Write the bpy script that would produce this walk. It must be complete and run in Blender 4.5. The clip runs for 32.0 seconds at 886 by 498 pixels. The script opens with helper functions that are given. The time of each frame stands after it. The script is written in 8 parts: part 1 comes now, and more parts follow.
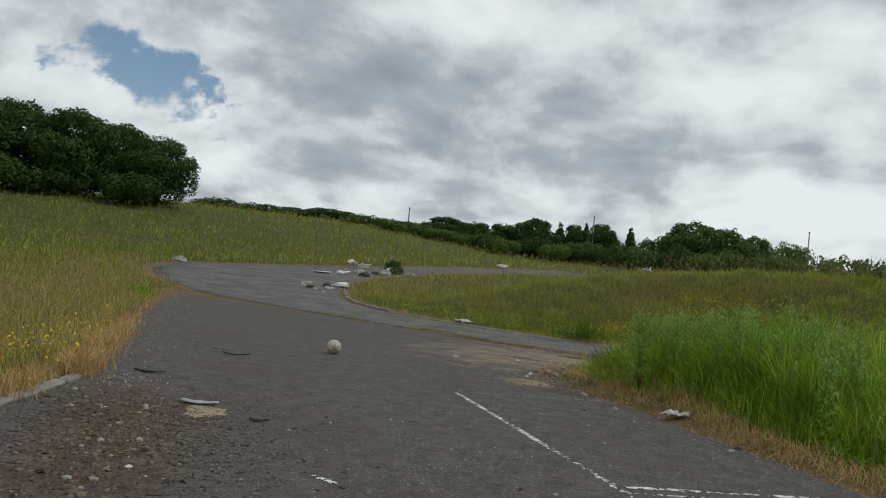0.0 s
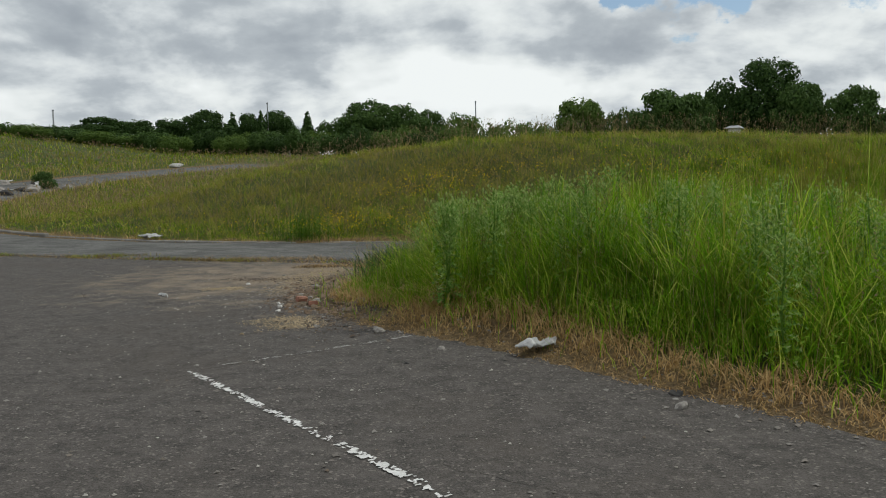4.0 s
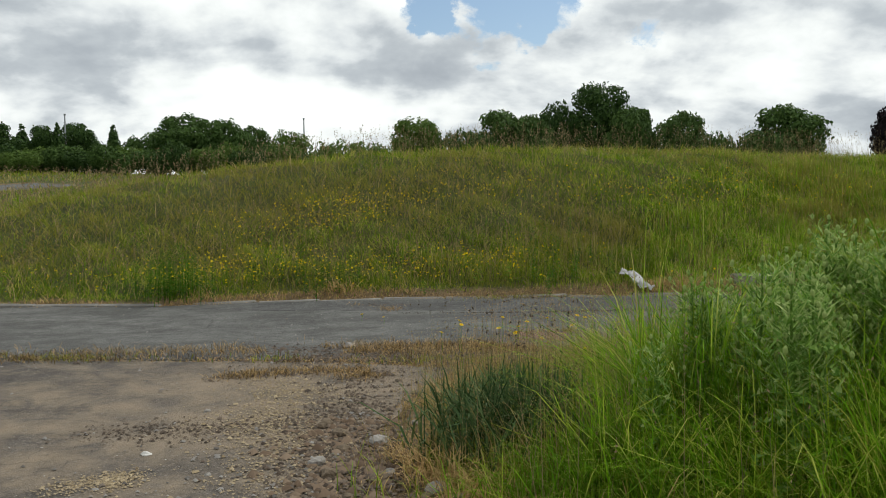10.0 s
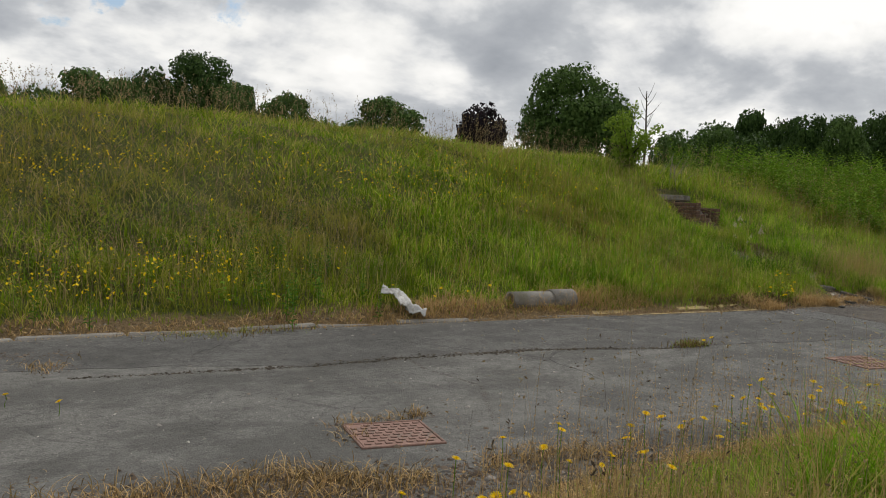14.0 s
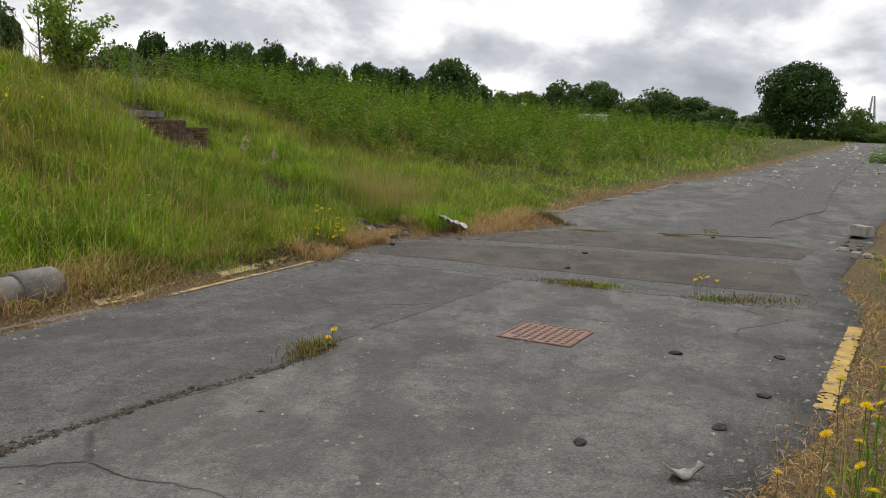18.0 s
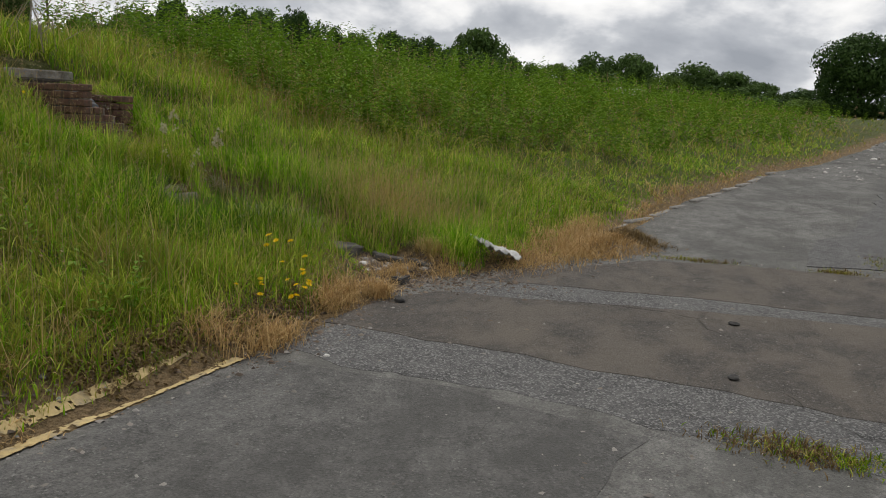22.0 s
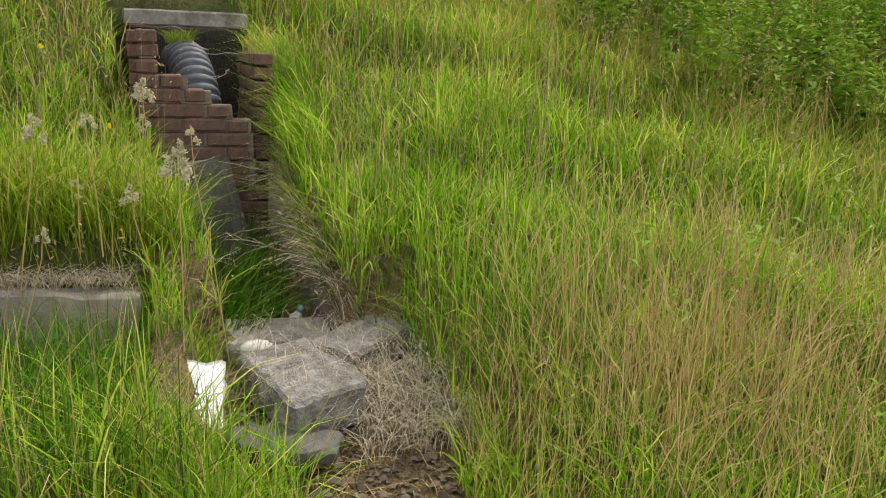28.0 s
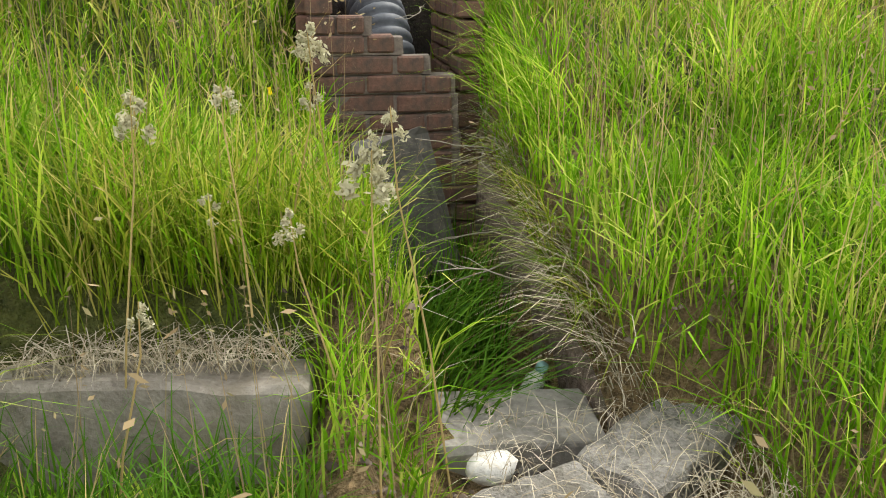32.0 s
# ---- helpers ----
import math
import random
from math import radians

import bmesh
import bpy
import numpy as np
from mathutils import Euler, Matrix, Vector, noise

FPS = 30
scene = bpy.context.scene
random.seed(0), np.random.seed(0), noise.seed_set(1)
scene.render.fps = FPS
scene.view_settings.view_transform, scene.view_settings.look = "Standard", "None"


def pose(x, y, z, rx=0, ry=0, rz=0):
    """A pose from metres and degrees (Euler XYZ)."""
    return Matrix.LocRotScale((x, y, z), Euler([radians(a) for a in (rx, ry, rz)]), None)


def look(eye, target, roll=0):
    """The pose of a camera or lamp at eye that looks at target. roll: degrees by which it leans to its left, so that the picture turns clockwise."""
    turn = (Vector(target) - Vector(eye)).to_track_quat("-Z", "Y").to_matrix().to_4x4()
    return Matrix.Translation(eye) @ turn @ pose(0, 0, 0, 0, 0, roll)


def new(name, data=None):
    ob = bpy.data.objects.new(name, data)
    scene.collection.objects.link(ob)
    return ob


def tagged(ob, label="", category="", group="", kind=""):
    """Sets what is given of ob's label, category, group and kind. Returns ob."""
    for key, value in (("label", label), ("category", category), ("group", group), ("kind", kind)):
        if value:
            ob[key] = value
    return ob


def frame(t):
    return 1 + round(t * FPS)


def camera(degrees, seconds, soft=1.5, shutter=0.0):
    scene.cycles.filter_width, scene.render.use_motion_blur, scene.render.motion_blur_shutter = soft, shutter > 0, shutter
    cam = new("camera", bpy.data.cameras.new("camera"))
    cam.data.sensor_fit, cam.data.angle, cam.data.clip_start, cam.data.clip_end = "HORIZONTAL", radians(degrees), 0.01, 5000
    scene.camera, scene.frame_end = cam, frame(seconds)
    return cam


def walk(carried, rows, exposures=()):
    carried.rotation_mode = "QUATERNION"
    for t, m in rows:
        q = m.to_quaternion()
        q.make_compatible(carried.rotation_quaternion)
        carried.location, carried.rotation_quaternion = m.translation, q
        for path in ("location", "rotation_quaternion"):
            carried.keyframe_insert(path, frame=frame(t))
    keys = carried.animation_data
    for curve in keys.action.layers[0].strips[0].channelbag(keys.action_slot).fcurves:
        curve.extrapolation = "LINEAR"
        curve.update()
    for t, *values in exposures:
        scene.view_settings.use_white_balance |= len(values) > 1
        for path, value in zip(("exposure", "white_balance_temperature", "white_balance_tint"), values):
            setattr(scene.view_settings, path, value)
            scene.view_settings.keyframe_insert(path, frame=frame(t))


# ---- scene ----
cam = camera(56.1, 32.0, 1.0)
PATH = [
    (0.0, (2.387, -4.897, 1.367), (1.470, -3.122, 1.433), 5.7),
    (0.5, (2.151, -4.615, 1.343), (1.260, -2.826, 1.389), 1.0),
    (1.0, (1.906, -4.283, 1.315), (1.043, -2.480, 1.250), -0.7),
    (1.5, (1.653, -3.879, 1.340), (0.782, -2.083, 1.214), -1.9),
    (2.0, (1.378, -3.476, 1.347), (0.519, -1.674, 1.228), -1.9),
    (2.5, (1.100, -3.010, 1.320), (0.258, -1.200, 1.191), -1.9),
    (3.0, (0.806, -2.518, 1.336), (0.212, -0.613, 1.197), -1.6),
    (3.5, (0.613, -1.992, 1.310), (0.292, -0.024, 1.159), -2.1),
    (4.0, (0.402, -1.495, 1.334), (0.225, 0.490, 1.168), -0.9),
    (4.5, (0.206, -1.007, 1.327), (0.110, 0.983, 1.151), -0.1),
    (6.5, (-0.577, 1.017, 1.335), (-0.548, 3.009, 1.163), 1.1),
    (7.0, (-0.864, 1.457, 1.330), (-0.825, 3.450, 1.161), 1.3),
    (7.5, (-1.152, 1.904, 1.369), (-1.163, 3.898, 1.225), 1.3),
    (8.0, (-1.406, 2.352, 1.384), (-1.440, 4.348, 1.257), 0.9),
    (8.5, (-1.612, 2.850, 1.397), (-1.638, 4.846, 1.273), -1.0),
    (9.0, (-1.824, 3.310, 1.401), (-1.825, 5.307, 1.286), -1.2),
    (9.5, (-1.925, 3.668, 1.421), (-1.778, 5.659, 1.305), -1.5),
    (10.0, (-2.056, 4.179, 1.465), (-1.783, 6.156, 1.344), -0.7),
    (10.5, (-2.190, 4.671, 1.481), (-1.838, 6.635, 1.355), -0.3),
    (11.0, (-2.270, 5.224, 1.506), (-1.720, 7.142, 1.375), 0.7),
    (11.5, (-2.343, 5.825, 1.498), (-1.753, 7.732, 1.363), 1.1),
    (12.0, (-2.387, 6.400, 1.486), (-1.656, 8.258, 1.363), 1.7),
    (12.5, (-2.449, 6.936, 1.495), (-1.665, 8.771, 1.365), 2.5),
    (13.0, (-2.520, 7.479, 1.502), (-1.605, 9.253, 1.375), 3.0),
    (13.5, (-2.533, 8.040, 1.488), (-1.487, 9.741, 1.364), 3.0),
    (14.0, (-2.512, 8.580, 1.483), (-1.330, 10.186, 1.334), 2.9),
    (14.5, (-2.366, 9.133, 1.453), (-0.946, 10.533, 1.293), 3.2),
    (15.0, (-2.215, 9.633, 1.450), (-0.670, 10.892, 1.290), 4.2),
    (15.5, (-1.934, 10.036, 1.417), (-0.252, 11.107, 1.269), 3.3),
    (17.5, (-0.506, 11.697, 1.308), (1.337, 12.444, 1.096), 2.3),
    (18.0, (0.006, 11.875, 1.270), (1.930, 12.357, 1.011), 2.1),
    (18.5, (0.474, 12.064, 1.275), (2.403, 12.501, 0.980), 3.7),
    (19.0, (0.990, 12.258, 1.292), (2.931, 12.643, 1.001), 4.3),
    (19.5, (1.502, 12.443, 1.305), (3.450, 12.787, 1.008), 3.5),
    (20.0, (2.028, 12.586, 1.299), (3.978, 12.915, 0.999), 3.1),
    (20.5, (2.555, 12.680, 1.296), (4.507, 12.995, 0.995), 2.2),
    (21.0, (3.026, 12.795, 1.314), (4.978, 13.104, 1.007), 3.5),
    (21.5, (3.522, 12.955, 1.318), (5.470, 13.277, 0.999), 3.8),
    (22.0, (4.020, 13.053, 1.332), (5.921, 13.584, 1.007), 2.9),
    (22.5, (4.502, 13.210, 1.341), (6.403, 13.737, 1.013), 3.8),
    (23.0, (4.994, 13.318, 1.331), (6.899, 13.839, 1.016), 1.5),
    (23.5, (5.475, 13.470, 1.339), (7.377, 14.000, 1.021), 3.2),
    (24.0, (5.951, 13.532, 1.331), (7.840, 14.101, 1.004), 3.5),
    (24.5, (6.427, 13.593, 1.347), (8.297, 14.214, 1.004), 3.5),
    (26.5, (8.238, 13.922, 1.272), (9.958, 14.861, 0.874), 2.9),
    (27.0, (8.650, 13.997, 1.298), (10.260, 15.102, 0.866), 5.7),
    (27.5, (9.033, 14.143, 1.342), (10.500, 15.413, 0.858), 4.6),
    (28.0, (9.332, 14.267, 1.365), (10.504, 15.822, 0.906), 2.3),
    (28.5, (9.533, 14.405, 1.366), (10.438, 16.133, 0.923), 1.7),
    (29.0, (9.632, 14.513, 1.371), (10.511, 16.259, 0.948), 1.7),
    (29.5, (9.680, 14.539, 1.366), (10.418, 16.346, 0.926), 1.0),
    (30.0, (9.728, 14.552, 1.365), (10.453, 16.361, 0.913), 1.5),
    (30.5, (9.780, 14.670, 1.320), (10.508, 16.471, 0.846), 2.7),
    (31.0, (9.743, 14.865, 1.285), (10.476, 16.647, 0.749), 4.3),
    (31.5, (9.697, 15.090, 1.305), (10.433, 16.850, 0.705), 4.1),
    (32.0, (9.714, 15.459, 1.317), (10.527, 17.182, 0.709), -0.4),
]
GAPS = [(-10.5, 12.2, 5.0, 0.28), (-6.5, 12.8, 4.0, 0.22), (-15.5, 12.8, 4.0, 0.20), (47.5, 13.5, 6.0, 0.20), (51, 10.5, 4.5, 0.19), (45.0, 9.5, 4.0, 0.19), (55, 12.5, 4.0, 0.14), (-22, 10.6, 2.4, 0.2), (-26, 14.5, 4, 0.2)]      # breaks in the cloud: bearing, height, breadth in degrees, and depth
BASES = [(19, 9.4, 10, 0.075), (27, 11.5, 8, 0.04), (-48, 14, 9, 0.08), (-92, 6.8, 8, 0.05), (-80, 7.8, 8, 0.03), (-102, 7.2, 9, 0.05), (-72, 10.5, 6, 0.09), (0, 7.6, 6, -0.04)]      # grey undersides of cloud, the same way
walk(cam, [(t, look(eye, target, roll)) for t, eye, target, roll in PATH],
     [(0, -0.44, 6250, 5), (2, -0.36, 6250, 5), (4, -0.30, 6350, 5), (7, -0.16, 6450, 5), (9, -0.15, 6450, 5), (10, -0.05, 6450, 5), (11, -0.06, 6500, 6), (12, 0.02, 6600, 8), (13, -0.16, 6700, 9), (16, 0.0, 6700, 10), (18, 0.12, 6600, 11), (19, -0.04, 6600, 11),
      (21, -0.06, 6600, 10), (23, -0.12, 6600, 11), (24.5, 0.10, 6650, 12), (26.5, 0.50, 6800, 13), (28, 0.98, 6800, 11), (30, 0.86, 6800, 7), (31, 0.9, 6800, 7), (32, 1.3, 6700, 7)])

# ---- light ----
def ramp(nt, fac, stops, interp="LINEAR"):
    n = nt.nodes.new("ShaderNodeValToRGB")
    n.color_ramp.interpolation = interp
    e = n.color_ramp.elements
    while len(e) < len(stops):
        e.new(0.5)
    for el, (p, c) in zip(e, stops):
        el.position = p
        el.color = (*c, 1) if len(c) == 3 else c
    nt.links.new(fac, n.inputs["Fac"])
    return n.outputs["Color"]


def math_node(nt, op, a, b=None, c=None, clamp=False):
    n = nt.nodes.new("ShaderNodeMath")
    n.operation, n.use_clamp = op, clamp
    for i, v in enumerate((a, b, c)):
        if v is None:
            continue
        if isinstance(v, (int, float)):
            n.inputs[i].default_value = v
        else:
            nt.links.new(v, n.inputs[i])
    return n.outputs[0]


def noise_node(nt, vec, scale, detail=4, rough=0.55, distort=0.0):
    n = nt.nodes.new("ShaderNodeTexNoise")
    n.inputs["Scale"].default_value = scale
    n.inputs["Detail"].default_value = detail
    n.inputs["Roughness"].default_value = rough
    n.inputs["Distortion"].default_value = distort
    if vec is not None:
        nt.links.new(vec, n.inputs["Vector"])
    return n.outputs["Fac"]


def mix_rgb(nt, fac, a, b, kind="MIX"):
    n = nt.nodes.new("ShaderNodeMix")
    n.data_type, n.blend_type = "RGBA", kind
    for sock, v in ((n.inputs[0], fac), (n.inputs[6], a), (n.inputs[7], b)):
        if isinstance(v, (int, float)):
            sock.default_value = v
        elif isinstance(v, tuple):
            sock.default_value = (*v, 1)
        else:
            nt.links.new(v, sock)
    return n.outputs[2]


SUN_AZ, SUN_EL = 65.0, 52.0      # bearing from +y towards +x, and height, in degrees

world = bpy.data.worlds.new("overcast_sky")
scene.world = world
world.use_nodes = True
nt = world.node_tree
nt.nodes.clear()
tc = nt.nodes.new("ShaderNodeTexCoord")
sep = nt.nodes.new("ShaderNodeSeparateXYZ")
nt.links.new(tc.outputs["Generated"], sep.inputs[0])
zc = math_node(nt, "MAXIMUM", sep.outputs["Z"], 0.0)
zd = math_node(nt, "ADD", zc, 0.42)
cx = math_node(nt, "DIVIDE", sep.outputs["X"], zd)
cy = math_node(nt, "DIVIDE", sep.outputs["Y"], zd)
comb = nt.nodes.new("ShaderNodeCombineXYZ")
nt.links.new(cx, comb.inputs[0])
nt.links.new(cy, comb.inputs[1])
comb.inputs[2].default_value = 3.7
big = noise_node(nt, comb.outputs[0], 1.5, 10, 0.58, 0.15)
fine = noise_node(nt, comb.outputs[0], 4.6, 10, 0.62, 0.25)
shade = noise_node(nt, comb.outputs[0], 1.25, 5, 0.52, 0.3)
puff = noise_node(nt, comb.outputs[0], 3.1, 9, 0.57, 0.4)
# rounded heaps: cells pushed about by the cloud's own noise
heap_n = nt.nodes.new("ShaderNodeTexNoise")
heap_n.inputs["Scale"].default_value = 3.0
heap_n.inputs["Detail"].default_value = 7
heap_n.inputs["Roughness"].default_value = 0.55
nt.links.new(comb.outputs[0], heap_n.inputs["Vector"])
heap_v = nt.nodes.new("ShaderNodeVectorMath")
heap_v.operation = "MULTIPLY_ADD"
nt.links.new(heap_n.outputs["Color"], heap_v.inputs[0])
heap_v.inputs[1].default_value = (0.55, 0.55, 0.0)
nt.links.new(comb.outputs[0], heap_v.inputs[2])
heap = nt.nodes.new("ShaderNodeTexVoronoi")
heap.feature = "SMOOTH_F1"
heap.inputs["Scale"].default_value = 2.4
heap.inputs["Smoothness"].default_value = 0.35
heap.inputs["Detail"].default_value = 2.0
heap.inputs["Roughness"].default_value = 0.45
nt.links.new(heap_v.outputs[0], heap.inputs["Vector"])
# a ragged, wandering direction for the edges of the breaks in the cloud
ragged = nt.nodes.new("ShaderNodeTexNoise")
ragged.inputs["Scale"].default_value = 7.0
ragged.inputs["Detail"].default_value = 8
ragged.inputs["Roughness"].default_value = 0.6
nt.links.new(tc.outputs["Generated"], ragged.inputs["Vector"])
wander = nt.nodes.new("ShaderNodeVectorMath")
wander.operation = "MULTIPLY_ADD"
nt.links.new(ragged.outputs["Color"], wander.inputs[0])
wander.inputs[1].default_value = (0.34, 0.34, 0.14)
nt.links.new(tc.outputs["Generated"], wander.inputs[2])
drift_dir = nt.nodes.new("ShaderNodeVectorMath")
drift_dir.operation = "SUBTRACT"
nt.links.new(wander.outputs[0], drift_dir.inputs[0])
drift_dir.inputs[1].default_value = (0.17, 0.17, 0.07)
unit_dir = nt.nodes.new("ShaderNodeVectorMath")
unit_dir.operation = "NORMALIZE"
nt.links.new(drift_dir.outputs[0], unit_dir.inputs[0])


def gap(yaw, el, size):
    """A break in the cloud cover around one bearing of the sky."""
    y, e = radians(yaw), radians(el)
    n = nt.nodes.new("ShaderNodeVectorMath")
    n.operation = "DOT_PRODUCT"
    nt.links.new(unit_dir.outputs[0], n.inputs[0])
    n.inputs[1].default_value = (-math.sin(y) * math.cos(e), math.cos(y) * math.cos(e), math.sin(e))
    m = nt.nodes.new("ShaderNodeMapRange")
    m.interpolation_type = "SMOOTHSTEP"
    m.inputs["From Min"].default_value = math.cos(radians(size))
    m.inputs["From Max"].default_value = 1.0
    nt.links.new(n.outputs["Value"], m.inputs["Value"])
    return m.outputs["Result"]


cover = math_node(nt, "ADD", math_node(nt, "MULTIPLY", big, 0.8), math_node(nt, "MULTIPLY", fine, 0.9))
for yaw, el, size, depth in GAPS:
    cover = math_node(nt, "SUBTRACT", cover, math_node(nt, "MULTIPLY", gap(yaw, el, size), depth))
mask = ramp(nt, cover, [(0.49, (0, 0, 0)), (0.60, (1, 1, 1))], "EASE")
thick = math_node(nt, "ADD", math_node(nt, "MULTIPLY", shade, 0.38), math_node(nt, "ADD", math_node(nt, "MULTIPLY", puff, 0.40), math_node(nt, "MULTIPLY", fine, 0.24)))
thick = math_node(nt, "ADD", thick, math_node(nt, "MULTIPLY", math_node(nt, "SUBTRACT", heap.outputs["Distance"], 0.70), 0.20))
# lit tops and grey undersides: the same cloud compared with itself a little higher up
lift = nt.nodes.new("ShaderNodeVectorMath")
lift.operation = "MULTIPLY"
nt.links.new(comb.outputs[0], lift.inputs[0])
lift.inputs[1].default_value = (0.91, 0.91, 1.0)
for scale, amount in ((1.6, 0.95), (3.8, 0.46)):
    here, above = noise_node(nt, comb.outputs[0], scale, 6, 0.5, 0.35), noise_node(nt, lift.outputs[0], scale, 6, 0.5, 0.35)
    thick = math_node(nt, "ADD", thick, math_node(nt, "MULTIPLY", math_node(nt, "SUBTRACT", above, here), amount))
thick = math_node(nt, "SUBTRACT", thick, 0.012)
for yaw, el, size, depth in BASES:
    thick = math_node(nt, "ADD", thick, math_node(nt, "MULTIPLY", gap(yaw, el, size), depth))
cloud = ramp(nt, thick, [(0.37, (1.12, 1.12, 1.12)), (0.46, (0.97, 0.98, 0.985)), (0.525, (0.80, 0.82, 0.85)), (0.60, (0.57, 0.60, 0.645)), (0.68, (0.47, 0.50, 0.55)), (0.82, (0.36, 0.39, 0.44))])
sky = nt.nodes.new("ShaderNodeTexSky")
sky.sky_type, sky.sun_disc = "NISHITA", False
sky.sun_elevation, sky.sun_rotation = radians(SUN_EL), radians(SUN_AZ)
bg_sky = nt.nodes.new("ShaderNodeBackground")
bg_sky.inputs["Strength"].default_value = 0.12
nt.links.new(sky.outputs[0], bg_sky.inputs["Color"])
bg_cloud = nt.nodes.new("ShaderNodeBackground")
bg_cloud.inputs["Strength"].default_value = 1.0
nt.links.new(cloud, bg_cloud.inputs["Color"])
mixs = nt.nodes.new("ShaderNodeMixShader")
nt.links.new(mask, mixs.inputs[0])
nt.links.new(bg_sky.outputs[0], mixs.inputs[1])
nt.links.new(bg_cloud.outputs[0], mixs.inputs[2])
out = nt.nodes.new("ShaderNodeOutputWorld")
nt.links.new(mixs.outputs[0], out.inputs["Surface"])

sun = new("sun", bpy.data.lights.new("sun", "SUN"))
sun.data.energy, sun.data.angle, sun.data.color = 2.0, radians(7), (1.0, 0.96, 0.9)
a, e = radians(SUN_AZ), radians(SUN_EL)
sun.matrix_world = look((30 * math.sin(a) * math.cos(e), 30 * math.cos(a) * math.cos(e), 30 * math.sin(e)), (0, 0, 0))

# ---- materials ----
def material(name, rough=0.85, metal=0.0):
    m = bpy.data.materials.new(name)
    m.use_nodes = True
    nt = m.node_tree
    b = nt.nodes["Principled BSDF"]
    b.inputs["Roughness"].default_value = rough
    b.inputs["Metallic"].default_value = metal
    b.inputs["Specular IOR Level"].default_value = 0.3
    return m, nt, b


def place_vec(nt):
    return nt.nodes.new("ShaderNodeTexCoord").outputs["Object"]


def world_vec(nt):
    return nt.nodes.new("ShaderNodeNewGeometry").outputs["Position"]


def bump(nt, b, height, strength=0.4, dist=0.01):
    n = nt.nodes.new("ShaderNodeBump")
    n.inputs["Strength"].default_value = strength
    n.inputs["Distance"].default_value = dist
    nt.links.new(height, n.inputs["Height"])
    nt.links.new(n.outputs[0], b.inputs["Normal"])


def grain_mat(name, dark, light, scale=8.0, fine=60.0, rough=0.9, metal=0.0, bumpy=0.5, dist=0.01, stain=None, stain_scale=1.5):
    """Two scales of mottling with fine relief; a third stain colour where given."""
    m, nt, b = material(name, rough, metal)
    v = place_vec(nt)
    n1, n2 = noise_node(nt, v, scale, 5, 0.6), noise_node(nt, v, fine, 3, 0.6)
    f = math_node(nt, "ADD", math_node(nt, "MULTIPLY", n1, 0.6), math_node(nt, "MULTIPLY", n2, 0.4))
    c = ramp(nt, f, [(0.35, dark), (0.65, light)])
    if stain:
        c = mix_rgb(nt, ramp(nt, noise_node(nt, v, stain_scale, 5, 0.65), [(0.5, (0, 0, 0)), (0.66, (1, 1, 1))]), c, stain)
    nt.links.new(c, b.inputs["Base Color"])
    bump(nt, b, f, bumpy, dist)
    return m


def leaf_mat(name, cols, patch=None, patch_scale=0.25, rough=0.6, trans=0.35, deep=None):
    """Blades and leaves: each its own tone, drifting in patches over the ground."""
    m, nt, b = material(name, rough)
    b.inputs["Specular IOR Level"].default_value = 0.08
    g = nt.nodes.new("ShaderNodeNewGeometry")
    n = len(cols)
    c = ramp(nt, g.outputs["Random Per Island"], [(i / max(1, n - 1), k) for i, k in enumerate(cols)])
    if deep:
        f = ramp(nt, noise_node(nt, g.outputs["Position"], 1.3, 6, 0.72), [(0.49, (0, 0, 0)), (0.58, (1, 1, 1))])
        c = mix_rgb(nt, math_node(nt, "MULTIPLY", f, 0.6), c, deep)
    if patch:
        f = ramp(nt, noise_node(nt, g.outputs["Position"], patch_scale, 3, 0.6), [(0.45, (0, 0, 0)), (0.62, (1, 1, 1))])
        c = mix_rgb(nt, math_node(nt, "MULTIPLY", f, 0.7), c, patch)
    nt.links.new(c, b.inputs["Base Color"])
    t = nt.nodes.new("ShaderNodeBsdfTranslucent")
    nt.links.new(c, t.inputs["Color"])
    mx = nt.nodes.new("ShaderNodeMixShader")
    mx.inputs[0].default_value = trans
    nt.links.new(b.outputs[0], mx.inputs[1])
    nt.links.new(t.outputs[0], mx.inputs[2])
    nt.links.new(mx.outputs[0], nt.nodes["Material Output"].inputs["Surface"])
    return m


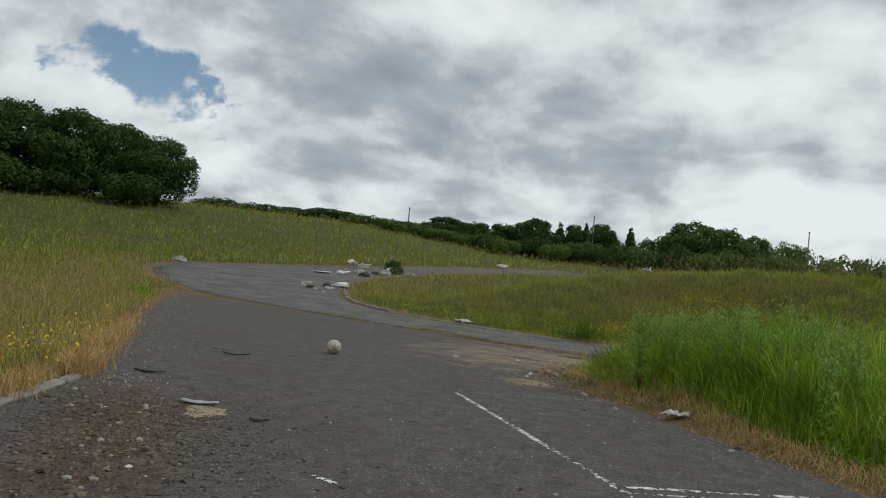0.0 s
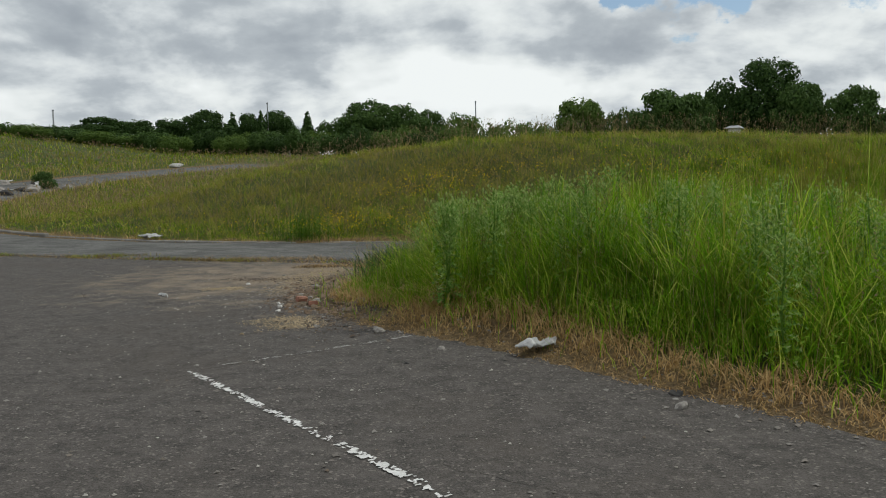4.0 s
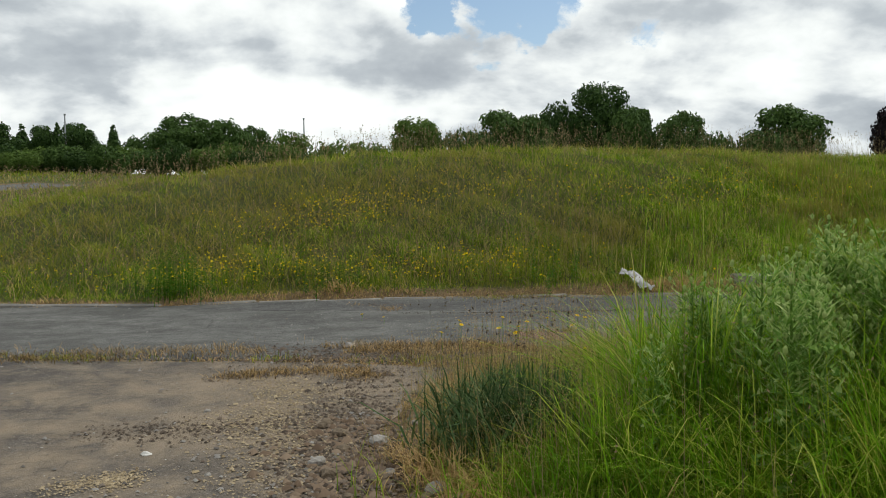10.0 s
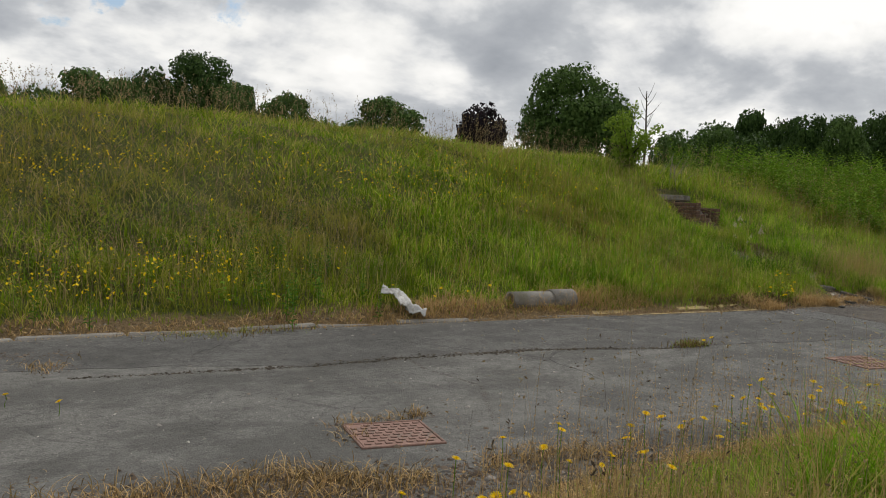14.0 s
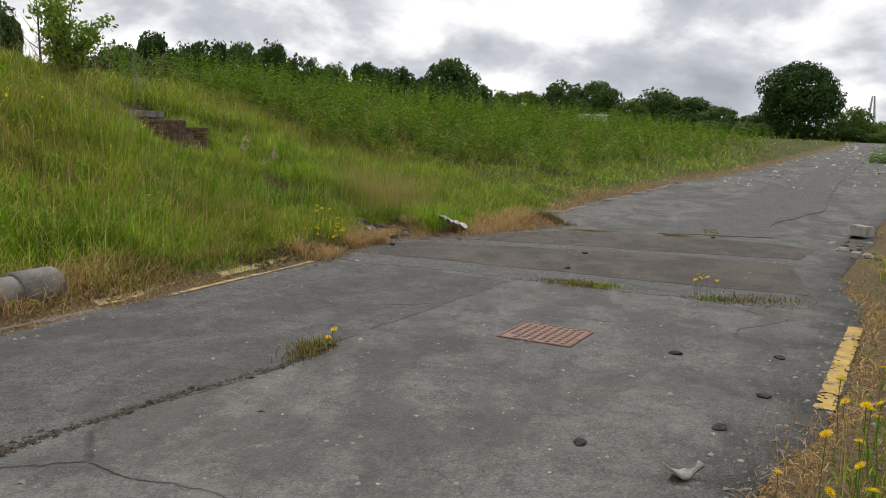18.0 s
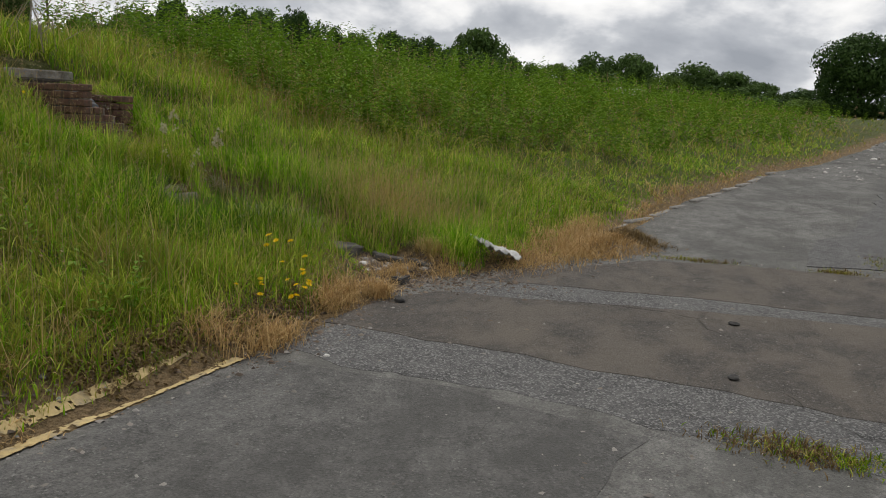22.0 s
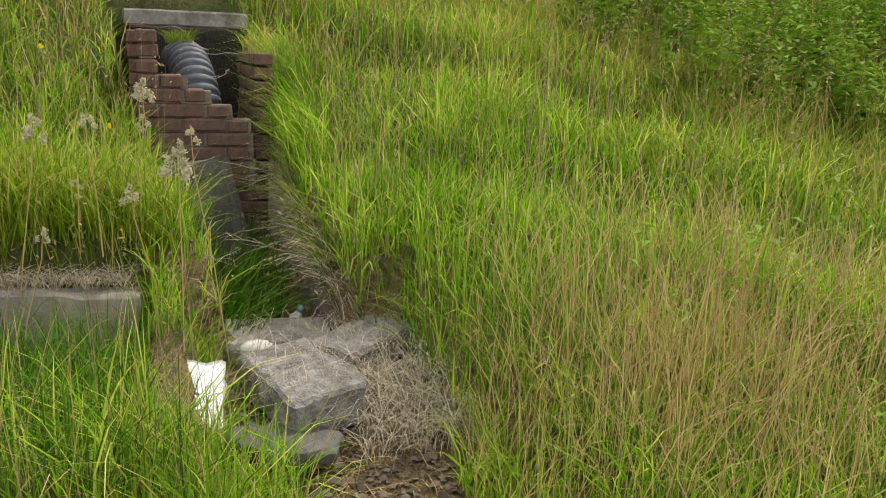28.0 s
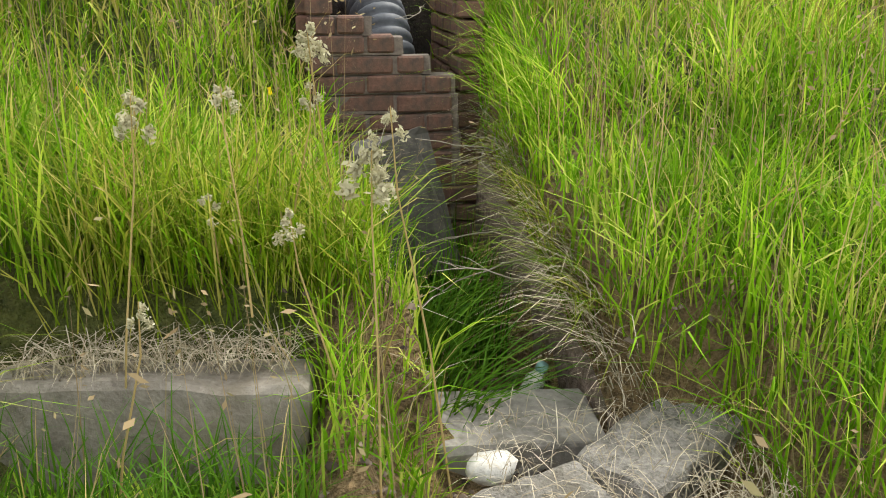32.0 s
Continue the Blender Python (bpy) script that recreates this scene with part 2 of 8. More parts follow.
def tarmac_mat(name, dark, light, chip, chips=0.25, scale=130.0, stain=None, pale=None, sandy=None, streak=None):
    m, nt, b = material(name, 0.88)
    v = world_vec(nt)
    vo = nt.nodes.new("ShaderNodeTexVoronoi")
    vo.inputs["Scale"].default_value = scale
    nt.links.new(v, vo.inputs["Vector"])
    big_n = noise_node(nt, v, 0.55, 6, 0.62)
    mid_n = noise_node(nt, v, 4.5, 6, 0.65)
    fin_n = noise_node(nt, v, 90.0, 2, 0.6)
    coarse_n = noise_node(nt, v, 17.0, 5, 0.7)
    f = math_node(nt, "ADD", math_node(nt, "ADD", math_node(nt, "MULTIPLY", mid_n, 0.34), math_node(nt, "MULTIPLY", coarse_n, 0.30)), math_node(nt, "MULTIPLY", fin_n, 0.36))
    c = ramp(nt, f, [(0.40, dark), (0.59, light)])
    sepc = nt.nodes.new("ShaderNodeSeparateColor")
    nt.links.new(vo.outputs["Color"], sepc.inputs[0])
    cf = ramp(nt, sepc.outputs[0], [(1 - chips - 0.04, (0, 0, 0)), (1 - chips + 0.1, (1, 1, 1))])
    c = mix_rgb(nt, math_node(nt, "MULTIPLY", cf, 0.75), c, chip)
    if stain:
        c = mix_rgb(nt, math_node(nt, "MULTIPLY", ramp(nt, big_n, [(0.5, (0, 0, 0)), (0.66, (1, 1, 1))]), 0.6), c, stain)
    if pale:
        c = mix_rgb(nt, math_node(nt, "MULTIPLY", ramp(nt, noise_node(nt, v, 0.9, 7, 0.7, 0.6), [(0.52, (0, 0, 0)), (0.72, (1, 1, 1))]), 0.5), c, pale)
    if streak:
        mp = nt.nodes.new("ShaderNodeMapping")
        mp.inputs["Rotation"].default_value = (0, 0, radians(9.3))
        mp.inputs["Scale"].default_value = (0.9, 1.6, 1)
        nt.links.new(v, mp.inputs["Vector"])
        sf = ramp(nt, noise_node(nt, mp.outputs[0], 1.0, 7, 0.68, 0.3), [(0.47, (0, 0, 0)), (0.57, (1, 1, 1))])
        c = mix_rgb(nt, math_node(nt, "MULTIPLY", sf, 0.55), c, streak)
    if sandy:
        cx, cy, rad, col = sandy
        d = nt.nodes.new("ShaderNodeVectorMath")
        d.operation = "DISTANCE"
        nt.links.new(v, d.inputs[0])
        d.inputs[1].default_value = (cx, cy, 0)
        k = math_node(nt, "ADD", math_node(nt, "DIVIDE", d.outputs["Value"], rad), math_node(nt, "MULTIPLY", math_node(nt, "SUBTRACT", noise_node(nt, v, 2.2, 7, 0.7), 0.5), 2.4))
        c = mix_rgb(nt, math_node(nt, "MULTIPLY", ramp(nt, k, [(0.25, (0.8, 0.8, 0.8)), (0.95, (0, 0, 0))]), ramp(nt, noise_node(nt, v, 1.6, 8, 0.72, 0.8), [(0.36, (0.3, 0.3, 0.3)), (0.54, (1, 1, 1))])), c, col)
    # long hairline cracks
    vc = nt.nodes.new("ShaderNodeTexVoronoi")
    vc.feature = "DISTANCE_TO_EDGE"
    vc.inputs["Scale"].default_value = 0.32
    wob = nt.nodes.new("ShaderNodeVectorMath")
    wob.operation = "MULTIPLY_ADD"
    nz = nt.nodes.new("ShaderNodeTexNoise")
    nz.inputs["Scale"].default_value = 1.7
    nz.inputs["Detail"].default_value = 6
    nt.links.new(v, nz.inputs["Vector"])
    nt.links.new(nz.outputs["Color"], wob.inputs[0])
    wob.inputs[1].default_value = (0.45, 0.45, 0)
    nt.links.new(v, wob.inputs[2])
    nt.links.new(wob.outputs[0], vc.inputs["Vector"])
    cr = ramp(nt, vc.outputs["Distance"], [(0.0, (1, 1, 1)), (0.004, (0, 0, 0))])
    cr = math_node(nt, "MULTIPLY", cr, ramp(nt, noise_node(nt, v, 0.4, 2), [(0.5, (0, 0, 0)), (0.6, (1, 1, 1))]))
    c = mix_rgb(nt, math_node(nt, "MULTIPLY", cr, 0.3), c, (0.025, 0.024, 0.021))
    vf = nt.nodes.new("ShaderNodeTexVoronoi")
    vf.feature = "DISTANCE_TO_EDGE"
    vf.inputs["Scale"].default_value = 2.3
    nt.links.new(wob.outputs[0], vf.inputs["Vector"])
    craze = math_node(nt, "MULTIPLY", ramp(nt, vf.outputs["Distance"], [(0.0, (1, 1, 1)), (0.016, (0, 0, 0))]), ramp(nt, noise_node(nt, v, 0.7, 5, 0.6), [(0.50, (0, 0, 0)), (0.60, (1, 1, 1))]))
    c = mix_rgb(nt, math_node(nt, "MULTIPLY", craze, 0.45), c, (0.025, 0.024, 0.022))
    nt.links.new(c, b.inputs["Base Color"])
    h = math_node(nt, "SUBTRACT", math_node(nt, "ADD", fin_n, math_node(nt, "MULTIPLY", sepc.outputs[1], 0.5)), math_node(nt, "MULTIPLY", cr, 2.0))
    dish = math_node(nt, "MULTIPLY", math_node(nt, "ADD", noise_node(nt, v, 1.3, 4, 0.55, 0.4), math_node(nt, "MULTIPLY", noise_node(nt, v, 5.0, 4, 0.6), 0.3)), 3.6)
    bump(nt, b, math_node(nt, "ADD", h, dish), 1.0, 0.009)
    return m


def ground_mat():
    m, nt, b = material("meadow_soil", 0.95)
    v = world_vec(nt)
    n1, n2, n3 = noise_node(nt, v, 0.35, 6, 0.6), noise_node(nt, v, 3.0, 5, 0.65), noise_node(nt, v, 28.0, 4, 0.7)
    c = ramp(nt, n1, [(0.34, (0.075, 0.10, 0.02)), (0.5, (0.10, 0.125, 0.026)), (0.62, (0.15, 0.14, 0.04)), (0.72, (0.11, 0.13, 0.028))])
    c = mix_rgb(nt, ramp(nt, n2, [(0.45, (0, 0, 0)), (0.7, (0.7, 0.7, 0.7))]), c, (0.10, 0.085, 0.035))
    c = mix_rgb(nt, ramp(nt, n3, [(0.42, (0, 0, 0)), (0.62, (0.6, 0.6, 0.6))]), c, (0.035, 0.05, 0.012))
    at = nt.nodes.new("ShaderNodeAttribute")
    at.attribute_name = "litter"
    lf = math_node(nt, "ADD", at.outputs["Fac"], math_node(nt, "MULTIPLY", math_node(nt, "SUBTRACT", n2, 0.5), 1.1))
    dry = ramp(nt, n3, [(0.36, (0.13, 0.085, 0.045)), (0.64, (0.30, 0.20, 0.10))])
    c = mix_rgb(nt, ramp(nt, lf, [(0.45, (0, 0, 0)), (0.75, (0.9, 0.9, 0.9))]), c, dry)
    nt.links.new(c, b.inputs["Base Color"])
    bump(nt, b, math_node(nt, "ADD", n2, n3), 1.0, 0.12)
    return m


SOIL = ground_mat()
TARMAC_PARK = tarmac_mat("worn_car_park_tarmac", (0.035, 0.031, 0.028), (0.113, 0.100, 0.090), (0.215, 0.19, 0.17), 0.10, 72.0, (0.075, 0.063, 0.053), None, (-2.6, 10.2, 3.4, (0.27, 0.21, 0.145)))
TARMAC_ROAD = tarmac_mat("smooth_grey_tarmac", (0.072, 0.070, 0.066), (0.178, 0.174, 0.163), (0.24, 0.23, 0.21), 0.04, 110.0, (0.062, 0.060, 0.055), (0.175, 0.170, 0.155), None, (0.056, 0.055, 0.050))
TARMAC_DARK = tarmac_mat("dark_patch_tarmac", (0.036, 0.032, 0.029), (0.080, 0.070, 0.060), (0.17, 0.16, 0.15), 0.05, 110.0, (0.105, 0.088, 0.068), None, None, (0.118, 0.100, 0.080))
TARMAC_KERB = tarmac_mat("dark_strip_tarmac", (0.048, 0.047, 0.045), (0.135, 0.131, 0.124), (0.20, 0.195, 0.185), 0.05, 110.0, (0.062, 0.060, 0.056), None, None, (0.050, 0.049, 0.046))
TARMAC_CHIP = tarmac_mat("exposed_stone_tarmac", (0.042, 0.041, 0.041), (0.108, 0.106, 0.103), (0.21, 0.206, 0.20), 0.26, 105.0)
STONE = grain_mat("rubble_stone", (0.16, 0.145, 0.13), (0.42, 0.39, 0.35), 5, 40)
STONE_PALE = grain_mat("pale_stone", (0.42, 0.40, 0.37), (0.72, 0.70, 0.66), 9, 60)
RED_BRICK = grain_mat("red_brick", (0.24, 0.105, 0.07), (0.38, 0.20, 0.14), 9, 70)
KERB = grain_mat("kerb_concrete", (0.13, 0.12, 0.105), (0.27, 0.255, 0.23), 5, 70, stain=(0.15, 0.135, 0.09))
EARTH = grain_mat("dry_earth", (0.10, 0.075, 0.05), (0.235, 0.18, 0.125), 4, 35, bumpy=0.9, dist=0.03)
BROWN_BRICK = grain_mat("brown_brick", (0.085, 0.046, 0.034), (0.185, 0.098, 0.070), 14, 90, bumpy=0.8, stain=(0.07, 0.05, 0.04), stain_scale=9)
MORTAR = grain_mat("old_mortar", (0.085, 0.066, 0.054), (0.19, 0.155, 0.13), 14, 90)
PIPE_PLASTIC = grain_mat("dusty_black_plastic", (0.045, 0.048, 0.056), (0.105, 0.112, 0.128), 6, 40, rough=0.6, bumpy=0.2)
RUST_IRON = grain_mat("rusty_iron", (0.17, 0.10, 0.08), (0.32, 0.20, 0.165), 9, 60, rough=0.85, metal=0.1, stain=(0.15, 0.12, 0.10), stain_scale=7)
OCHRE_PAINT = grain_mat("ochre_paint", (0.34, 0.22, 0.055), (0.52, 0.36, 0.11), 7, 60, stain=(0.20, 0.16, 0.10), stain_scale=6)
YELLOW_PAINT = grain_mat("worn_yellow_paint", (0.32, 0.24, 0.11), (0.52, 0.40, 0.19), 7, 60, stain=(0.17, 0.15, 0.12), stain_scale=6)
WHITE_PAINT = grain_mat("worn_white_paint", (0.46, 0.45, 0.43), (0.74, 0.73, 0.71), 9, 60)
WHITE_SACK = grain_mat("dirty_white_sack", (0.30, 0.295, 0.285), (0.56, 0.555, 0.545), 6, 50, rough=0.7, stain=(0.20, 0.185, 0.16), stain_scale=7)
LEATHER = grain_mat("worn_ball_leather", (0.36, 0.32, 0.25), (0.60, 0.56, 0.47), 14, 80, rough=0.8, stain=(0.22, 0.19, 0.14), stain_scale=6)
SEAM = grain_mat("black_ball_panels", (0.02, 0.02, 0.02), (0.06, 0.055, 0.05), 14, 80)
BARK = grain_mat("tree_bark", (0.035, 0.028, 0.02), (0.10, 0.085, 0.065), 3, 20)
WOOD_GREY = grain_mat("weathered_wood", (0.15, 0.125, 0.095), (0.34, 0.30, 0.25), 6, 50)
METAL_GREY = grain_mat("galvanised_steel", (0.30, 0.31, 0.32), (0.42, 0.43, 0.44), 3, 30, rough=0.5, metal=0.6, bumpy=0.1)
DARK_SCRAP = grain_mat("dark_scrap", (0.02, 0.02, 0.02), (0.07, 0.065, 0.06), 9, 60)
WALL_WHITE = grain_mat("pale_render", (0.55, 0.55, 0.54), (0.68, 0.68, 0.67), 1, 8)
WALL_RED = grain_mat("far_red_brick", (0.35, 0.13, 0.08), (0.44, 0.19, 0.13), 1, 9)
ROOF = grain_mat("roof_tile", (0.20, 0.09, 0.06), (0.30, 0.15, 0.10), 1, 9)
WINDOW_DARK = grain_mat("window_glass_far", (0.03, 0.035, 0.04), (0.06, 0.065, 0.07), 1, 4, rough=0.15, bumpy=0.0)

GRASS = leaf_mat("meadow_grass", [(0.075, 0.13, 0.006), (0.155, 0.255, 0.010), (0.265, 0.385, 0.018), (0.10, 0.16, 0.009), (0.43, 0.43, 0.06), (0.52, 0.45, 0.15)], (0.25, 0.215, 0.045), 0.30, trans=0.45, deep=(0.07, 0.125, 0.006))
GRASS_LUSH = leaf_mat("lush_grass", [(0.065, 0.155, 0.005), (0.155, 0.33, 0.010), (0.28, 0.50, 0.020), (0.10, 0.215, 0.008), (0.46, 0.57, 0.06), (0.54, 0.55, 0.14)], None, trans=0.45, deep=(0.06, 0.16, 0.005))
GRASS_BROWN = leaf_mat("brown_tussock", [(0.13, 0.085, 0.035), (0.19, 0.13, 0.055), (0.10, 0.065, 0.03), (0.24, 0.18, 0.07)], None, trans=0.2)
SAND = grain_mat("pale_sand", (0.17, 0.135, 0.09), (0.30, 0.24, 0.165), 5, 70, bumpy=0.3)
STRAW_GREY = leaf_mat("bleached_straw", [(0.40, 0.35, 0.26), (0.52, 0.46, 0.35), (0.30, 0.25, 0.17), (0.36, 0.30, 0.20)], None, trans=0.2)
NETTLE = leaf_mat("nettle_leaves", [(0.075, 0.155, 0.010), (0.115, 0.215, 0.014), (0.175, 0.29, 0.024), (0.09, 0.175, 0.012)], None, rough=0.8, trans=0.35)
# near-black soil: the darkness of the drain chamber put into the colour
SHADED_SOIL = grain_mat("shade_black_soil", (0.012, 0.010, 0.008), (0.045, 0.036, 0.028), 9, 60, bumpy=1.0, dist=0.03)
WEED_DARK = leaf_mat("dark_weed_leaves", [(0.030, 0.062, 0.020), (0.050, 0.095, 0.030), (0.085, 0.14, 0.05), (0.13, 0.18, 0.07)], None, trans=0.2)
# deep green for dark weeds; also paints shade into grass round the drain
GRASS_DEEP_SHADE = leaf_mat("deep_green_shade_grass", [(0.035, 0.10, 0.006), (0.065, 0.155, 0.010), (0.10, 0.21, 0.016)], None, trans=0.3)
GRASS_DRY = leaf_mat("dry_grass", [(0.42, 0.26, 0.105), (0.58, 0.41, 0.19), (0.33, 0.20, 0.08), (0.54, 0.38, 0.17), (0.25, 0.16, 0.06)], None, trans=0.2)
GRASS_STRAW = leaf_mat("standing_straw", [(0.42, 0.31, 0.13), (0.52, 0.40, 0.18), (0.36, 0.25, 0.10), (0.32, 0.29, 0.06)], None, trans=0.2)
SAPLING_LEAF = leaf_mat("hawthorn_leaves", [(0.12, 0.20, 0.02), (0.17, 0.26, 0.03), (0.22, 0.31, 0.04)], None, trans=0.4)
WHITE_FAINT = grain_mat("almost_gone_white_paint", (0.20, 0.19, 0.18), (0.36, 0.35, 0.33), 9, 60)
SEED = leaf_mat("seed_heads", [(0.26, 0.19, 0.10), (0.34, 0.25, 0.14), (0.22, 0.16, 0.085), (0.30, 0.26, 0.13)], None, trans=0.25)
WEED = leaf_mat("broad_weed_leaves", [(0.085, 0.175, 0.008), (0.12, 0.23, 0.012), (0.16, 0.28, 0.02), (0.20, 0.30, 0.03)], None)
THISTLE = leaf_mat("thistle_leaves", [(0.085, 0.18, 0.026), (0.15, 0.27, 0.045), (0.24, 0.37, 0.08), (0.44, 0.50, 0.20)], None)
PETAL = leaf_mat("yellow_petals", [(0.80, 0.56, 0.01), (0.86, 0.64, 0.02), (0.75, 0.48, 0.01)], None, trans=0.3)
KNAP = leaf_mat("knapweed_heads", [(0.055, 0.040, 0.028), (0.095, 0.070, 0.045), (0.16, 0.12, 0.07)], None, trans=0.1)
CREAM = leaf_mat("cream_seed_plumes", [(0.44, 0.41, 0.27), (0.57, 0.53, 0.37), (0.34, 0.31, 0.18)], None, trans=0.3)
TREE_DARK = leaf_mat("dark_tree_leaves", [(0.022, 0.048, 0.012), (0.040, 0.078, 0.019), (0.066, 0.115, 0.028), (0.030, 0.060, 0.015)], None, trans=0.2)
TREE_MID = leaf_mat("green_tree_leaves", [(0.036, 0.072, 0.017), (0.066, 0.118, 0.028), (0.098, 0.16, 0.042), (0.050, 0.092, 0.023)], None, trans=0.25)
TREE_LIGHT = leaf_mat("light_tree_leaves", [(0.065, 0.115, 0.022), (0.10, 0.16, 0.032), (0.135, 0.20, 0.045)], None, trans=0.3)
TREE_PURPLE = leaf_mat("purple_tree_leaves", [(0.010, 0.008, 0.010), (0.016, 0.011, 0.014), (0.024, 0.015, 0.018)], None, trans=0.05)

# ---- building helpers ----
rng = np.random.default_rng(7)


def sst(a, b, x):
    t = np.clip((x - a) / (b - a), 0, 1)
    return t * t * (3 - 2 * t)


def mesh_np(name, co, faces, mats, smooth=False):
    """A mesh from arrays: co (n, 3); faces: a list of (m, k) index arrays."""
    me = bpy.data.meshes.new(name)
    co = np.asarray(co, np.float32)
    me.vertices.add(len(co))
    me.vertices.foreach_set("co", co.ravel())
    loops = np.concatenate([f.ravel() for f in faces]).astype(np.int32)
    sizes = np.concatenate([np.full(len(f), f.shape[1]) for f in faces]).astype(np.int32)
    me.loops.add(len(loops))
    me.loops.foreach_set("vertex_index", loops)
    me.polygons.add(len(sizes))
    me.polygons.foreach_set("loop_start", np.concatenate([[0], np.cumsum(sizes)[:-1]]).astype(np.int32))
    me.polygons.foreach_set("loop_total", sizes)
    if smooth:
        me.polygons.foreach_set("use_smooth", np.ones(len(sizes), bool))
    me.update(calc_edges=True)
    for m in (mats if isinstance(mats, (list, tuple)) else [mats]):
        me.materials.append(m)
    return me


def bm_mesh(name, bm, mat, smooth=False):
    me = bpy.data.meshes.new(name)
    bm.normal_update()
    bm.to_mesh(me)
    bm.free()
    me.materials.append(mat)
    if smooth:
        for p in me.polygons:
            p.use_smooth = True
    return me


def part(name, bm, mat, parent, label="", smooth=False):
    """Links a bmesh (or a ready mesh) as one part under a thing or a part."""
    me = bm if isinstance(bm, bpy.types.Mesh) else bm_mesh(name, bm, mat, smooth)
    ob = new(name, me)
    ob.parent = parent
    if label:
        tagged(ob, label)
    return ob


def empty(name, label, category, m=None, group=""):
    ob = new(name)
    ob.empty_display_size = 0.1
    if m is not None:
        ob.matrix_world = m
    return tagged(ob, label, category, group)


def box(sx, sy, sz, c=(0, 0, 0), bevel=0.0, rot=None, wobble=0.0, seg=1, seed=0):
    """A box with worn edges: centre c, sizes, turned by rot."""
    bm = bmesh.new()
    bmesh.ops.create_cube(bm, size=1)
    bmesh.ops.scale(bm, vec=(sx, sy, sz), verts=bm.verts)
    if bevel:
        bmesh.ops.bevel(bm, geom=bm.edges[:], offset=bevel, segments=seg, affect="EDGES", profile=0.6)
    if wobble:
        r = random.Random(seed)
        for v in bm.verts:
            v.co += Vector([r.uniform(-wobble, wobble) for _ in range(3)])
    if rot:
        bmesh.ops.rotate(bm, cent=(0, 0, 0), matrix=Euler([radians(k) for k in rot]).to_matrix(), verts=bm.verts)
    bmesh.ops.translate(bm, vec=c, verts=bm.verts)
    return bm


def rock(sx, sy, sz, seed, flat=0.0, sub=2):
    """A rough broken stone with facets, resting on z = 0."""
    bm = bmesh.new()
    bmesh.ops.create_icosphere(bm, subdivisions=sub, radius=1)
    off = Vector((seed * 3.1, seed * 1.7, seed * 0.9))
    for v in bm.verts:
        k = 1 + 0.45 * noise.noise(v.co * 0.9 + off) + 0.18 * noise.noise(v.co * 2.6 + off)
        v.co = Vector((v.co.x * sx * k, v.co.y * sy * k, max(v.co.z * sz * k, -sz * 0.45) * (1 - flat * 0.5)))
        if flat:
            v.co.z = min(v.co.z, sz * (1 - flat))
    lo = min(v.co.z for v in bm.verts)
    bmesh.ops.translate(bm, vec=(0, 0, -lo), verts=bm.verts)
    return bm


def tube(points, radius, sides=10, taper=None):
    """A tube along points; taper gives a factor a point."""
    bm = bmesh.new()
    rings = []
    pts = [Vector(p) for p in points]
    for i, p in enumerate(pts):
        d = (pts[min(i + 1, len(pts) - 1)] - pts[max(i - 1, 0)]).normalized()
        q = d.to_track_quat("Z", "Y")
        r = radius * (taper[i] if taper else 1)
        rings.append([bm.verts.new(p + q @ Vector((r * math.cos(2 * math.pi * k / sides), r * math.sin(2 * math.pi * k / sides), 0))) for k in range(sides)])
    for a, b in zip(rings, rings[1:]):
        for k in range(sides):
            bm.faces.new((a[k], a[(k + 1) % sides], b[(k + 1) % sides], b[k]))
    bm.faces.new(rings[0][::-1])
    bm.faces.new(rings[-1])
    return bm


# ---- plan: the lie of the land and the edges of the tarmac ----
RU, RV = (0.987, -0.162), (0.162, 0.987)     # along and across the road


def uv_xy(u, v):
    return (u * RU[0] + v * RV[0], u * RU[1] + v * RV[1])


def rise_west(x, y):
    """The slow climb of the meadow to the north-west, steeper under the wood."""
    w = -0.6 * (x + 10) + 0.8 * (y - 18)
    return 4.6 * sst(-4, 80, w) + 2.0 * sst(-30, -54, x) * sst(20, 46, w)


def rise_east(x, y):
    """The road climbs gently to the east and levels out at its end."""
    s = np.clip(x - 12.3, 0, 48)
    return 0.046 * s * s / (s + 2.5) + 0.0 * y


def rise(x, y):
    return rise_west(x, y) + rise_east(x, y)


def veer(u):
    """How far the east road swings to the south of its first line."""
    return np.interp(u, [12, 18, 21.3, 24, 31.4, 34.5, 49, 100], [0, -0.85, -1.2, -2.0, -3.2, -3.6, -5.65, -13])


def land(x, y):
    u, v = RU[0] * x + RU[1] * y, RV[0] * x + RV[1] * y
    s = v - 16.3 - veer(u)
    top = np.interp(u, [-19, -15, -12, -9, -5, 0, 3, 9, 25, 45, 60, 110, 160], [0, 0.7, 1.55, 2.05, 2.45, 2.5, 2.4, 2.1, 2.0, 2.05, 2.2, 2.3, 2.3])
    z = top * sst(-0.9, 7.6, s)
    z = z + 0.38 * np.exp(-(((x - 2.2) / 2.2) ** 2 + ((y - 7.2) / 2.3) ** 2))
    return z + rise_west(x, y) * (1 - 0.6 * sst(0, 8, s) * (top > 0)) + rise_east(x, y) * (1 - sst(-0.9, 7.6, s))


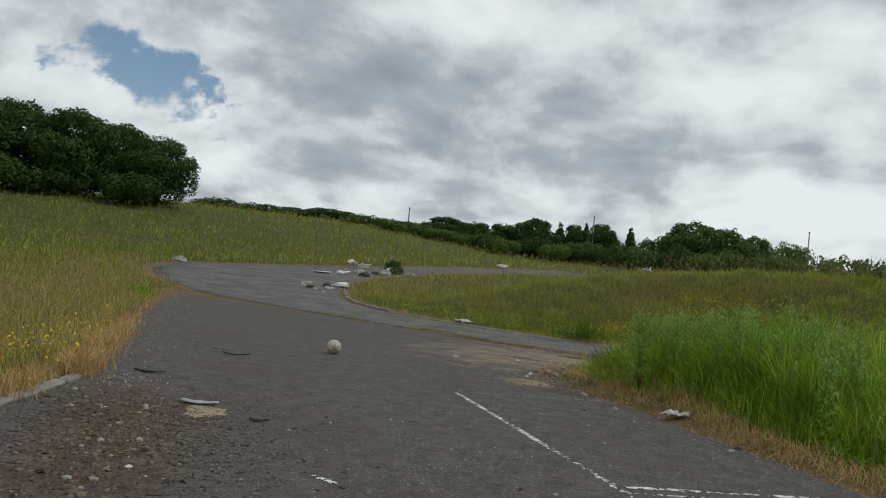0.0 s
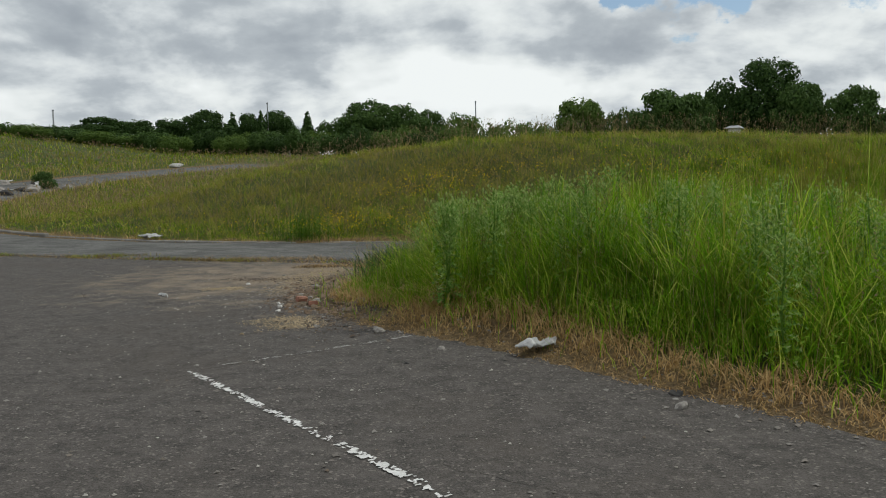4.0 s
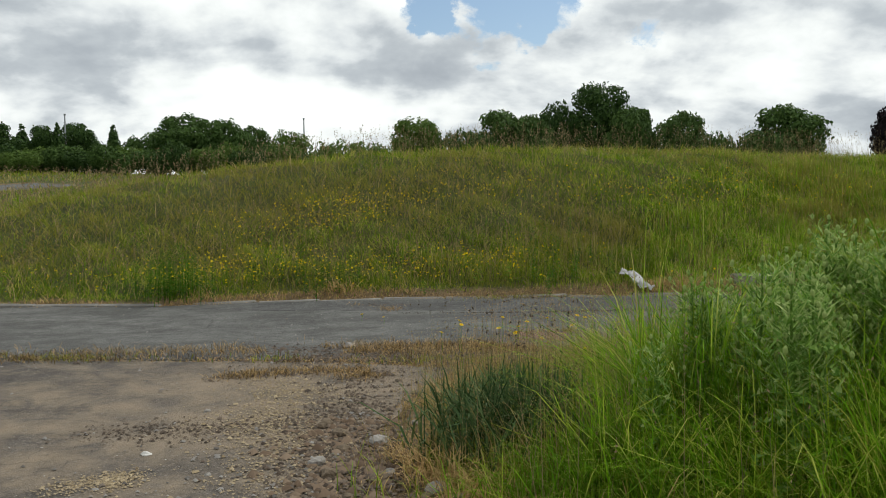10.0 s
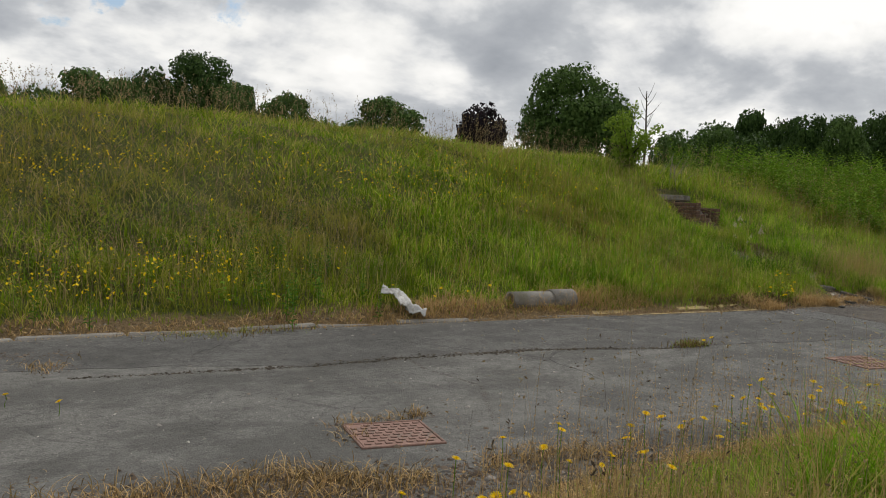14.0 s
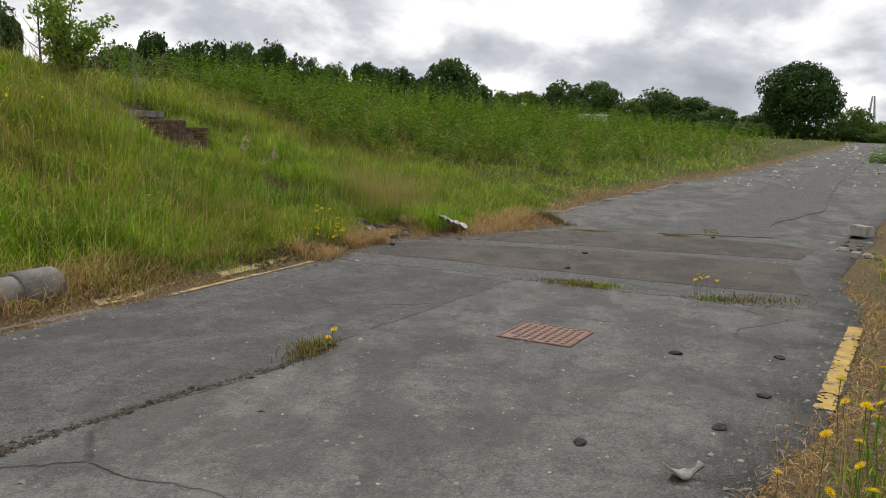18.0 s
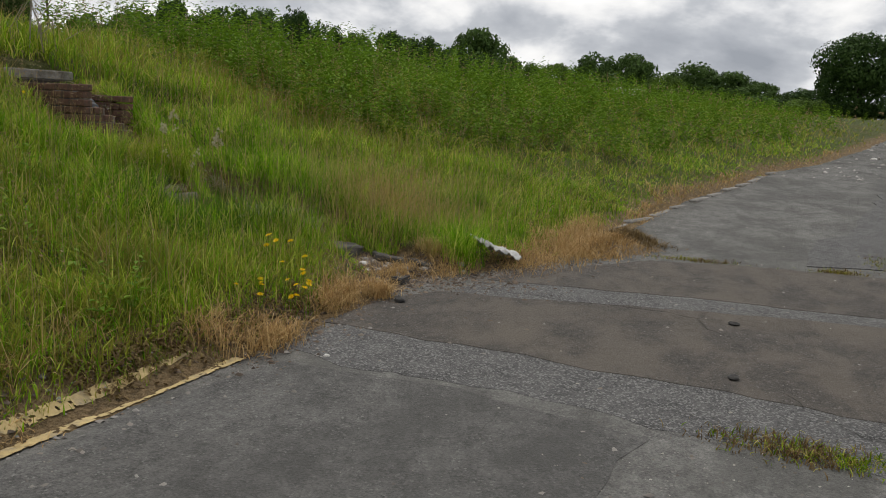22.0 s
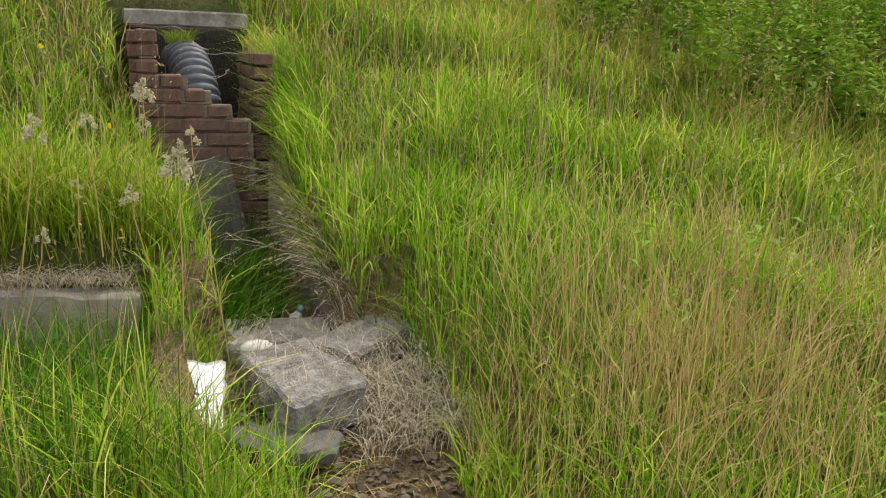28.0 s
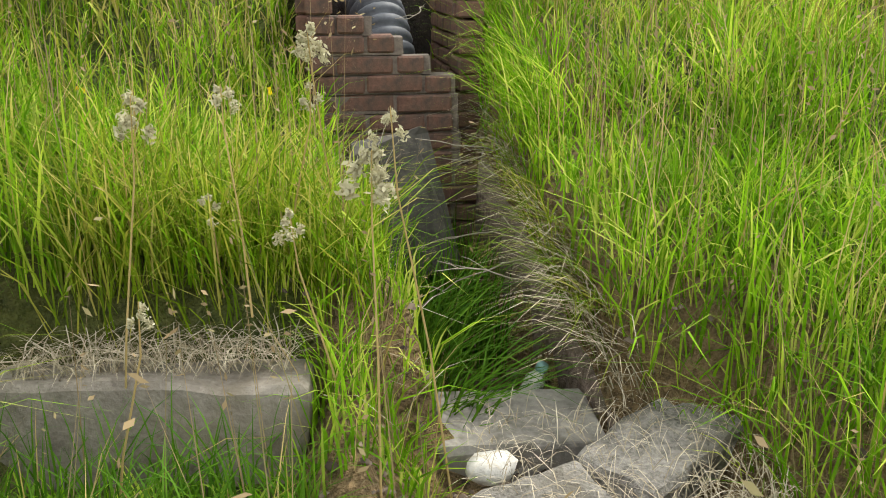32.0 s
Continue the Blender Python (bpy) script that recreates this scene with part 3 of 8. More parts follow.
PARK = [(-4.4, 0.8), (-4.95, 1.5), (-6.7, 3.3), (-11.1, 7.9), (-17.7, 15.2), (-17.0, 15.75), (-14.4, 15.0), (-10, 13.85), (-7.2, 13.0), (-5, 12.4), (-2.2, 11.75),
        (-0.95, 11.2), (-1.4, 10.4), (-1.75, 9.4), (-2.1, 8.4), (-1.9, 7.3), (-1.45, 6.6), (-0.8, 5.85), (0.0, 5.25), (0.6, 4.6), (1.3, 3.75), (2.2, 2.8), (3.3, 1.5), (5.0, -1.0), (8.5, -6), (8.5, -16), (-1.0, -16), (-1.6, -6), (-3.4, -1.5)]
# the road as stations of its two edges, from the east end round the bend to the north-west
ROAD = [(uv_xy(u, w + veer(u)), uv_xy(u, 15.9 + veer(u))) for u, w in ((88, 2.0), (70, 3.0), (49, 4.0), (34.5, 5.0), (31.4, 5.3), (24, 6.6), (21.3, 7.2), (18, 8.8))] + [
        (uv_xy(15.5, 10.3), uv_xy(15, 15.6)), (uv_xy(10.6, 10.9), (12.6, 13.9)), ((9.3, 9.9), (11.4, 14.2)), ((8.4, 10.05), (10.2, 15.02)), ((7.4, 10.12), (8.7, 15.10)),
        ((5.8, 10.52), (7.7, 15.15)), ((4.5, 10.88), (5.2, 15.55)), ((3.1, 11.45), (2.6, 15.85)), ((1.0, 11.6), (-0.5, 16.2)), ((-0.6, 11.35), (-2.6, 16.45)), ((-2.1, 11.8), (-4.4, 16.2)),
        ((-5, 12.45), (-7.7, 16.8)), ((-7.2, 13.05), (-9.7, 17.5)), ((-10, 13.9), (-11.5, 18.3)), ((-14.4, 15.05), (-13.9, 19.8)), ((-17.2, 15.85), (-15.7, 21.9)), ((-22, 18.6), (-17.3, 24.2)),
        ((-26.2, 22.3), (-18.9, 26.6)), ((-28.6, 26.4), (-20.3, 29.8)), ((-27.8, 31), (-21.4, 33)), ((-26.8, 37.5), (-22.3, 38.5)), ((-26.2, 44), (-22.6, 45)), ((-25.0, 53), (-21.8, 53.5)), ((-22, 66), (-18.5, 66))]
ROAD_POLY = [a for a, b in ROAD] + [b for a, b in ROAD[::-1]]


def poly_dist(x, y, poly):
    """Distance to a polygon's outline, negative inside."""
    x, y = np.asarray(x, float), np.asarray(y, float)
    best, inside = np.full(x.shape, 1e9), np.zeros(x.shape, bool)
    for (ax, ay), (bx, by) in zip(poly, poly[1:] + poly[:1]):
        dx, dy = bx - ax, by - ay
        k = np.clip(((x - ax) * dx + (y - ay) * dy) / (dx * dx + dy * dy), 0, 1)
        best = np.minimum(best, np.hypot(x - ax - k * dx, y - ay - k * dy))
        if ay != by:
            inside ^= ((ay > y) != (by > y)) & (x < (bx - ax) * (y - ay) / (by - ay) + ax)
    return np.where(inside, -best, best)


def edge_dist(x, y):
    return np.minimum(poly_dist(x, y, PARK), poly_dist(x, y, ROAD_POLY))


LINE = np.array([p[1][:2] for p in PATH])


def path_dist(x, y):
    best = np.full(np.shape(x), 1e9)
    for (ax, ay), (bx, by) in zip(LINE, LINE[1:]):
        dx, dy = bx - ax, by - ay
        k = np.clip(((x - ax) * dx + (y - ay) * dy) / (dx * dx + dy * dy + 1e-9), 0, 1)
        best = np.minimum(best, np.hypot(x - ax - k * dx, y - ay - k * dy))
    return best


# the open drain in the bank: axes across (GA) and into the bank (GB), from the middle of the brick face
GO, GA, GB = np.array((10.86, 18.37)), np.array((0.951, -0.309)), np.array((0.309, 0.951))


def gully(a, b, z=0.0):
    p = GO + a * GA + b * GB
    return (float(p[0]), float(p[1]), z)


def lump(x, y):
    return 0.05 * np.sin(x * 1.9 + 1.3 * np.sin(y * 1.1)) * np.sin(y * 2.3 + x * 0.7) + 0.03 * np.sin(x * 5.1 + y * 3.7)


def ground_z(x, y):
    x, y = np.asarray(x, float), np.asarray(y, float)
    d = edge_dist(x, y)
    z = land(x, y)
    out = rise(x, y) - 0.008 + (z - rise(x, y)) * sst(-0.05, 0.38, d) + 0.03 * sst(0, 0.3, d) + lump(x, y) * sst(0.2, 1.2, d)
    z = np.where(d > 0, np.minimum(out, z * 1.0 + out), rise(x, y) - 0.010 - 0.05 * sst(0.15, 0.6, -d))
    a = (x - GO[0]) * GA[0] + (y - GO[1]) * GA[1]
    b = (x - GO[0]) * GB[0] + (y - GO[1]) * GB[1]
    z = z - 0.30 * np.exp(-((a + 0.15) / 1.05) ** 2 - ((b + 0.1) / 1.0) ** 2)
    mid, half = 0.05 - 0.12 * b, 0.30 + 0.06 * b
    trench = sst(half + 0.05, half - 0.05, np.abs(a - mid)) * sst(-1.6, -1.42, b) * sst(1.32, 1.2, b)
    floor_z = 0.13 + 0.34 * sst(-0.9, 0.6, b)
    z = z * (1 - trench) + floor_z * trench
    path_ = sst(0.55, 0.3, np.abs(a - 0.25 + 0.22 * (b + 2.0))) * sst(-3.5, -2.9, b) * sst(-1.25, -1.6, b)
    z = z - 0.05 * path_
    low = np.interp(b, [-3.4, -3.0, -2.6, -2.1, -1.5], [0.02, 0.08, 0.13, 0.24, 0.25])
    way = sst(0.52, 0.30, np.abs(a - 0.33 + 0.10 * (b + 2.0))) * sst(-3.5, -3.2, b) * sst(-1.42, -1.5, b)
    z = z + (np.minimum(z, low) - z) * way
    cut = sst(0.40, 0.28, np.abs(a + 0.58)) * sst(-2.6, -2.1, b) * sst(-1.40, -1.50, b)
    return z + (np.minimum(z, 0.38) - z) * cut


def axis(lo, hi, dense):
    """Grid lines: fine within the given stretches, growing coarser outwards."""
    pts = [p for a, b, s in dense for p in np.arange(a, b, s)] + [dense[-1][1]]
    step, p = 0.5, pts[-1]
    while p < hi:
        step *= 1.13
        p += step
        pts.append(p)
    step, p = 0.5, pts[0]
    while p > lo:
        step *= 1.13
        p -= step
        pts.insert(0, p)
    return np.array(pts)


gx = axis(-1400, 1400, [(-30, -6, 0.5), (-6, 9.6, 0.22), (9.6, 12.4, 0.09), (12.4, 20, 0.25), (20, 40, 0.5)])
gy = axis(-900, 1400, [(-8, 0, 0.4), (0, 16, 0.22), (16, 20.2, 0.09), (20.2, 30, 0.25), (30, 45, 0.5)])
X, Y = np.meshgrid(gx, gy)
Z = ground_z(X.ravel(), Y.ravel())
ny, nx = X.shape
idx = np.arange(ny * nx).reshape(ny, nx)
quads = np.stack([idx[:-1, :-1], idx[:-1, 1:], idx[1:, 1:], idx[1:, :-1]], -1).reshape(-1, 4)
ground_me = mesh_np("ground", np.c_[X.ravel(), Y.ravel(), Z], [quads], SOIL, True)
litter = ground_me.attributes.new("litter", "FLOAT", "POINT")
ed = edge_dist(X.ravel(), Y.ravel())
lit = np.where(ed > 1.3, 0, 1 - np.clip(ed, 0, 1.3) / 1.3)
la = (X.ravel() - GO[0]) * GA[0] + (Y.ravel() - GO[1]) * GA[1]
lb = (X.ravel() - GO[0]) * GB[0] + (Y.ravel() - GO[1]) * GB[1]
lit = np.maximum(lit, sst(0.75, 0.42, np.abs(la - 0.28)) * sst(-3.9, -3.4, lb) * sst(1.3, 1.0, lb))
litter.data.foreach_set("value", lit.astype(np.float32))
tagged(new("ground", ground_me),
       "rough grassy earth with banks and open meadow", "ground", kind="structure")


# ---- tarmac ----
def flat_poly(name, pts, z, mat, label, category, step=0.0, jag=0.0, lie=None):
    """A sheet of tarmac with a ragged edge and a little thickness."""
    r = random.Random(len(pts))
    ring = []
    for (ax, ay), (bx, by) in zip(pts, pts[1:] + pts[:1]):
        n = max(1, int(math.hypot(bx - ax, by - ay) / step)) if step else 1
        for i in range(n):
            k = i / n
            ring.append((ax + k * (bx - ax) + r.uniform(-jag, jag), ay + k * (by - ay) + r.uniform(-jag, jag)))
    bm = bmesh.new()
    vs = [bm.verts.new((x, y, z + (float(lie(x, y)) if lie else 0.0))) for x, y in ring]
    f = bm.faces.new(vs)
    low = bmesh.ops.extrude_face_region(bm, geom=[f])
    bmesh.ops.translate(bm, vec=(0, 0, -0.05), verts=[v for v in low["geom"] if isinstance(v, bmesh.types.BMVert)])
    bmesh.ops.recalc_face_normals(bm, faces=bm.faces)
    bmesh.ops.triangulate(bm, faces=bm.faces[:])
    return tagged(new(name, bm_mesh(name, bm, mat)), label, category, kind="structure")


flat_poly("car_park", PARK, 0.0, TARMAC_PARK, "cracked dark car park tarmac with sandy patches", "car park", 0.35, 0.05)

stations = []
for (a0, b0), (a1, b1) in zip(ROAD, ROAD[1:]):
    n = max(1, int(math.dist(b0, b1) / 0.7))
    for i in range(n):
        k = i / n
        stations.append((np.array(a0) * (1 - k) + np.array(a1) * k, np.array(b0) * (1 - k) + np.array(b1) * k))
rows_ = []
for i, (a, b) in enumerate(stations):
    ja, jb = rng.uniform(-0.06, 0.06, 2)
    w = np.linspace(0, 1, 9)
    p = a[None] * (1 - w[:, None]) + b[None] * w[:, None]
    d = (b - a) / np.linalg.norm(b - a)
    p[0] += d * ja
    p[-1] += d * jb * 0.6
    z = rise(p[:, 0], p[:, 1]) + 0.004
    rows_.append(np.c_[p, z])
R = np.array(rows_)
n, k = R.shape[:2]
low = R[:, [0, -1]].copy()
low[:, :, 2] -= 0.06
idx = np.arange(n * k).reshape(n, k)
top_q = np.stack([idx[:-1, :-1], idx[1:, :-1], idx[1:, 1:], idx[:-1, 1:]], -1).reshape(-1, 4)
li = n * k + np.arange(n * 2).reshape(n, 2)
side = np.concatenate([np.stack([idx[:-1, 0], li[:-1, 0], li[1:, 0], idx[1:, 0]], -1), np.stack([idx[:-1, -1], idx[1:, -1], li[1:, 1], li[:-1, 1]], -1)])
tagged(new("road", mesh_np("road", np.concatenate([R.reshape(-1, 3), low.reshape(-1, 3)]), [top_q, side], TARMAC_ROAD)),
       "abandoned grey tarmac road with cracks and patches", "road", kind="structure")

flat_poly("road_patch", [(8.66, 15.1), (8.6, 14.62), (8.55, 14.2), (8.5, 13.78), (8.36, 13.2), (8.3, 12.75), (8.15, 12.0), (8.02, 11.05), (7.95, 10.45), (10.1, 10.3), (10.25, 11.6), (10.2, 12.6), (10.1, 13.3), (9.95, 14.1), (9.9, 14.7), (9.6, 14.88), (9.03, 15.06)], 0.0082, TARMAC_DARK, "brown-black tarmac patch across the road", "tarmac patch", 0.16, 0.03)
flat_poly("road_patch_worn", [(8.9, 14.98), (8.8, 14.62), (8.75, 14.2), (8.7, 13.78), (8.55, 13.2), (8.5, 12.75), (8.35, 12.0), (8.2, 11.05), (8.1, 10.5), (7.2, 10.7), (7.32, 11.5), (7.45, 12.2), (7.62, 12.95), (7.84, 13.6), (7.88, 14.1), (7.9, 14.7), (8.1, 15.05)], 0.0058, TARMAC_CHIP, "worn strip of exposed grey stone chips", "tarmac patch", 0.14, 0.05)
flat_poly("road_patch_gravel", [(9.75, 14.66), (9.8, 14.1), (9.95, 13.3), (10.05, 12.6), (10.1, 11.6), (9.95, 10.3), (10.9, 10.15), (10.8, 11.6), (10.85, 12.4), (10.85, 13.1), (10.75, 13.9), (10.65, 14.4)], 0.0058, TARMAC_CHIP, "worn strip of exposed grey stone chips", "tarmac patch", 0.14, 0.05)
flat_poly("road_patch_east", [(10.48, 14.5), (10.53, 13.9), (10.62, 13.1), (10.6, 12.4), (10.58, 11.6), (10.66, 10.15), (11.9, 9.75), (12.3, 10.2), (12.45, 10.9), (12.5, 11.6), (12.42, 12.5), (12.25, 13.25), (11.85, 13.62), (11.4, 13.95), (10.95, 14.3)], 0.0082, TARMAC_DARK, "brown-black tarmac patch across the road", "tarmac patch", 0.2, 0.03)
flat_poly("road_patch_kerb", [(-4.0, 15.75), (-2.6, 15.35), (-1.56, 15.12), (-0.44, 14.86), (0.56, 14.44), (1.4, 14.43), (2.74, 14.25), (4.1, 13.8), (4.7, 13.71), (6.2, 13.4), (7.5, 13.1), (7.8, 14.0), (7.82, 14.95), (7.4, 15.1), (5.2, 15.46), (2.6, 15.78), (-0.5, 16.1), (-2.6, 16.35)], 0.0062, TARMAC_KERB, "darker strip of tarmac beside the kerb", "tarmac patch", 0.25, 0.03)
flat_poly("road_patch_far", [(12.75, 11.75), (13.6, 11.7), (14.6, 11.4), (15.1, 11.0), (19, 9.95), (24.3, 8.4), (38, 4.6), (38, 3.4), (24, 7.2), (17.4, 8.7), (14.9, 9.9), (13.0, 10.15)], 0.014, TARMAC_CHIP, "darker worn band of tarmac along the road", "tarmac patch", 0.5, 0.07, rise)


# ---- blades ----
def blades(name, x, y, h, w, lean, mat, label, category, zfun=None, heading=None, z=None):
    """Bent tapering blades of grass, one of five points each."""
    n = len(x)
    z = ground_z(x, y) - 0.01 if z is None else z
    az = rng.uniform(0, 2 * np.pi, n) if heading is None else heading
    face = az + rng.normal(0, 0.7, n)
    lx, ly = np.cos(az) * lean * h, np.sin(az) * lean * h
    sx, sy = -np.sin(face) * w / 2, np.cos(face) * w / 2
    co = np.empty((n, 7, 3))
    for j, (t, wk) in enumerate(((0.0, 0.8), (0.42, 1.0), (0.78, 0.65))):
        cx, cy, cz = x + lx * t * t, y + ly * t * t, z + h * t * (1 - 0.38 * lean * t)
        co[:, 2 * j] = np.stack([cx - sx * wk, cy - sy * wk, cz], -1)
        co[:, 2 * j + 1] = np.stack([cx + sx * wk, cy + sy * wk, cz], -1)
    co[:, 6] = np.stack([x + lx, y + ly, z + h * (1 - 0.38 * lean - 0.1 * lean * lean)], -1)
    if n and path_dist(x, y).min() > 6.5:
        co = co[:, [0, 1, 4, 5, 6]]
        i = np.arange(n)[:, None] * 5
        return tagged(new(name, mesh_np(name, co.reshape(-1, 3), [i + np.array([0, 1, 3, 2]), i + np.array([2, 3, 4])], mat)), label, category, kind="stuff")
    i = np.arange(n)[:, None] * 7
    return tagged(new(name, mesh_np(name, co.reshape(-1, 3), [i + np.array([0, 1, 3, 2]), i + np.array([2, 3, 5, 4]), i + np.array([4, 5, 6])], mat)), label, category, kind="stuff")


def heads(name, x, y, h, size, lean, mat, label, category, spray=7, stem=0.004, spread=0.3):
    """Flowering grass stems with loose seed heads."""
    n = len(x)
    z = ground_z(x, y)
    az = rng.uniform(0, 2 * np.pi, n)
    tx, ty, tz = x + np.cos(az) * lean * h, y + np.sin(az) * lean * h, z + h
    sx, sy = -np.sin(az) * stem / 2, np.cos(az) * stem / 2
    stems = np.empty((n, 3, 3))
    stems[:, 0] = np.stack([x - sx, y - sy, z], -1)
    stems[:, 1] = np.stack([x + sx, y + sy, z], -1)
    stems[:, 2] = np.stack([tx, ty, tz], -1)
    ln = np.linspace(0, 1, spray)
    c = np.stack([tx, ty, tz], -1)[:, None] - np.stack([np.cos(az) * lean * 0.6, np.sin(az) * lean * 0.6, np.ones(n)], -1)[:, None] * (ln[None, :, None] * (spread * h)[:, None, None] * 0.6)
    c = c + rng.normal(0, 1, c.shape) * (size[:, None, None] * np.array([0.7, 0.7, 0.35]) * (0.3 + ln[None, :, None]))
    c = c.reshape(-1, 3)
    s = np.repeat(size, spray)[:, None] * rng.uniform(0.6, 1.3, (n * spray, 1))
    d1, d2 = rng.normal(0, 1, (n * spray, 3)), rng.normal(0, 1, (n * spray, 3))
    d1 /= np.linalg.norm(d1, axis=1, keepdims=True)
    d2 /= np.linalg.norm(d2, axis=1, keepdims=True)
    q = np.stack([c - d1 * s, c + d2 * s * 0.45, c + d1 * s, c - d2 * s * 0.45], 1)
    i = np.arange(n)[:, None] * 3 + np.array([0, 1, 2])
    j = n * 3 + np.arange(n * spray)[:, None] * 4 + np.array([0, 1, 2, 3])
    return tagged(new(name, mesh_np(name, np.concatenate([stems.reshape(-1, 3), q.reshape(-1, 3)]), [i, j], mat)), label, category, kind="stuff")


# scatter over one-metre cells, thinning out away from the walk
cellx, celly = np.meshgrid(np.arange(-75, 135, 1.0), np.arange(-14, 95, 1.0))
cellx, celly = cellx.ravel(), celly.ravel()
cd = path_dist(cellx + 0.5, celly + 0.5)


_u, _v = RU[0] * cellx + RU[1] * celly, RV[0] * cellx + RV[1] * celly
cell_seen = np.where((_v > 24.5 + veer(_u)) & (_u > -12), 0.12, 1.0)                      # behind the crest of the bank
cell_seen = cell_seen * (1 - 0.88 * sst(3.5, 9.0, cellx) * sst(10.0, 5.0, celly))           # deep in the verge
cell_seen = np.where((celly < -4) | ((cellx > 9) & (_v < 10.5 + veer(_u)) & (_u > 9)), 0.05, cell_seen)
cell_seen = np.where((_u > 45) & (_v < 14.5 + veer(_u)), 0.0, cell_seen)


def scatter(peak, fall, far=90, power=2.12):
    dens = peak / (1 + (cd / fall) ** power) * (cd < far) * cell_seen
    cnt = rng.poisson(dens)
    k = np.repeat(np.arange(len(cellx)), cnt)
    return cellx[k] + rng.random(len(k)), celly[k] + rng.random(len(k))


def zones(x, y):
    """Side of the walk on which a point lies: the island verge, the bank, the meadow."""
    u, v = RU[0] * x + RU[1] * y, RV[0] * x + RV[1] * y
    bank = (v > 15.2 + veer(u)) & (u > -18) & ((y > 12.5) | (u > 11))
    west = (u < -18) | ((x < -2.6) & (y < 11) & (x < -3.0 - 0.0 * y))
    verge = ~bank & ~west
    return bank, west, verge, u, v


def patchy(x, y, s, seed):
    """Slow drift between 0 and 1 over the ground."""
    p = np.sin(x * s + seed) * np.cos(y * s * 1.3 + seed * 2.1) + 0.6 * np.sin(x * s * 2.7 + y * s * 1.9 + seed * 0.7) + 0.4 * np.sin(x * s * 5.3 - y * s * 4.1)
    return np.clip(0.5 + 0.33 * p, 0, 1)


def drain_gap(x, y):
    """Where the drain, its slabs and the trodden way keep the grass off."""
    a = (x - GO[0]) * GA[0] + (y - GO[1]) * GA[1]
    b = (x - GO[0]) * GB[0] + (y - GO[1]) * GB[1]
    return ((np.abs(a - 0.06 + 0.12 * b) < 0.30 + 0.05 * b) & (b > -1.6) & (b < 1.45)) | ((a > -0.03) & (a < 0.64) & (b > -2.35) & (b <= -1.5)) | ((a > 0.13) & (a < 0.57) & (b > -2.95) & (b <= -2.3)) | ((a > 0.05) & (a < 1.0) & (b > -3.5) & (b <= -2.95)) | ((a > -0.90) & (a < -0.27) & (np.abs(b + 1.57) < 0.17)) | ((a > -0.25) & (a < 0.0) & (b > -2.25) & (b < -1.82))


# ---- grass ----
x, y = scatter(3900, 3.2)
d = edge_dist(x, y)
bank, west, verge, u, v = zones(x, y)
cdist = path_dist(x, y)
lush_p = patchy(x, y, 0.55, 1.0)
drain_side = bank & (x > 4.6) & (x < 10.2) & (y < 16.8)
keep = (d > 0.05) & ~drain_gap(x, y) & (rng.random(len(x)) < sst(np.where(verge & (y < 10.5), 0.3, np.where(drain_side, 0.02, 0.1)), np.where(verge & (y < 10.5), 1.15, np.where(drain_side, 0.3, 0.6)), d) * 0.97 + 0.03)
a_ = (x - GO[0]) * GA[0] + (y - GO[1]) * GA[1]
b_ = (x - GO[0]) * GB[0] + (y - GO[1]) * GB[1]
straw_spot = np.exp(-((x - 11.6) ** 2 / 1.0 + (y - 15.65) ** 2 / 0.30)) * (0.45 + 0.75 * patchy(x, y, 2.3, 1.2))
straw_spot = np.maximum(straw_spot, np.where(west & (x > -30), 0.62 * sst(7.0, 1.0, d) * (0.4 + 0.8 * patchy(x, y, 1.2, 3.1)), 0.0))
tuss = patchy(x, y, 3.1, 2.2)
tall = np.where(verge, 0.88, np.where(bank, 0.30, 0.36)) * (0.42 + 0.55 * lush_p + 0.75 * tuss * tuss)
tall = tall * (0.25 + 0.75 * sst(0.1, np.where(verge, 1.9, np.where(drain_side, 0.7, 1.4)), d)) * rng.uniform(0.55, 1.25, len(x))
tall = np.where((np.abs(a_) < 1.1) & (b_ > -1.8) & (b_ < 1.2), tall * 0.85, tall)
front = (a_ > -0.95) & (a_ < -0.1) & (b_ > -2.35) & (b_ < -1.7)
tall = np.where(front, tall * 0.6, tall)
north_verge = verge & (y > 9.6) & (x > 0.3) & (d < 1.1)
tall = np.where(north_verge, tall * 0.45, tall)
corner = verge & ((np.hypot(x + 0.9, y - 10.4) < 1.7) | (np.hypot(x + 1.2, y - 8.5) < 0.75))
tall = np.where(corner, tall * 0.65, tall)
straw_spot = np.maximum(straw_spot, np.where(corner, 0.32, 0.0))
lush = (verge & ~corner & (rng.random(len(x)) < 0.8)) | (bank & (u > 0.5) & (u < 32) & (rng.random(len(x)) < 0.22 + 0.6 * lush_p * sst(19.5, 17, v) + 0.65 * np.exp(-((x - 12.0) / 1.5) ** 2 - ((y - 17.3) / 2.2) ** 2) + 0.6 * np.exp(-((x - 10.0) / 1.2) ** 2 - ((y - 17.3) / 1.4) ** 2)))
far_bank = bank & (cdist > 5.5)
tall = np.where(far_bank, tall * 0.80, tall)
tall = tall * np.where(cdist < 0.55, 0.45 + cdist, 1.0)
wid = 0.0031 * (1 + cdist / 2.6) ** 0.94 * rng.uniform(0.6, 1.5, len(x))
lean = np.clip(rng.normal(np.where(far_bank, 0.95, np.where(verge, 0.62, 0.55)), 0.30, len(x)), 0.02, 1.3)
# some blades below the drain take the darker green to paint in shade
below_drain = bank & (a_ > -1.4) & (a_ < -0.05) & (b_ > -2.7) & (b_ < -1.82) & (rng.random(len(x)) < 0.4)
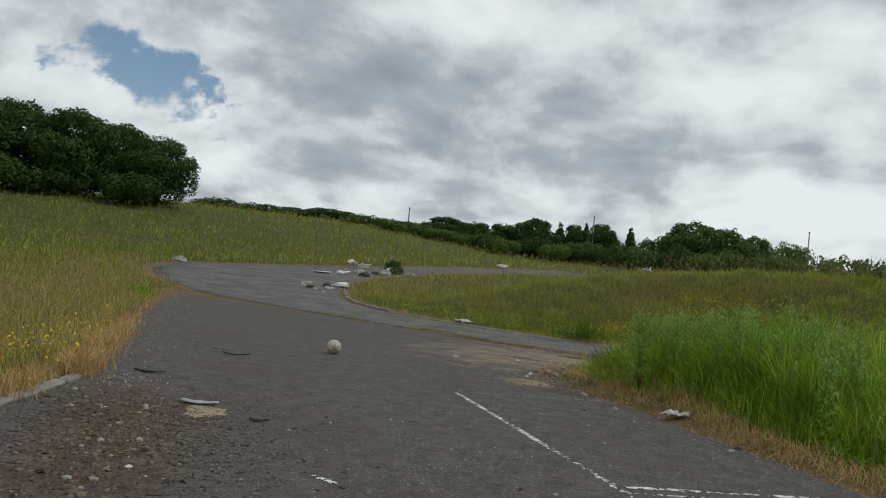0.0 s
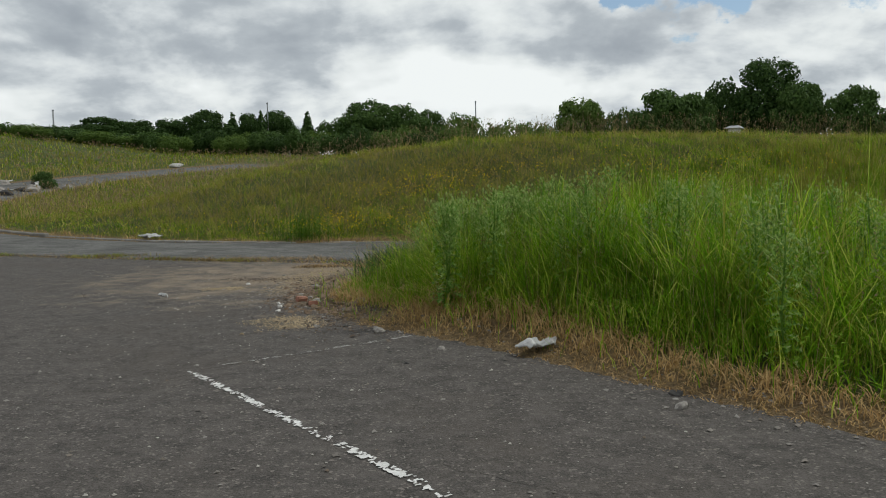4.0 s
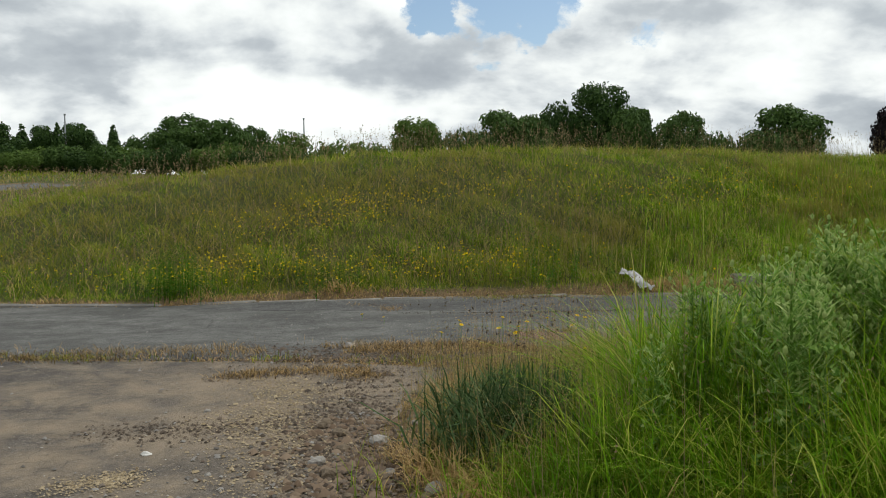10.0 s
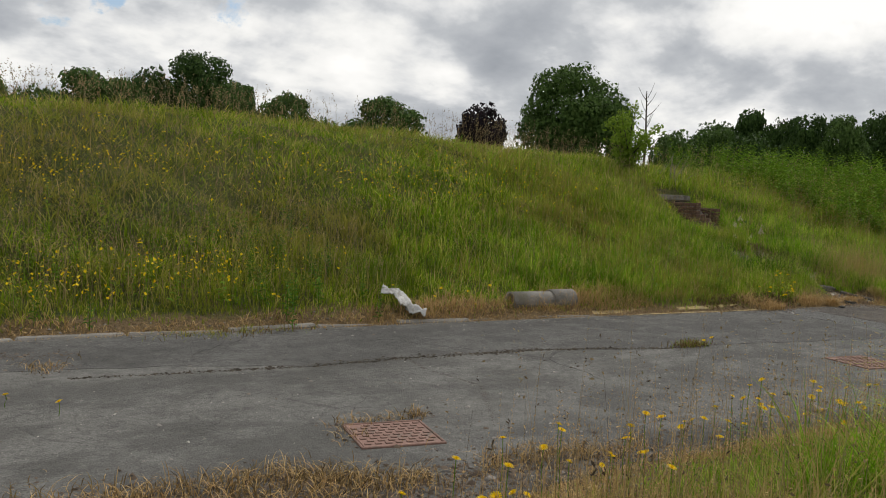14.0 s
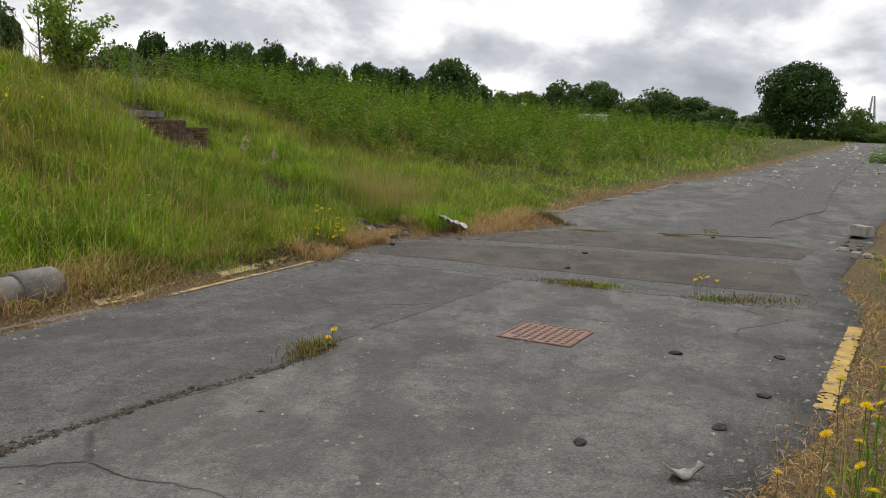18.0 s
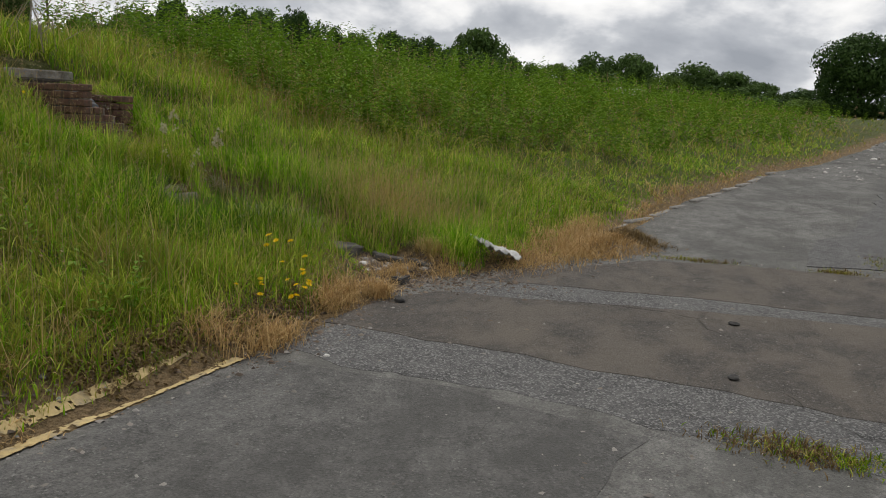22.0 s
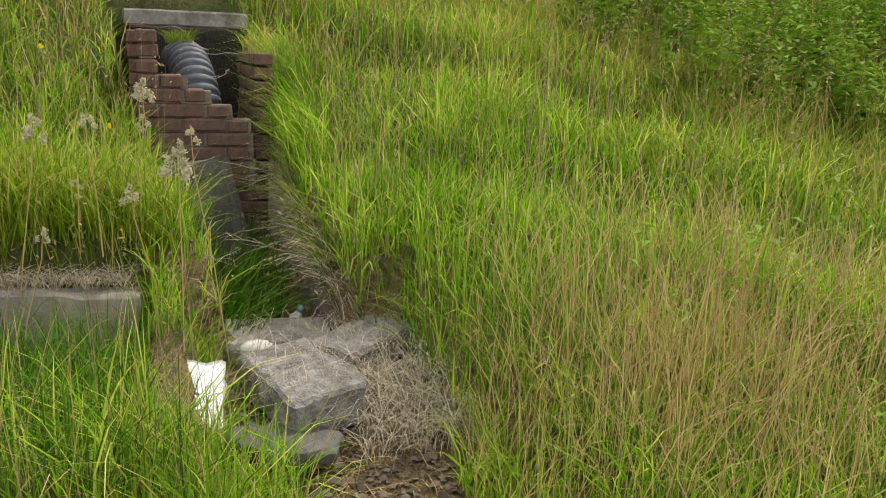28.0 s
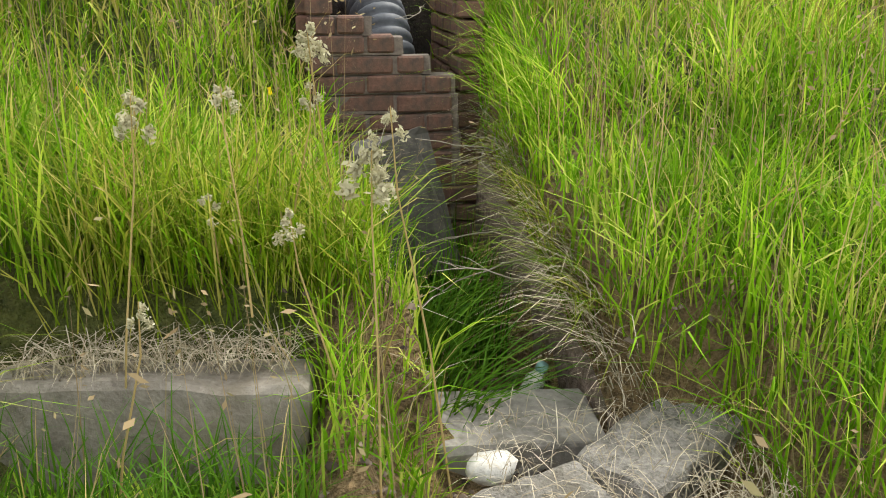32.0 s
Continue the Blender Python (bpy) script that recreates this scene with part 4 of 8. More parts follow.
for name, sel, mat, lab in (("shaded_grass", keep & below_drain, GRASS_DEEP_SHADE, "green grass below the drain, coloured darker for shade"), ("meadow_grass", keep & ~below_drain & ~lush & (rng.random(len(x)) > straw_spot * 0.6), GRASS, "olive-green meadow grass gone to seed"),
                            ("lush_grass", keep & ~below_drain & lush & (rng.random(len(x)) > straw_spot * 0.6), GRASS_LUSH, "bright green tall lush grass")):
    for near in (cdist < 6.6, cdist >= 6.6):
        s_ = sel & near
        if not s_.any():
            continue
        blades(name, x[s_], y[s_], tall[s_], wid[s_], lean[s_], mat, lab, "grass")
sel = keep & ((rng.random(len(x)) < straw_spot * 0.6) | (rng.random(len(x)) < 0.03 * bank))
blades("standing_straw", x[sel], y[sel], tall[sel] * 0.9 + 0.22, wid[sel] * 0.55, lean[sel] * 0.8, GRASS_STRAW, "pale straw-coloured dead grass stems", "dead grass")

# bleached fringe along the tarmac
x, y = scatter(2600, 3.4, 80)
d = edge_dist(x, y)
bank, west, verge, u, v = zones(x, y)
fringe = np.where(verge & (y < 9.5), 0.72, np.where(bank & (u > 2.5) & (u < 8), 0.30, np.where(verge & (x > 2.6), 0.12, 0.32))) * (0.35 + 1.1 * patchy(x, y, 1.1, 4.0))
tufty = np.exp(-(((x - 9.2) / 0.22) ** 2 + ((y - 15.17) / 0.10) ** 2)) + np.exp(-(((x - 9.47) / 0.07) ** 2 + ((y - 14.98) / 0.08) ** 2)) + np.exp(-(((x - 8.05) / 0.25) ** 2 + ((y - 15.22) / 0.12) ** 2))
bare = np.where((x > 6.6) & (x < 10.4) & (y > 14.5), rng.random(len(x)) > tufty * np.where(x < 8.5, 0.5, 1.2), verge & (y > 6.2) & (y < 9.9) & (d < 0.14 + 0.42 * patchy(x, y, 2.4, 0.6)) & (rng.random(len(x)) < 0.94))
sel = (d > -0.06) & (d < fringe * 1.15) & (rng.random(len(x)) < 0.9) & ~bare & ~drain_gap(x, y)
x, y, d = x[sel], y[sel], d[sel]
cdist = path_dist(x, y)
h = (0.05 + np.where(zones(x, y)[2] & (y > 10), 0.10, np.where((x > 5) & (y > 14), 0.14, 0.08 + 0.24 * patchy(x, y, 3.3, 2.0) ** 3)) * sst(0, 0.6, d)) * rng.uniform(0.5, 1.5, len(x))
blades("dry_grass", x, y, h, 0.0045 * (1 + cdist / 4.5) ** 0.9, np.clip(rng.normal(0.95, 0.35, len(x)), 0.05, 1.35), GRASS_DRY, "bleached orange-brown dry grass along the tarmac", "dry grass")

# orange-brown tufts at the foot of the bank
for cx_, cy_, sx_, sy_, n_, hh in ((10.2, 15.15, 0.2, 0.06, 500, 0.08), (10.75, 14.85, 0.22, 0.08, 500, 0.09), (8.12, 15.18, 0.14, 0.07, 620, 0.12), (7.85, 15.36, 0.10, 0.07, 220, 0.14), (9.15, 15.2, 0.2, 0.06, 900, 0.12), (9.5, 15.05, 0.05, 0.06, 350, 0.15), (12.4, 14.02, 0.45, 0.14, 1600, 0.14), (11.6, 14.3, 0.35, 0.12, 700, 0.10), (13.4, 14.05, 0.5, 0.12, 900, 0.16), (6.2, 15.75, 0.6, 0.08, 700, 0.12), (3.2, 16.05, 0.6, 0.1, 900, 0.14), (5.3, 15.95, 0.4, 0.1, 900, 0.18)):
    x, y = rng.normal(cx_, sx_, n_), rng.normal(cy_, sy_, n_)
    blades("dry_tuft", x, y, hh * rng.uniform(0.5, 1.5, n_), np.full(n_, 0.0045), np.clip(rng.normal(0.8, 0.35, n_), 0.05, 1.3), GRASS_DRY, "orange-brown tuft of dead grass by the road", "dry grass", z=np.maximum(ground_z(x, y), rise(x, y)))

# dead brown leaves lying at the foot of the bank
n_ = 2200
x, y = rng.uniform(6.9, 8.9, n_), 15.52 + rng.normal(0, 0.11, n_)
y = y - 0.12 * (x - 7.4)
blades("leaf_litter", x, y, rng.uniform(0.02, 0.06, n_), rng.uniform(0.008, 0.018, n_), rng.uniform(1.0, 1.45, n_), GRASS_BROWN, "dead brown leaves and stalks beside the kerb", "leaf litter", z=np.maximum(ground_z(x, y), rise(x, y)) + rng.uniform(0, 0.02, n_))

# weeds creeping over the west kerb
k = rng.random(5200)
kx = np.interp(k, np.linspace(0, 1, 5), [-3.5, -4.62, -5.12, -6.92, -9.1]) + rng.normal(-0.02, 0.10, len(k))
ky = np.interp(k, np.linspace(0, 1, 5), [-1.05, 0.87, 1.55, 3.4, 5.8]) + rng.normal(0, 0.10, len(k))
g_ = patchy(kx, ky, 2.6, 0.8) > 0.30
blades("kerb_weeds", kx[g_], ky[g_], rng.uniform(0.08, 0.34, int(g_.sum())), np.full(int(g_.sum()), 0.006), np.clip(rng.normal(0.6, 0.3, int(g_.sum())), 0.05, 1.2), GRASS_DRY, "dry grass and weeds creeping over the kerb", "dry grass", z=np.full(int(g_.sum()), 0.0))

# stems in seed
x, y = scatter(210, 4.2, 90)
d = edge_dist(x, y)
bank, west, verge, u, v = zones(x, y)
sel = (d > 0.5) & ~drain_gap(x, y) & (rng.random(len(x)) < np.where(verge, 0.25, np.where(bank & (u > 0), 0.12 + 0.4 * patchy(x, y, 0.4, 2.0), 0.9)))
x, y = x[sel], y[sel]
cdist = path_dist(x, y)
heads("seed_grass", x, y, np.where(zones(x, y)[2], 0.85, 0.6) * rng.uniform(0.6, 1.25, len(x)), 0.0055 * (1 + cdist / 2.6) ** 0.85, rng.uniform(0.05, 0.35, len(x)), SEED, "brown feathery grass seed heads on thin stems", "grass", 5)

# dry flowering stems along the north edge of the verge
n_ = 1500
x, y = rng.uniform(-1.0, 3.6, n_), rng.normal(10.5, 0.65, n_)
ok_ = edge_dist(x, y) > 0.02
heads("verge_stems", x[ok_], y[ok_], rng.uniform(0.25, 0.75, int(ok_.sum())) * np.where(edge_dist(x[ok_], y[ok_]) < 0.4, 0.6, 1.0), np.full(int(ok_.sum()), 0.006), rng.uniform(0.05, 0.5, int(ok_.sum())), GRASS_DRY, "dry brown stems gone to seed along the verge", "grass", 7, 0.004)

n_ = 420
x, y = rng.normal(-1.25, 0.22, n_), rng.normal(9.4, 0.5, n_)
ok_ = edge_dist(x, y) > 0.05
heads("corner_straw", x[ok_], y[ok_], rng.uniform(0.25, 0.6, int(ok_.sum())), np.full(int(ok_.sum()), 0.005), rng.uniform(0.05, 0.4, int(ok_.sum())), GRASS_STRAW, "pale straw stems at the corner of the verge", "grass", 5, 0.003)
# knapweed gone over: thin stems with dark round heads
n_ = 260
x, y = np.where(np.arange(n_) < 90, rng.normal(0.25, 0.7, n_), rng.normal(-0.95, 0.28, n_)), np.where(np.arange(n_) < 90, rng.normal(10.45, 0.45, n_), rng.normal(9.45, 0.4, n_))
ok_ = edge_dist(x, y) > 0.05
heads("knapweed", x[ok_], y[ok_], rng.uniform(0.4, 0.82, int(ok_.sum())), np.where(np.arange(n_) < 90, 0.007, 0.010)[ok_], rng.uniform(0.05, 0.3, int(ok_.sum())), KNAP, "dark brown seed heads on thin dry stems", "wild flowers", 3, 0.0026, 0.04)

# weeds across the road joint and along the cracks
bits = [((7.62, 12.42), 0.07, 0.17), ((7.66, 12.6), 0.08, 0.15), ((7.55, 12.35), 0.06, 0.14), ((7.35, 11.25), 0.08, 0.14), ((7.5, 10.9), 0.12, 0.2), ((4.5, 13.78), 0.12, 0.05), ((12.55, 11.5), 0.06, 0.12), ((12.5, 12.8), 0.05, 0.2), ((0.6, 16.0), 0.4, 0.12), ((-7.0, 13.4), 0.3, 0.1), ((13.2, 11.0), 0.25, 0.1)]
xs, ys = [], []
for (cx_, cy_), sx_, sy_ in bits:
    xs.append(rng.normal(cx_, sx_, 420))
    ys.append(rng.normal(cy_, sy_, 420))
k = rng.random(5200)
strip = np.array([(-17, 15.6), (-10, 13.88), (-7.2, 13.03), (-5, 12.43), (-2.1, 11.78), (-0.6, 11.4)])
pos = np.interp(k, np.linspace(0, 1, 6), strip[:, 0]), np.interp(k, np.linspace(0, 1, 6), strip[:, 1])
gate = (patchy(pos[0], pos[1], 1.7, 0.4) > 0.50) | (rng.random(len(k)) < 0.12)
xs.append((pos[0] + rng.normal(0, 0.1, len(k)))[gate])
ys.append((pos[1] + rng.normal(0, 0.09, len(k)))[gate])
xs, ys = np.concatenate(xs), np.concatenate(ys)
green = rng.random(len(xs)) < 0.25 + 0.6 * (patchy(xs, ys, 2.9, 1.3) > 0.55)
for pick, mat, lab in ((~green, GRASS_BROWN, "small dry brown weeds growing in tarmac joints"), (green, GRASS, "small green weeds growing in tarmac joints")):
    cx_, cy_ = xs[pick], ys[pick]
    blades("crack_grass", cx_, cy_, rng.uniform(0.02, 0.10, len(cx_)) * np.where(cx_ > 5, 0.6, 1.0), np.full(len(cx_), 0.006), np.clip(rng.normal(0.7, 0.35, len(cx_)), 0.05, 1.2), mat, lab, "weeds", z=rise(cx_, cy_) + 0.0)


# ---- trees ----
def crown_mesh(name, blobs, n, leaf, mat, seed):
    """Leaf clumps spread through several uneven masses, thinner towards the outside."""
    r = np.random.default_rng(seed)
    share = np.array([b[3] * b[4] * b[5] for b in blobs]) ** (2 / 3)
    k = r.choice(len(blobs), n, p=share / share.sum())
    B = np.array(blobs)[k]
    d = r.normal(0, 1, (n, 3))
    d /= np.linalg.norm(d, axis=1, keepdims=True)
    bumps = 0.93 + 0.12 * np.sin(d[:, 0] * 5 + k) * np.cos(d[:, 1] * 6 + k * 2) + 0.10 * np.sin(d[:, 2] * 9 + d[:, 0] * 7 + k)
    rad = np.clip(1 - np.abs(r.normal(0, 0.12, n)), 0.25, 1.0) * bumps
    c = B[:, :3] + d * B[:, 3:6] * rad[:, None]
    s = leaf * r.uniform(0.5, 1.4, n)[:, None]
    nrm = d + r.normal(0, 0.4, (n, 3))
    nrm /= np.linalg.norm(nrm, axis=1, keepdims=True)
    t = np.cross(nrm, r.normal(0, 1, (n, 3)))
    t /= np.linalg.norm(t, axis=1, keepdims=True)
    b = np.cross(nrm, t)
    q = np.stack([c - t * s, c - b * s * 0.6 + nrm * s * 0.15, c + t * s, c + b * s * 0.6 - nrm * s * 0.2], 1)
    return mesh_np(name, q.reshape(-1, 3), [np.arange(n * 4).reshape(n, 4)], mat)


def trunk_mesh(name, h, r0, limbs, seed):
    r = random.Random(seed)
    bm = tube([(0, 0, -0.3), (0.03, 0.02, h * 0.3), (-0.04, 0.05, h * 0.6), (0.05, 0, h)], r0, 8, [1.25, 1, 0.75, 0.35])
    for i in range(limbs):
        a = 2 * math.pi * i / limbs + r.uniform(-0.4, 0.4)
        z0 = h * r.uniform(0.35, 0.7)
        l = h * r.uniform(0.35, 0.6)
        t = tube([(0, 0, z0), (math.cos(a) * l * 0.5, math.sin(a) * l * 0.5, z0 + l * 0.4), (math.cos(a) * l, math.sin(a) * l, z0 + l * 0.9)], r0 * 0.45, 6, [1, 0.7, 0.25])
        me = bpy.data.meshes.new("tmp")
        t.to_mesh(me)
        t.free()
        bm.from_mesh(me)
        bpy.data.meshes.remove(me)
    return bm_mesh(name, bm, BARK, True)


def blob_set(kind, seed):
    r = random.Random(seed)
    if kind == "round":
        main = [(0.36 * math.cos(i * 2.4) * math.cos(e_), 0.36 * math.sin(i * 2.4) * math.cos(e_), 0.52 + 0.38 * math.sin(e_), 0.13, 0.13, 0.11) for i, e_ in enumerate([r.uniform(-0.3, 1.3) for _ in range(14)])]
        main += [(0, 0, 0.55, 0.44, 0.44, 0.44), (0, 0, 0.25, 0.36, 0.36, 0.22)]
        return main + [(0.27 * math.cos(a) , 0.27 * math.sin(a), 0.42 + r.uniform(-0.08, 0.28), 0.22, 0.22, 0.2) for a in [r.uniform(0, 6.28) for _ in range(7)]]
    if kind in ("broad", "grand"):
        lumps = []
        for i in range(22):
            a, e_ = i * 2.4, r.uniform(-0.15, 1.3)
            q = r.uniform(0.11, 0.17)
            lumps.append((0.44 * math.cos(a) * math.cos(e_), 0.44 * math.sin(a) * math.cos(e_), 0.46 + 0.44 * math.sin(e_), q, q, q * 0.85))
        return lumps + [(0.34 * math.cos(a), 0.34 * math.sin(a), 0.5 + r.uniform(-0.14, 0.2), 0.26, 0.26, 0.22) for a in [i * 0.9 + r.uniform(-0.3, 0.3) for i in range(7)]] + [(0, 0, 0.68, 0.34, 0.34, 0.32), (0.1, 0.05, 0.4, 0.42, 0.42, 0.30), (0, 0, 0.2, 0.42, 0.42, 0.2)]
    if kind == "bush":
        return [(0.45 * math.cos(a), 0.45 * math.sin(a), 0.36 + r.uniform(-0.1, 0.22), 0.34, 0.34, 0.38) for a in [i * 1.05 + r.uniform(-0.4, 0.4) for i in range(6)]] + [(0, 0, 0.52, 0.44, 0.44, 0.48)]
    if kind == "cone":
        return [(0, 0, 0.12 + 0.13 * i, 0.30 * (1 - i / 7.2), 0.30 * (1 - i / 7.2), 0.13) for i in range(7)]
    return []


CROWNS, TRUNKS = {}, {}
for kind, cnt, leaf in (("grand", 26000, 0.0165), ("round", 11000, 0.025), ("broad", 12500, 0.0245), ("bush", 4200, 0.040), ("cone", 2600, 0.038)):
    for tone, mat in (("dark", TREE_DARK), ("mid", TREE_MID), ("light", TREE_LIGHT), ("purple", TREE_PURPLE)):
        if tone == "purple" and kind != "round":
            continue
        for var in range(2):
            CROWNS[kind, tone, var] = (kind, tone, var, cnt, leaf, mat)
    TRUNKS[kind] = trunk_mesh("trunk", 0.6 if kind != "bush" else 0.45, 0.035, 6, len(kind))
made_crowns = {}


def tree(x, y, h, wide, kind="round", tone="mid", label="", name="tree", sink=0.0, category="tree", group="", zb=None):
    """A tree of height h whose crown is `wide` across, standing on the ground."""
    i = abs(int(x * 7.3 + y * 3.1)) 
    key = (kind, tone, i % 2)
    if key not in made_crowns:
        _, _, var, cnt, leaf, mat = CROWNS[key]
        made_crowns[key] = crown_mesh("crown", blob_set(kind, 11 + var * 5 + len(kind)), cnt, leaf, mat, 3 + var)
    z = float(ground_z(x, y)) if zb is None else zb
    top = empty(name, label or {"dark": "dark green leafy tree in full leaf", "mid": "green leafy tree in full leaf", "light": "fresh light green leafy tree", "purple": "small round tree with dark purple leaves"}[tone], category, group=group)
    c, t = new("crown", made_crowns[key]), new("trunk", TRUNKS[kind])
    for o in (c, t):
        o.parent = top
    wk = {"round": 0.95, "broad": 1.15, "grand": 1.15, "bush": 1.45, "cone": 0.6}[kind]
    top.matrix_world = Matrix.LocRotScale((x, y, z - sink), Euler((0, 0, (i * 1.37) % 6.28)), (wide * 1.04 / wk, wide * 1.04 / wk, h * 0.985))
    return top


def bearing(t_eye, yaw, dist):
    return (t_eye[0] - math.sin(radians(yaw)) * dist, t_eye[1] + math.cos(radians(yaw)) * dist)


def stand(eye, yaw, dist, el, wide, kind="round", tone="mid", **k):
    """A tree on a bearing from a place on the walk; el: the height of its top and wide: its breadth, in degrees."""
    bx, by = bearing(eye, yaw, dist)
    zb = float(ground_z(bx, by))
    top = eye[2] + dist * math.tan(radians(el))
    return tree(bx, by, max(1.5, top - zb), 2 * dist * math.tan(radians(wide / 2)), kind, tone, zb=zb, **k)


EYE_PARK, EYE_ROAD, EYE_EAST = (1.4, -3.5, 1.35), (-2.5, 7.5, 1.5), (0.0, 11.9, 1.3)
# the dark wood at the top of the west meadow
for yaw, dist, el, wide in ((68, 72, 8.9, 9), (63, 76, 8.8, 8), (58.8, 72, 8.6, 7.4), (55.4, 75, 8.4, 6.4), (52.2, 72, 8.4, 6.0), (49.4, 74, 7.9, 5.2), (46.9, 71, 7.5, 5.2)):
    stand(EYE_PARK, yaw, dist, el, wide, "grand", "dark", group="wood above the meadow", label="tall dark green tree of a dense wood")
for i in range(9):
    stand(EYE_PARK, 48.5 + i * 2.7, 68 + (i * 3) % 4, 5.0 + 0.4 * math.sin(i * 2.1), 3.6, "bush", "dark", group="wood above the meadow", name="wood_bush", category="bush", label="dark green bush at the edge of the wood")
# far hedgerow and conifers to the north
for i, (yaw, el, wide, kind, tone) in enumerate(((43, 3.3, 2.6, "bush", "dark"), (41.2, 3.4, 2.4, "bush", "mid"), (39.6, 3.75, 2.6, "bush", "dark"), (37.8, 3.75, 2.2, "broad", "dark"), (35.2, 3.95, 3.6, "broad", "dark"),
                                                (33.2, 3.2, 2.2, "bush", "mid"), (31.7, 3.55, 2.2, "bush", "light"), (29.4, 3.5, 2.2, "bush", "mid"), (27.2, 4.2, 2.8, "broad", "dark"), (25.0, 4.05, 2.4, "broad", "dark"), (23.1, 4.2, 1.8, "round", "dark"),
                                                (20.8, 4.7, 2.6, "broad", "dark"), (19.2, 4.5, 1.4, "cone", "dark"), (18.2, 4.5, 1.7, "broad", "dark"), (16.4, 4.7, 2.2, "broad", "dark"), (14.4, 4.6, 1.3, "cone", "dark"), (17.4, 4.6, 1.2, "cone", "dark"),
                                                (12.4, 4.3, 2.2, "bush", "mid"), (10.3, 5.4, 3.6, "broad", "mid"), (8.0, 5.1, 2.8, "broad", "mid"), (6.4, 4.7, 2.2, "broad", "mid"), (4.2, 4.5, 2.2, "bush", "light"), (1.0, 4.0, 2.6, "bush", "light"), (-1.2, 3.8, 2.2, "bush", "light"))):
    stand(EYE_PARK, yaw, 100 + (i * 7) % 11, el, wide * 1.25, kind, tone, group="far hedgerow")
for i in range(26):
    stand(EYE_PARK, 31 - i * 1.15, 92 + (i * 5) % 7, 3.1 + 0.25 * math.sin(i * 2.3) + 0.02 * i, 2.3, "bush", ("mid", "dark", "mid", "light")[i % 4] if i % 5 else "light", group="far hedgerow", name="hedge_bush", category="bush", label="rounded leafy green hedgerow bush")
# trees over the top of the bank
for yaw, dist, el, wide, kind, tone in ((-6.6, 88, 5.9, 3.4, "round", "light"), (-9.8, 87, 5.1, 2.4, "bush", "mid"), (-12.6, 85, 6.15, 4.2, "broad", "mid"), (-14.6, 86, 5.8, 3.2, "broad", "mid"), (-16.6, 92, 6.9, 2.6, "round", "dark"),
                                        (-19.6, 93, 7.9, 5.6, "grand", "dark"), (-21.6, 88, 6.4, 3.2, "round", "mid"), (-25.2, 87, 5.7, 3.6, "broad", "mid"), (-27.5, 86, 4.3, 1.8, "bush", "mid"), (-31.4, 85, 5.8, 4.8, "broad", "mid"),
                                        (-44.3, 95, 8.7, 6.4, "grand", "mid"), (-47.4, 94, 6.6, 1.6, "round", "mid"), (-51.2, 110, 4.6, 3.5, "bush", "mid"), (-53.4, 112, 4.9, 3.6, "broad", "mid"), (-56, 112, 4.6, 3.2, "bush", "dark")):
    stand(EYE_ROAD, yaw, dist, el, wide * 1.15, kind, tone, group="trees beyond the bank")
stand(EYE_ROAD, -38.2, 92, 6.0, 3.4, "round", "purple", group="trees beyond the bank")
# the wood that runs off to the east
for i, (yaw, el, wide, tone) in enumerate(((-54.5, 5.5, 2.8, "dark"), (-56.6, 6.2, 2.6, "dark"), (-58.4, 5.6, 2.4, "dark"), (-60.1, 6.15, 2.6, "dark"), (-62.2, 5.9, 2.6, "mid"), (-64.0, 6.1, 2.8, "dark"), (-66.2, 5.5, 2.6, "dark"), (-68.3, 4.9, 2.4, "mid"), (-70.3, 5.0, 2.6, "dark"), (-72.3, 5.0, 2.6, "dark"),
                                           (-74.2, 4.2, 2.4, "dark"), (-75.9, 5.5, 3.4, "mid"), (-77.8, 4.0, 2.2, "mid"), (-79.4, 3.5, 2.4, "light"), (-81.2, 3.5, 2.6, "light"), (-83.8, 4.4, 2.6, "mid"), (-86.0, 4.3, 2.6, "mid"), (-88.0, 3.1, 2.4, "light"), (-89.8, 4.0, 2.8, "mid"), (-92.0, 3.4, 2.8, "mid"), (-93.9, 2.8, 2.4, "mid"), (-96.5, 2.6, 2.6, "dark"))):
    stand(EYE_EAST, yaw, 135 + (i * 13) % 17, el, wide * 1.3, "broad" if i % 3 else "round", tone, group="wood to the east")
stand(EYE_EAST, -98.6, 72, 5.7, 5.2, "grand", "dark", label="large dark green spreading tree beside the road")
stand(EYE_EAST, -101.6, 78, 3.0, 2.8, "bush", "light", name="roadside_bush", category="bush", label="light green bush beside the road")
stand(EYE_EAST, -103.4, 84, 2.2, 2.4, "bush", "light", name="roadside_bush", category="bush", label="light green bush beside the road")
stand(EYE_EAST, -108.2, 60, 6.6, 5.8, "grand", "mid", label="green tree beyond the road")
for i in range(11):
    stand(EYE_EAST, -93 - i * 1.35, 70 + (i * 5) % 9, 1.3 + 0.35 * math.sin(i * 1.9), 2.6, "bush", ("mid", "dark", "light")[i % 3], group="bushes by the east road", name="roadside_bush", category="bush", label="low green bush beyond the end of the road")


